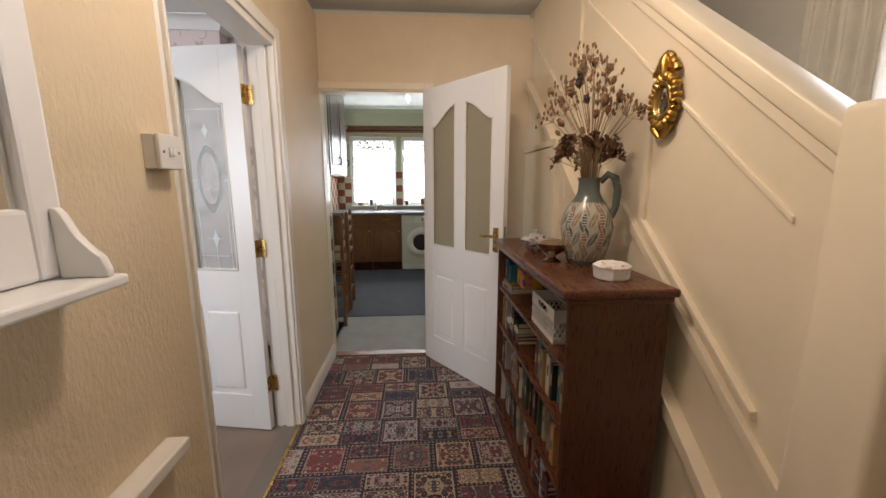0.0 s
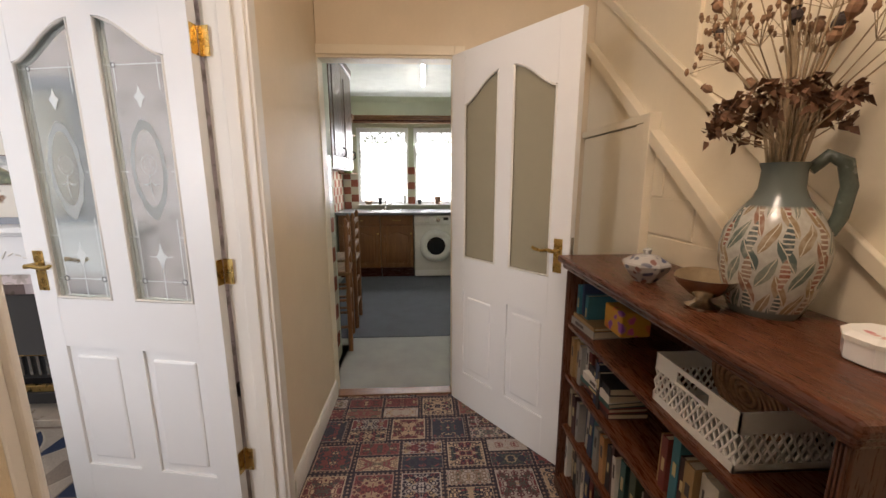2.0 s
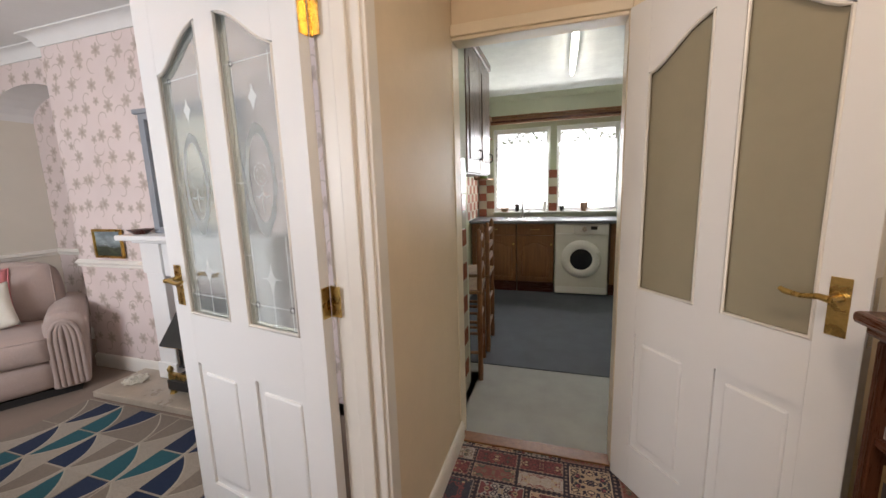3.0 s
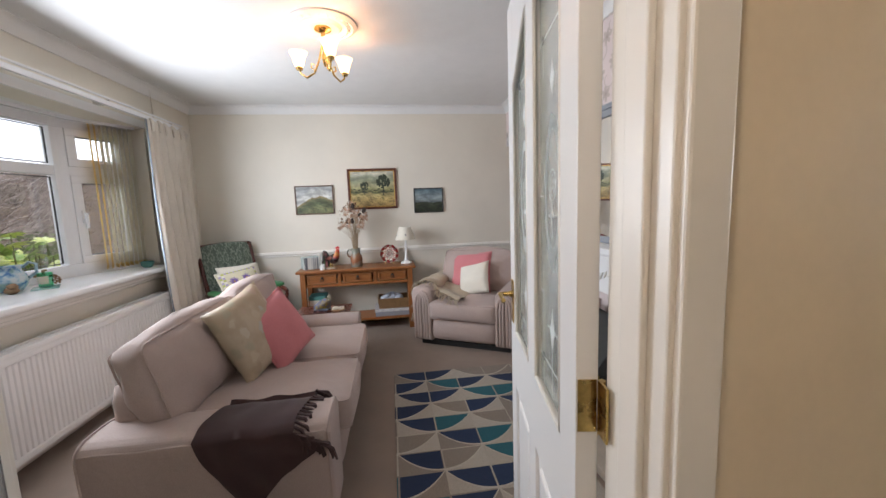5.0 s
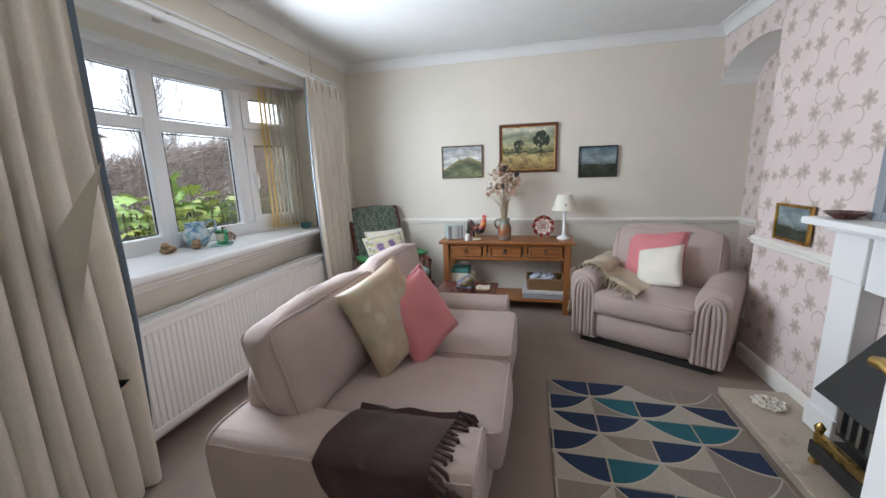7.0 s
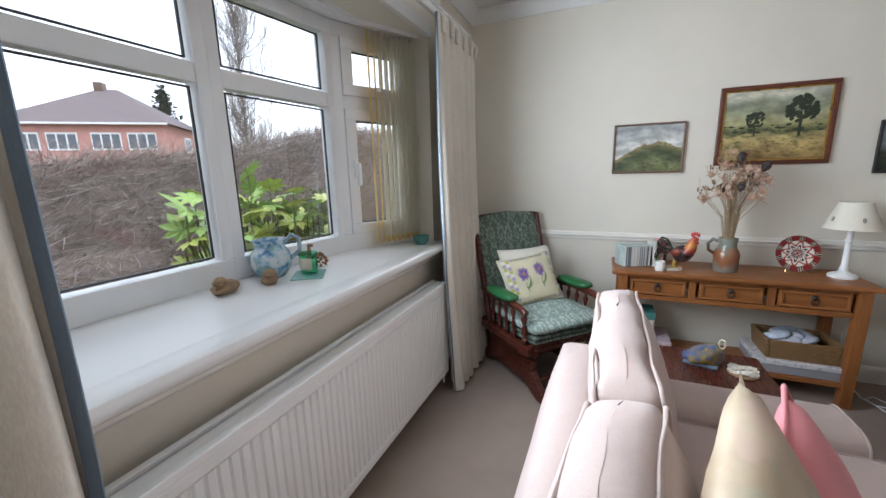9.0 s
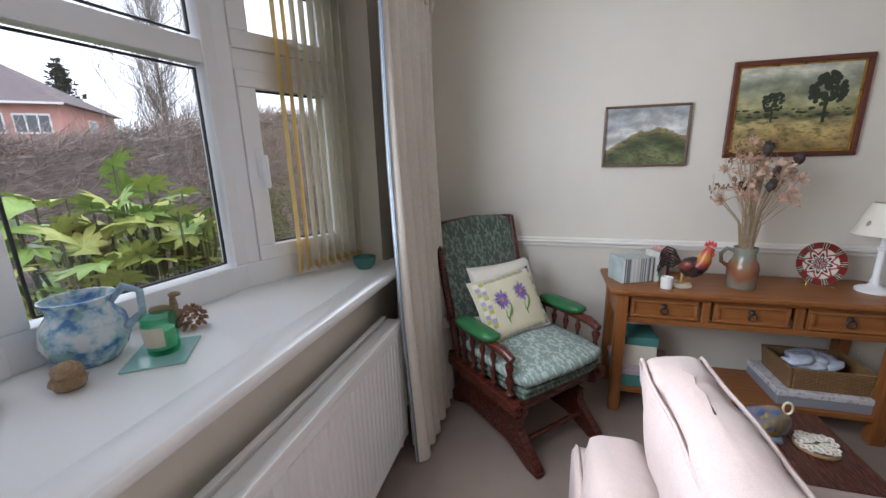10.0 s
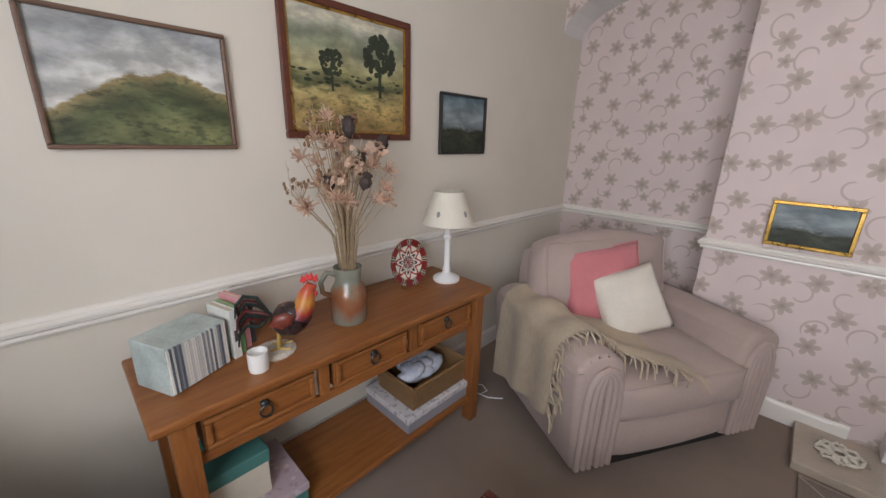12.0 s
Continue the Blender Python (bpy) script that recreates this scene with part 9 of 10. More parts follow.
# tap, sink and sill pots
tap = thing("kitchen_tap", "chrome swan-neck kitchen mixer tap", "tap", pose(-0.55, 7.20, 0.912))
bm = bmesh.new()
lathe(bm, [(0.026, 0), (0.022, 0.03), (0.015, 0.05)], None, 14)
tube(bm, [(0, 0, 0.05), (0, 0, 0.22), (-0.02, -0.03, 0.27), (-0.05, -0.09, 0.285), (-0.08, -0.14, 0.25), (-0.085, -0.15, 0.2)], 0.011, 10)
part("spout", bm, M["steel"], tap, smooth=60)
bm = bmesh.new()
tube(bm, [(0, 0, 0.055), (0.06, -0.03, 0.075), (0.10, -0.05, 0.085)], [0.009, 0.007, 0.009], 8)
part("lever", bm, M["steel"], tap, smooth=60)
snk = block("sink", (-0.75, -0.30, 6.82, 7.16, 0.9125, 0.918), M["steel"], None, 0.002)
tagged(snk, "stainless steel inset kitchen sink", "sink")
KS = 0.985
for x, r, h, mt, lab in ((-0.80, 0.055, 0.05, M["driftwood"], "small wooden bowl on the kitchen sill"), (0.22, 0.045, 0.11, FLOWER["pod"], "brown plant pot on the kitchen sill"), (-0.63, 0.03, 0.10, M["black"], "dark soap bottle by the sink"), (-0.27, 0.022, 0.13, M["white_plastic"], "slim white bottle on the kitchen sill"), (-0.05, 0.03, 0.07, M["black"], "small dark ornament on the kitchen sill")):
    o = thing("sill_pot", lab, "pot", pose(x, 7.27, KS))
    bm = bmesh.new()
    lathe(bm, [(r * 0.7, 0), (r, h * 0.6), (r * 1.1, h), (r * 0.95, h), (r * 0.7, h * 0.3), (0, h * 0.3)], None, 16)
    part("pot", bm, mt, o, smooth=50)
slab("kitchen_sill", (-0.95, 0.62, 7.235, 7.34, 0.97, 0.984), M["white"], "white tiled kitchen window sill", "window sill", 0.003)

net_m = bpy.data.materials.new("white_net")
net_m.use_nodes = True
nt = net_m.node_tree
tr, tl_, mx = nt.nodes.new("ShaderNodeBsdfTransparent"), nt.nodes.new("ShaderNodeBsdfTranslucent"), nt.nodes.new("ShaderNodeMixShader")
tl_.inputs[0].default_value = (0.85, 0.85, 0.83, 1)
nt.links.new(ramp(nt, noise_out(nt, coords(nt), 30, 3), [(0.4, (0.35, 0.35, 0.35)), (0.6, (0.75, 0.75, 0.75))]), mx.inputs[0])
nt.links.new(tr.outputs[0], mx.inputs[1])
nt.links.new(tl_.outputs[0], mx.inputs[2])
nt.links.new(mx.outputs[0], nt.nodes["Material Output"].inputs[0])
for x0, x1 in ((-0.92, -0.235), (-0.10, 0.59)):
    nc = thing("net_curtain", "sheer white net curtain at the kitchen window", "curtain", pose(0, 0, 0))
    drape("net", nc, lambda u, v: (x0 + (x1 - x0) * u, 7.312 + 0.006 * math.sin(u * 50), 1.86 - 0.83 * v), 60, 3, 0.001, net_m)

# wall cabinets, open corner shelf, pelmet
M["kit_dark"] = wood("dark_kitchen_oak", (0.07, 0.035, 0.02), (0.16, 0.085, 0.045), 0.3, axis=2)
wc = thing("kitchen_wall_cabinet", "tall oak kitchen wall cabinet with leaded glass door", "cabinet", pose(-0.66, 5.0, 0))
block("carcass", (-0.50, 0.0, -0.52, 0.30, 1.42, 2.25), M["kit_dark"], wc)
block("cornice", (-0.50, 0.03, -0.54, 0.32, 2.25, 2.31), M["kit_dark"], wc, 0.012)
for y0, y1 in ((-0.515, -0.115), (-0.11, 0.295)):
    d = block("door", (0.0, 0.02, y0, y1, 1.43, 2.24), M["kit_dark"], wc, 0.004)
    bm = bmesh.new()
    box(bm, 0.02, 0.026, y0 + 0.07, y1 - 0.07, 1.52, 2.15, 0.003)
    part("door_panel", bm, M["kit_dark"], d)
    bm = bmesh.new()
    tube(bm, [(0.02, y1 - 0.03, 1.60), (0.045, y1 - 0.03, 1.585), (0.045, y1 - 0.03, 1.54), (0.02, y1 - 0.03, 1.525)], 0.006, 6)
    part("handle", bm, M["black"], d, "black iron drop handle", 50)
cs = thing("corner_shelf", "open oak corner shelf beside the kitchen window", "shelf", pose(-1.16, 7.29, 0))
for z in (1.42, 1.68, 1.95, 2.14):
    bm = bmesh.new()
    prism(bm, [(0, 0), (0.20, 0), (0.20, -0.06), (0.16, -0.20), (0.04, -0.28), (0, -0.28)], "z", z, z + 0.02, 0.003)
    part("shelf", bm, M["oak"], cs)
block("side_panel", (-0.002, 0.016, -0.28, 0, 1.42, 2.16), M["oak"], cs)
block("cornice", (0, 0.22, -0.30, 0, 2.16, 2.22), M["oak"], cs, 0.01)
for x, z, r, h, mt, lab in ((0.07, 1.97, 0.04, 0.15, M["white"], "white storage jar on the corner shelf"), (0.15, 1.97, 0.03, 0.13, M["cream_card"], "cream packet on the corner shelf"), (0.10, 1.44, 0.055, 0.09, plain("green_tin", (0.10, 0.22, 0.03), 0.4), "green lidded pot on the corner shelf")):
    o = thing("storage_jar", lab, "jar", pose(-1.16 + x, 7.17, z))
    bm = bmesh.new()
    lathe(bm, [(r, 0), (r, h * 0.8), (r * 0.8, h * 0.86), (r * 0.85, h), (0, h)], None, 14)
    part("jar", bm, mt, o, smooth=40)
pelm = thing("window_pelmet", "moulded oak pelmet above the kitchen windows", "pelmet", pose(0, 7.30, 0))
block("board", (-0.96, 1.3, -0.14, -0.12, 2.12, 2.20), M["oak"], pelm, 0.004)
block("moulding", (-0.96, 1.3, -0.16, -0.10, 2.20, 2.225), M["oak"], pelm, 0.006)
block("moulding", (-0.96, 1.3, -0.15, -0.12, 2.145, 2.165), M["mahogany"], pelm, 0.004)
ft = thing("fluorescent_light", "fluorescent tube batten on the kitchen ceiling", "ceiling light", pose(0.02, 5.75, CEIL))
block("batten", (-0.03, 0.03, -0.62, 0.62, -0.04, 0.0), M["white"], ft)
bm = bmesh.new()
lathe(bm, [(0.014, -0.6), (0.014, 0.6)], pose(0, 0, -0.058, 90, 0, 0), 12)
part("tube", bm, glow("lit_tube", (1.0, 0.97, 0.85), 14.0), ft)

# kitchen tiles: chequered red and cream
TR, TC = plain("terracotta_glazed_tile", (0.30, 0.10, 0.06), 0.25, vary=0.12), plain("cream_glazed_tile", (0.62, 0.56, 0.44), 0.22, vary=0.05)


def tile_mesh(mat, s, name):
    bm = bmesh.new()
    box(bm, -s / 2, s / 2, 0, 0.006, -s / 2, s / 2, 0.0015, 1)
    me = bpy.data.meshes.new(name)
    bm.to_mesh(me)
    bm.free()
    me.materials.append(mat)
    return me


TS = 0.108
tiles = {0: tile_mesh(TR, TS - 0.004, "tile_red"), 1: tile_mesh(TC, TS - 0.004, "tile_cream")}


def tile_wall(parent, origin, along, rows, cols, face, skip=lambda i, k: False):
    for i in range(cols):
        for k in range(rows):
            if skip(i, k):
                continue
            o = new("tile", tiles[(i + k) % 2])
            o.parent = parent
            p = Vector(origin) + Vector(along) * (TS * (i + 0.5)) + Vector((0, 0, TS * (k + 0.5)))
            o.matrix_world = Matrix.Translation(p) @ pose(0, 0, 0, 0, 0, face)


by = bpy.data.objects
tile_wall(by["wall_kitchen_nib"], (-0.64, 3.96, 0.0), (0, 1, 0), 14, 4, -90)
tile_wall(by["wall_kitchen_west"], (-1.17, 6.0, 0.915), (0, 1, 0), 5, 12, -90)
tile_wall(by["wall_kitchen_north"], (-1.16, 7.30, 0.915), (1, 0, 0), 5, 2, 180)
tile_wall(by["wall_kitchen_north"], (-0.221, 7.296, 0.985), (1, 0, 0), 5, 1, 180)
tile_wall(by["wall_kitchen_north"], (0.63, 7.30, 0.915), (1, 0, 0), 11, 3, 180)

# bar stools against the side wall


def bar_stool(m, label):
    s = thing("ladderback_chair", label, "chair", m, "kitchen chairs")
    for x in (-0.17, 0.17):
        bm = bmesh.new()
        lathe(bm, [(0.018, 0), (0.02, 0.1), (0.017, 0.14), (0.021, 0.45), (0.016, 0.5), (0.02, 0.7), (0.016, 0.76), (0.021, 0.98), (0.014, 1.0), (0.02, 1.03), (0.008, 1.06)], pose(x, 0.0, 0), 10)
        part("back_leg", bm, M["oak"], s, smooth=50)
        bm = bmesh.new()
        lathe(bm, [(0.016, 0), (0.021, 0.2), (0.016, 0.3), (0.02, 0.62)], pose(x, -0.30, 0), 10)
        part("front_leg", bm, M["oak"], s, smooth=50)
    for z in (0.74, 0.84, 0.95):
        bm = bmesh.new()
        box(bm, -0.16, 0.16, -0.012, 0.012, z, z + 0.045, 0.006)
        part("back_slat", bm, M["oak"], s)
    for z in (0.2, 0.42):
        for a, b in (((-0.17, 0, z), (0.17, 0, z)), ((-0.17, -0.3, z), (0.17, -0.3, z)), ((-0.17, 0, z), (-0.17, -0.3, z)), ((0.17, 0, z), (0.17, -0.3, z))):
            bm = bmesh.new()
            tube(bm, [a, b], 0.011, 6)
            part("rung", bm, M["oak"], s, smooth=60)
    block("seat", (-0.19, 0.19, -0.32, 0.02, 0.62, 0.65), M["wicker"], s, 0.01)
    return s


st1 = bar_stool(pose(-0.60, 4.66, 0, 0, 0, -82), "tall turned-wood ladder-back stool with woven seat")
copy_thing(st1, pose(-0.62, 5.12, 0, 0, 0, -86))

# ---------------------------------------------------------------- outside
GZ = -0.35


def ground_material():
    m, nt, b = principled("rough_grass", (0.08, 0.10, 0.04), 0.95)
    v = coords(nt)
    col = ramp(nt, noise_out(nt, v, 1.5, 6), [(0.35, (0.07, 0.085, 0.035)), (0.55, (0.13, 0.12, 0.06)), (0.7, (0.16, 0.13, 0.075))])
    nt.links.new(col, b.inputs["Base Color"])
    bump(nt, b, noise_out(nt, v, 60, 4), 0.8, 0.03)
    return m


bm = bmesh.new()
bmesh.ops.create_grid(bm, x_segments=4, y_segments=4, size=600)
g_ = structure("ground", bm, ground_material(), "rough winter grass", "ground")
g_.location = (0, 0, GZ)

rnd = random.Random(77)
hedge = tagged(new("hedge"), "tall clipped bare-twigged hedge with faded leaves", "hedge")
bm = bmesh.new()
HY, HD = -3.6, 0.9


def hedge_top(x):
    return 1.60 + 0.05 * max(0.0, -3.5 - x) + 0.15 * min(3.2, max(0.0, -5.2 - x)) + 0.08 * noise.noise(Vector((x * 0.7, 0, 0)))


# solid slab behind the twigs; its brown stands in for the hedge's inner shade
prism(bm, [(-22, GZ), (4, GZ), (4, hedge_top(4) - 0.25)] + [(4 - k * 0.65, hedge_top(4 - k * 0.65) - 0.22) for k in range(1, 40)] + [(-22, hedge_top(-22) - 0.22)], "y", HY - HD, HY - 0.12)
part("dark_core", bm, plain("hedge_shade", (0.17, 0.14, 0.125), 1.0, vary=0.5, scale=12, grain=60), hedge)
verts, faces = [], []


def twig(p, d, L, r, bend):
    side = d.orthogonal().normalized()
    up = d.cross(side)
    q = p + d * L * 0.5 + bend * L * 0.2
    e = p + d * L + bend * L * 0.6
    base = len(verts)
    for c, rr in ((p, r), (q, r * 0.8), (e, r * 0.35)):
        for a in (0, 2.1, 4.2):
            verts.append(tuple(c + side * (rr * math.cos(a)) + up * (rr * math.sin(a))))
    for lv in (0, 3):
        for a in range(3):
            faces.append((base + lv + a, base + lv + (a + 1) % 3, base + lv + 3 + (a + 1) % 3, base + lv + 3 + a))


for k in range(38000):
    x = -1.5 - 11 * rnd.random() if k % 5 else -12.5 - 9 * rnd.random()
    ht = hedge_top(x)
    top = rnd.random() < 0.2
    z = ht - rnd.random() ** 2 * 0.35 if top else GZ + (ht - GZ) * rnd.random()
    p = Vector((x, HY - 0.15 - (rnd.random() * 0.6 if top else 0.1 * rnd.random()), z - 0.08))
    d = Vector((rnd.uniform(-1, 1), rnd.uniform(-0.1, 0.9), rnd.uniform(-0.25, 1.0))).normalized()
    bend = Vector((rnd.uniform(-1, 1), rnd.uniform(-0.3, 0.6), rnd.uniform(-0.4, 0.6)))
    twig(p, d, rnd.uniform(0.12, 0.36), rnd.uniform(0.0025, 0.0058), bend)
me = bpy.data.meshes.new("twigs")
me.from_pydata(verts, [], faces)
tw_m, nt, b = principled("grey_brown_twig", (0.12, 0.09, 0.075), 0.9)
geo = nt.nodes.new("ShaderNodeNewGeometry")
nt.links.new(ramp(nt, geo.outputs["Random Per Island"], [(0.0, (0.09, 0.065, 0.055)), (0.4, (0.25, 0.20, 0.175)), (0.8, (0.40, 0.34, 0.31)), (1.0, (0.55, 0.50, 0.47))]), b.inputs["Base Color"])
me.materials.append(tw_m)
o = new("twigs", me)
o.parent = hedge
o["kind"] = "stuff"


def leaf_cloud(name, parent, places, size, colours, seed):
    """Many small folded leaves round given places, joined into one part."""
    r_ = random.Random(seed)
    vs, fs = [], []
    for c, n, spread in places:
        for k in range(n):
            p = Vector(c) + Vector((r_.gauss(0, spread[0]), r_.gauss(0, spread[1]), r_.gauss(0, spread[2])))
            d = Vector((r_.uniform(-1, 1), r_.uniform(-1, 1), r_.uniform(-0.5, 0.8))).normalized()
            s = d.orthogonal().normalized()
            L = size * r_.uniform(0.6, 1.3)
            bb = len(vs)
            vs += [tuple(p), tuple(p + d * L * 0.5 + s * L * 0.22 + Vector((0, 0, L * 0.06))), tuple(p + d * L), tuple(p + d * L * 0.5 - s * L * 0.22 + Vector((0, 0, L * 0.06)))]
            fs += [(bb, bb + 1, bb + 2), (bb, bb + 2, bb + 3)]
    me = bpy.data.meshes.new(name)
    me.from_pydata(vs, [], fs)
    m, nt, b = principled(name + "_leaf", colours[0], 0.6)
    geo = nt.nodes.new("ShaderNodeNewGeometry")
    nt.links.new(ramp(nt, geo.outputs["Random Per Island"], [(k / max(1, len(colours) - 1), c) for k, c in enumerate(colours)]), b.inputs["Base Color"])
    me.materials.append(m)
    ob = new(name, me)
    ob.parent = parent
    ob["kind"] = "stuff"
    return ob


leaf_cloud("faded_leaves", hedge, [((-1.5 - 0.7 * k, HY + 0.02, 0.15 + 0.2 * (k % 3)), 90, (0.4, 0.08, 0.22)) for k in range(16)], 0.06, [(0.16, 0.13, 0.03), (0.10, 0.10, 0.03), (0.20, 0.14, 0.04), (0.07, 0.09, 0.03)], 3)
ivy = tagged(new("variegated_shrub"), "pale variegated shrub against the hedge", "shrub")
leaf_cloud("leaves", ivy, [((-6.6 - 0.25 * (k % 5), HY + 0.55, 0.1 + 0.2 * (k // 5)), 130, (0.18, 0.15, 0.12)) for k in range(25)], 0.07, [(0.10, 0.15, 0.04), (0.32, 0.36, 0.22), (0.07, 0.12, 0.03), (0.24, 0.28, 0.13)], 4)

# broad-leaved shrub just outside the bow window
fat = tagged(new("fatsia_shrub"), "glossy broad-leaved green shrub outside the window", "shrub")
fat_m = [plain("glossy_leaf_light", (0.46, 0.52, 0.13), 0.35, vary=0.3, scale=9), plain("glossy_leaf_dark", (0.26, 0.40, 0.09), 0.35, vary=0.3, scale=9)]


def palm_leaf(mat, m, size):
    """A leaf of seven long lobes."""
    bm = bmesh.new()
    ring = []
    n = 7
    for k in range(n):
        a = radians(-120 + 240 * k / (n - 1))
        L = size * (1.0 - 0.35 * abs(k - 3) / 3)
        ring.append((0.45 * size * math.sin(a - 0.35), 0.45 * size * math.cos(a - 0.35), 0.0))
        ring.append((L * 0.72 * math.sin(a - 0.23), L * 0.72 * math.cos(a - 0.23), -0.03 * size))
        ring.append((L * math.sin(a), L * math.cos(a), -0.12 * size))
        ring.append((L * 0.72 * math.sin(a + 0.23), L * 0.72 * math.cos(a + 0.23), -0.03 * size))
    c = bm.verts.new((0, -0.05 * size, 0.02 * size))
    vs = [bm.verts.new(p) for p in ring]
    for k in range(len(vs)):
        bm.faces.new((c, vs[k], vs[(k + 1) % len(vs)]))
    bmesh.ops.transform(bm, matrix=m, verts=bm.verts)
    part("leaf", bm, mat, fat)


rl_ = random.Random(5)
stems_b = bmesh.new()
for k in range(170):
    cx, cy = (-3.78, -0.85) if k % 4 else (-3.25, -1.0)
    a = rl_.uniform(0, 6.28)
    r = 0.52 * math.sqrt(rl_.random()) * (1.0 if k % 3 else 0.6)
    z = (0.98 if k % 4 else 0.48) + 0.42 * rl_.random() * (1.1 - r) - 0.35 * rl_.random()
    p = Vector((cx + r * math.cos(a), cy + r * math.sin(a), z))
    tube(stems_b, [(cx + 0.1 * math.cos(a), cy + 0.1 * math.sin(a), GZ), (p + Vector((0, 0, -0.2))), p], [0.012, 0.008, 0.004], 5)
    palm_leaf(fat_m[k % 2 if k % 5 else 0], Matrix.Translation(p) @ Euler((rl_.uniform(-0.2, 1.1), rl_.uniform(-0.5, 0.5), rl_.uniform(0, 6.28))).to_matrix().to_4x4(), rl_.uniform(0.11, 0.18))
part("stem", stems_b, plain("green_stem", (0.10, 0.12, 0.04), 0.7), fat)

# houses over the road


def house(m, w, d, wall_h, roof_h, label):
    h = thing("house", label, "house", m)
    bm = bmesh.new()
    box(bm, -w / 2, w / 2, -d / 2, d / 2, 0, wall_h)
    part("wall", bm, plain("salmon_render", (0.58, 0.29, 0.25), 0.85, vary=0.06, scale=2), h)
    bm = bmesh.new()
    e = 0.45
    t = bmesh.new()
    c = [t.verts.new(p) for p in ((-w / 2 - e, -d / 2 - e, wall_h), (w / 2 + e, -d / 2 - e, wall_h), (w / 2 + e, d / 2 + e, wall_h), (-w / 2 - e, d / 2 + e, wall_h))]
    r0, r1 = t.verts.new((-w / 2 + d / 2, 0, wall_h + roof_h)), t.verts.new((w / 2 - d / 2, 0, wall_h + roof_h))
    for f in ((c[0], c[1], r1, r0), (c[1], c[2], r1), (c[2], c[3], r0, r1), (c[3], c[0], r0), (c[3], c[2], c[1], c[0])):
        t.faces.new(f)
    join(bm, t)
    rf_m, nt, b = principled("brown_roof_tiles", (0.12, 0.09, 0.085), 0.8)
    sp = nt.nodes.new("ShaderNodeSeparateXYZ")
    nt.links.new(coords(nt), sp.inputs[0])
    cr = math_node(nt, "FRACT", math_node(nt, "MULTIPLY", sp.outputs[2], 5.0))
    nt.links.new(mix(nt, cr, (0.12, 0.10, 0.105), (0.21, 0.17, 0.175)), b.inputs["Base Color"])
    rf = part("roof", bm, rf_m, h)
    block("gutter", (-w / 2 - e, w / 2 + e, d / 2 + e - 0.05, d / 2 + e + 0.08, wall_h - 0.12, wall_h), M["upvc"], h)
    block("chimney", (0.2, 0.75, -0.3, 0.3, wall_h + roof_h - 0.6, wall_h + roof_h + 0.45), M["kit_dark"], rf)
    block("downpipe", (w / 2 - 0.3, w / 2 - 0.18, d / 2, d / 2 + 0.1, 0, wall_h), M["black"], h, 0)
    for lvl in (1.5, 4.15):
        for x in (-w * 0.36, -w * 0.14, w * 0.12, w * 0.34):
            wd = block("window", (x - 0.85, x + 0.85, d / 2, d / 2 + 0.06, lvl, lvl + 1.15), M["upvc"], h, 0)
            for s in (-0.55, 0.0, 0.55):
                block("pane", (x + s - 0.22, x + s + 0.22, d / 2 + 0.06, d / 2 + 0.07, lvl + 0.12, lvl + 1.03), plain_dark, wd, 0)
        wd = block("window", (w / 2, w / 2 + 0.06, -0.6, 0.6, lvl, lvl + 1.15), M["upvc"], h, 0)
        block("pane", (w / 2 + 0.06, w / 2 + 0.07, -0.5, 0.5, lvl + 0.12, lvl + 1.03), plain_dark, wd, 0)
        wd = block("window", (-w / 2 - 0.06, -w / 2, -0.6, 0.6, lvl, lvl + 1.15), M["upvc"], h, 0)
        block("pane", (-w / 2 - 0.07, -w / 2 - 0.06, -0.5, 0.5, lvl + 0.12, lvl + 1.03), plain_dark, wd, 0)
    return h


plain_dark = plain("window_dark", (0.10, 0.12, 0.15), 0.1, bumps=0)
house(pose(-19.3, -32.9, -0.75, 0, 0, -52), 9.4, 8.2, 5.9, 2.9, "salmon-rendered semi-detached house with hipped tile roof")
house(pose(-15.6, -45.5, -0.75, 0, 0, -52), 9.4, 8.2, 6.1, 2.9, "salmon-rendered house with brown hipped roof")
house(pose(-46, -31.0, -1.2, 0, 0, 40), 12.5, 8.0, 5.3, 2.9, "distant salmon-rendered house with hipped roof")


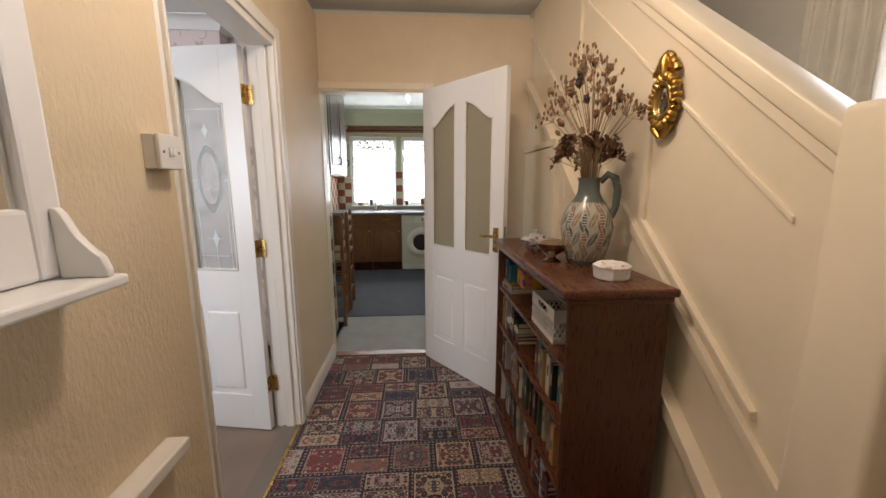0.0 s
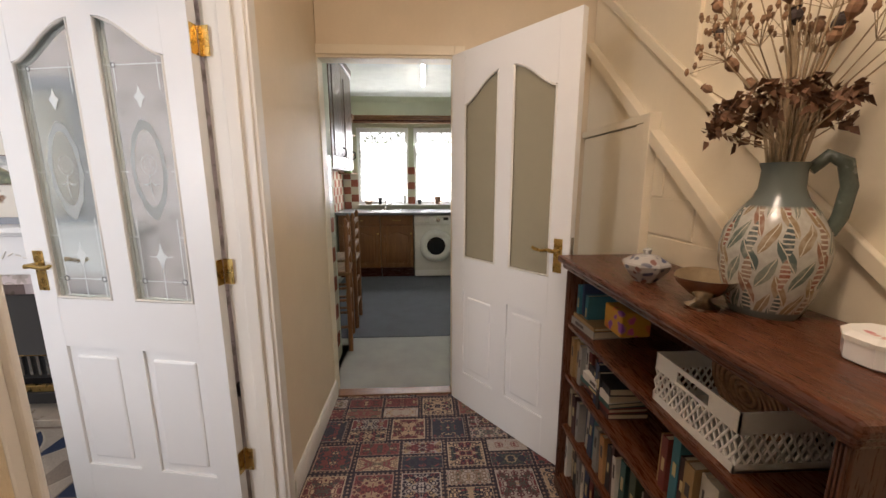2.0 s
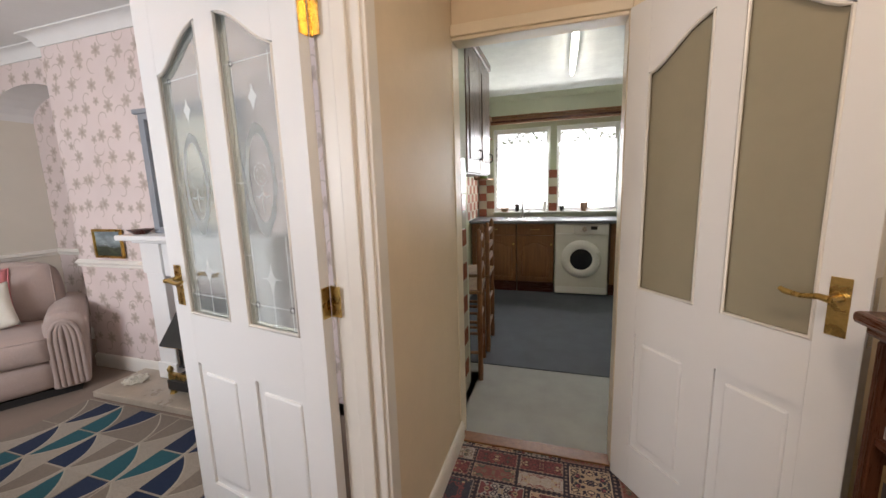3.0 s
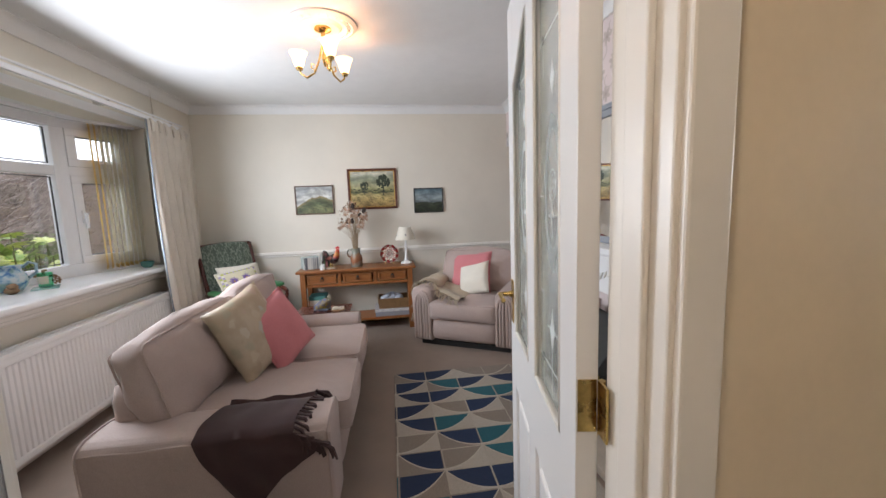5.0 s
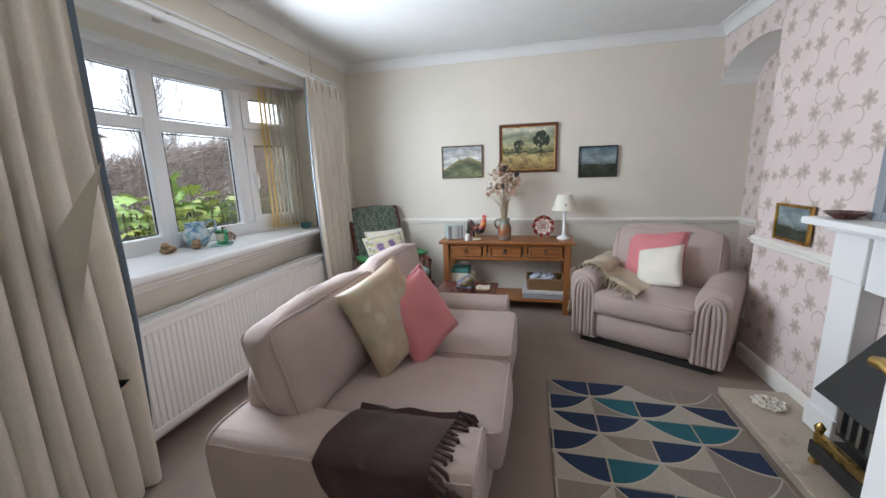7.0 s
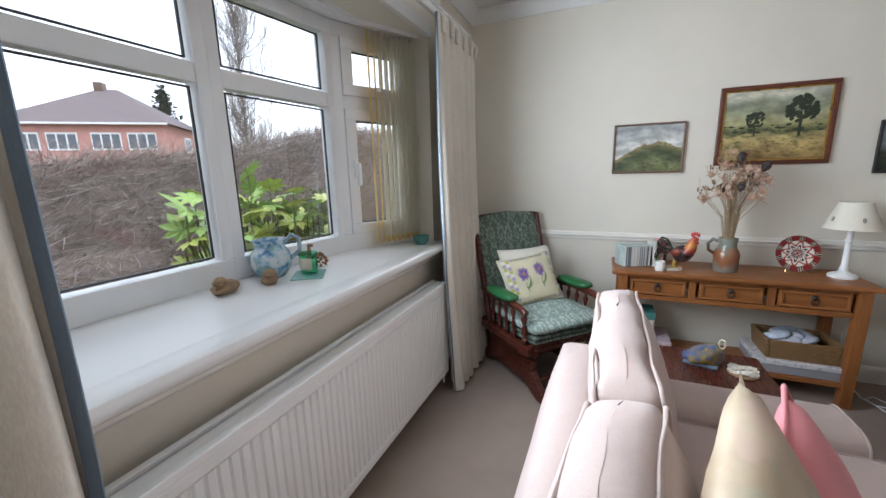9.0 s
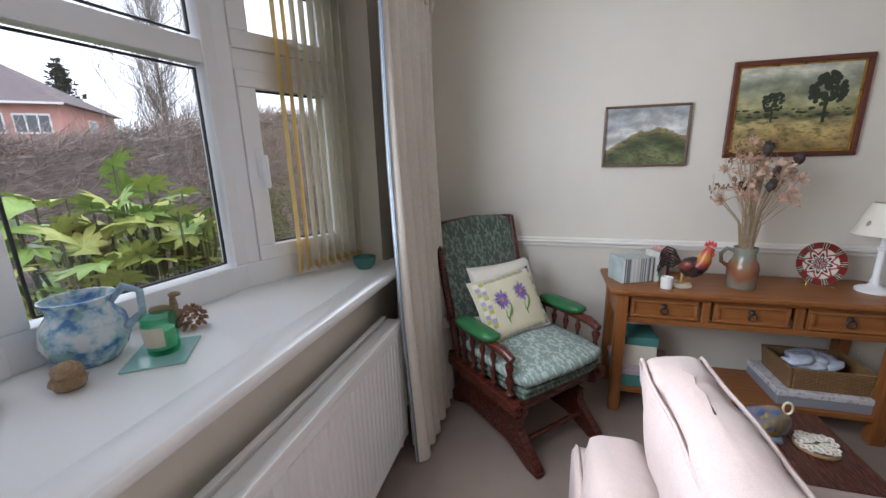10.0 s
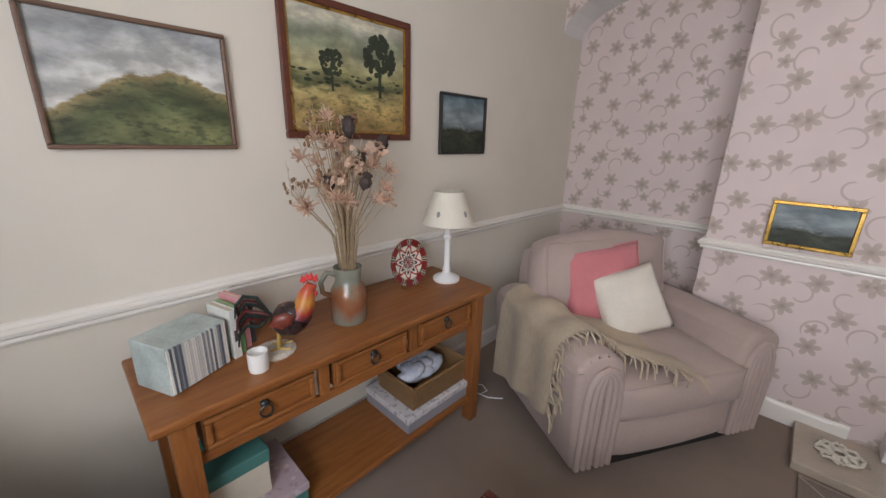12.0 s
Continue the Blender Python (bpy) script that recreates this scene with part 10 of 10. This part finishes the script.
def bare_tree(m, height, width, label, seed):
    """An upright bare tree: a trunk with fastigiate limbs that fork into fine twigs."""
    r_ = random.Random(seed)
    t = thing("bare_tree", label, "tree", m)
    bm = bmesh.new()
    tube(bm, [(0, 0, 0), (0.1, 0, height * 0.35), (0, 0.1, height * 0.75), (0, 0, height)], [0.09, 0.07, 0.04, 0.012], 7)
    part("trunk", bm, plain("grey_bark", (0.17, 0.145, 0.125), 0.9, vary=0.3), t)
    vs, fs = [], []
    for k in range(95):
        z0 = height * r_.uniform(0.12, 0.85)
        a = r_.uniform(0, 6.28)
        L = height * r_.uniform(0.14, 0.30)
        out = width * r_.uniform(0.25, 1.0) * math.sin(math.pi * min(1, (z0 / height) * 0.75 + 0.2))
        p0, p2 = Vector((0, 0, z0)), Vector((out * math.cos(a), out * math.sin(a), z0 + L))
        p1 = Vector((out * 0.7 * math.cos(a), out * 0.7 * math.sin(a), z0 + L * 0.4))
        limb = [p0, p1, p2]
        for s in range(2):
            stick(vs, fs, limb[s], limb[s + 1], 0.035 - 0.015 * s)
        for j in range(16):
            u = r_.random()
            q = p0.lerp(p1, u * 2) if u < 0.5 else p1.lerp(p2, u * 2 - 1)
            e = q + Vector((r_.uniform(-0.5, 0.5), r_.uniform(-0.5, 0.5), r_.uniform(0.5, 1.5)))
            stick(vs, fs, q, e, 0.011)
            for _ in range(2):
                stick(vs, fs, q.lerp(e, 0.5), e + Vector((r_.uniform(-0.4, 0.4), r_.uniform(-0.4, 0.4), r_.uniform(0, 0.5))), 0.006)
    me = bpy.data.meshes.new("branches")
    me.from_pydata(vs, [], fs)
    me.materials.append(bpy.data.materials["grey_bark"])
    o = new("branches", me)
    o.parent = t
    o["kind"] = "stuff"
    return t


def stick(vs, fs, p, q, r):
    d = (q - p).normalized()
    s = d.orthogonal().normalized()
    u = d.cross(s)
    b_ = len(vs)
    for c, rr in ((p, r), (q, r * 0.6)):
        for a in (0, 2.1, 4.2):
            vs.append(tuple(c + s * (rr * math.cos(a)) + u * (rr * math.sin(a))))
    for a in range(3):
        fs.append((b_ + a, b_ + (a + 1) % 3, b_ + 3 + (a + 1) % 3, b_ + 3 + a))


bare_tree(pose(-24.3, -25.0, -0.8), 17.0, 4.3, "tall bare poplar beyond the hedge", 6)
bare_tree(pose(-13.5, -38.0, -1.0), 11, 3.2, "bare winter tree behind the houses", 9)
con_t = thing("conifer", "dark conifer behind the house roofs", "tree", pose(-26.7, -38.6, -0.8))
bm = bmesh.new()
tube(bm, [(0, 0, 0), (0, 0, 11)], [0.3, 0.05], 7)
part("trunk", bm, bpy.data.materials["grey_bark"], con_t)
leaf_cloud("crown", con_t, [((0.9 * (1 - k / 22) * math.cos(k * 2.4) * 2.2, 0.9 * (1 - k / 22) * math.sin(k * 2.4) * 2.2, 2.5 + k * 0.38), 60, (0.55 * (1.1 - k / 24), 0.55 * (1.1 - k / 24), 0.3)) for k in range(22)], 0.5, [(0.02, 0.035, 0.022), (0.035, 0.055, 0.03), (0.05, 0.07, 0.04)], 12)
slp = thing("street_lamp", "grey steel street lamp beyond the hedge", "street lamp", pose(-30, -16, -0.6))
bm = bmesh.new()
tube(bm, [(0, 0, 0), (0, 0, 6.6), (0.3, 0.2, 7.0), (1.3, 0.6, 7.2)], [0.09, 0.06, 0.05, 0.04], 8)
part("pole", bm, M["steel"], slp, smooth=60)
block("lantern", (1.1, 1.8, 0.5, 0.8, 7.1, 7.28), M["grey_frame"], slp, 0.04)

# shrubs behind the kitchen
kb = tagged(new("garden_shrub"), "green garden shrubs beyond the kitchen windows", "shrub")
leaf_cloud("leaves", kb, [((-3.2 + 0.75 * k, 14.0 + 0.8 * (k % 3), 0.7 + 0.75 * (k * 5 % 4)), 330, (0.6, 0.3, 0.55)) for k in range(11)], 0.15, [(0.08, 0.12, 0.05), (0.16, 0.2, 0.09), (0.05, 0.08, 0.03)], 8)
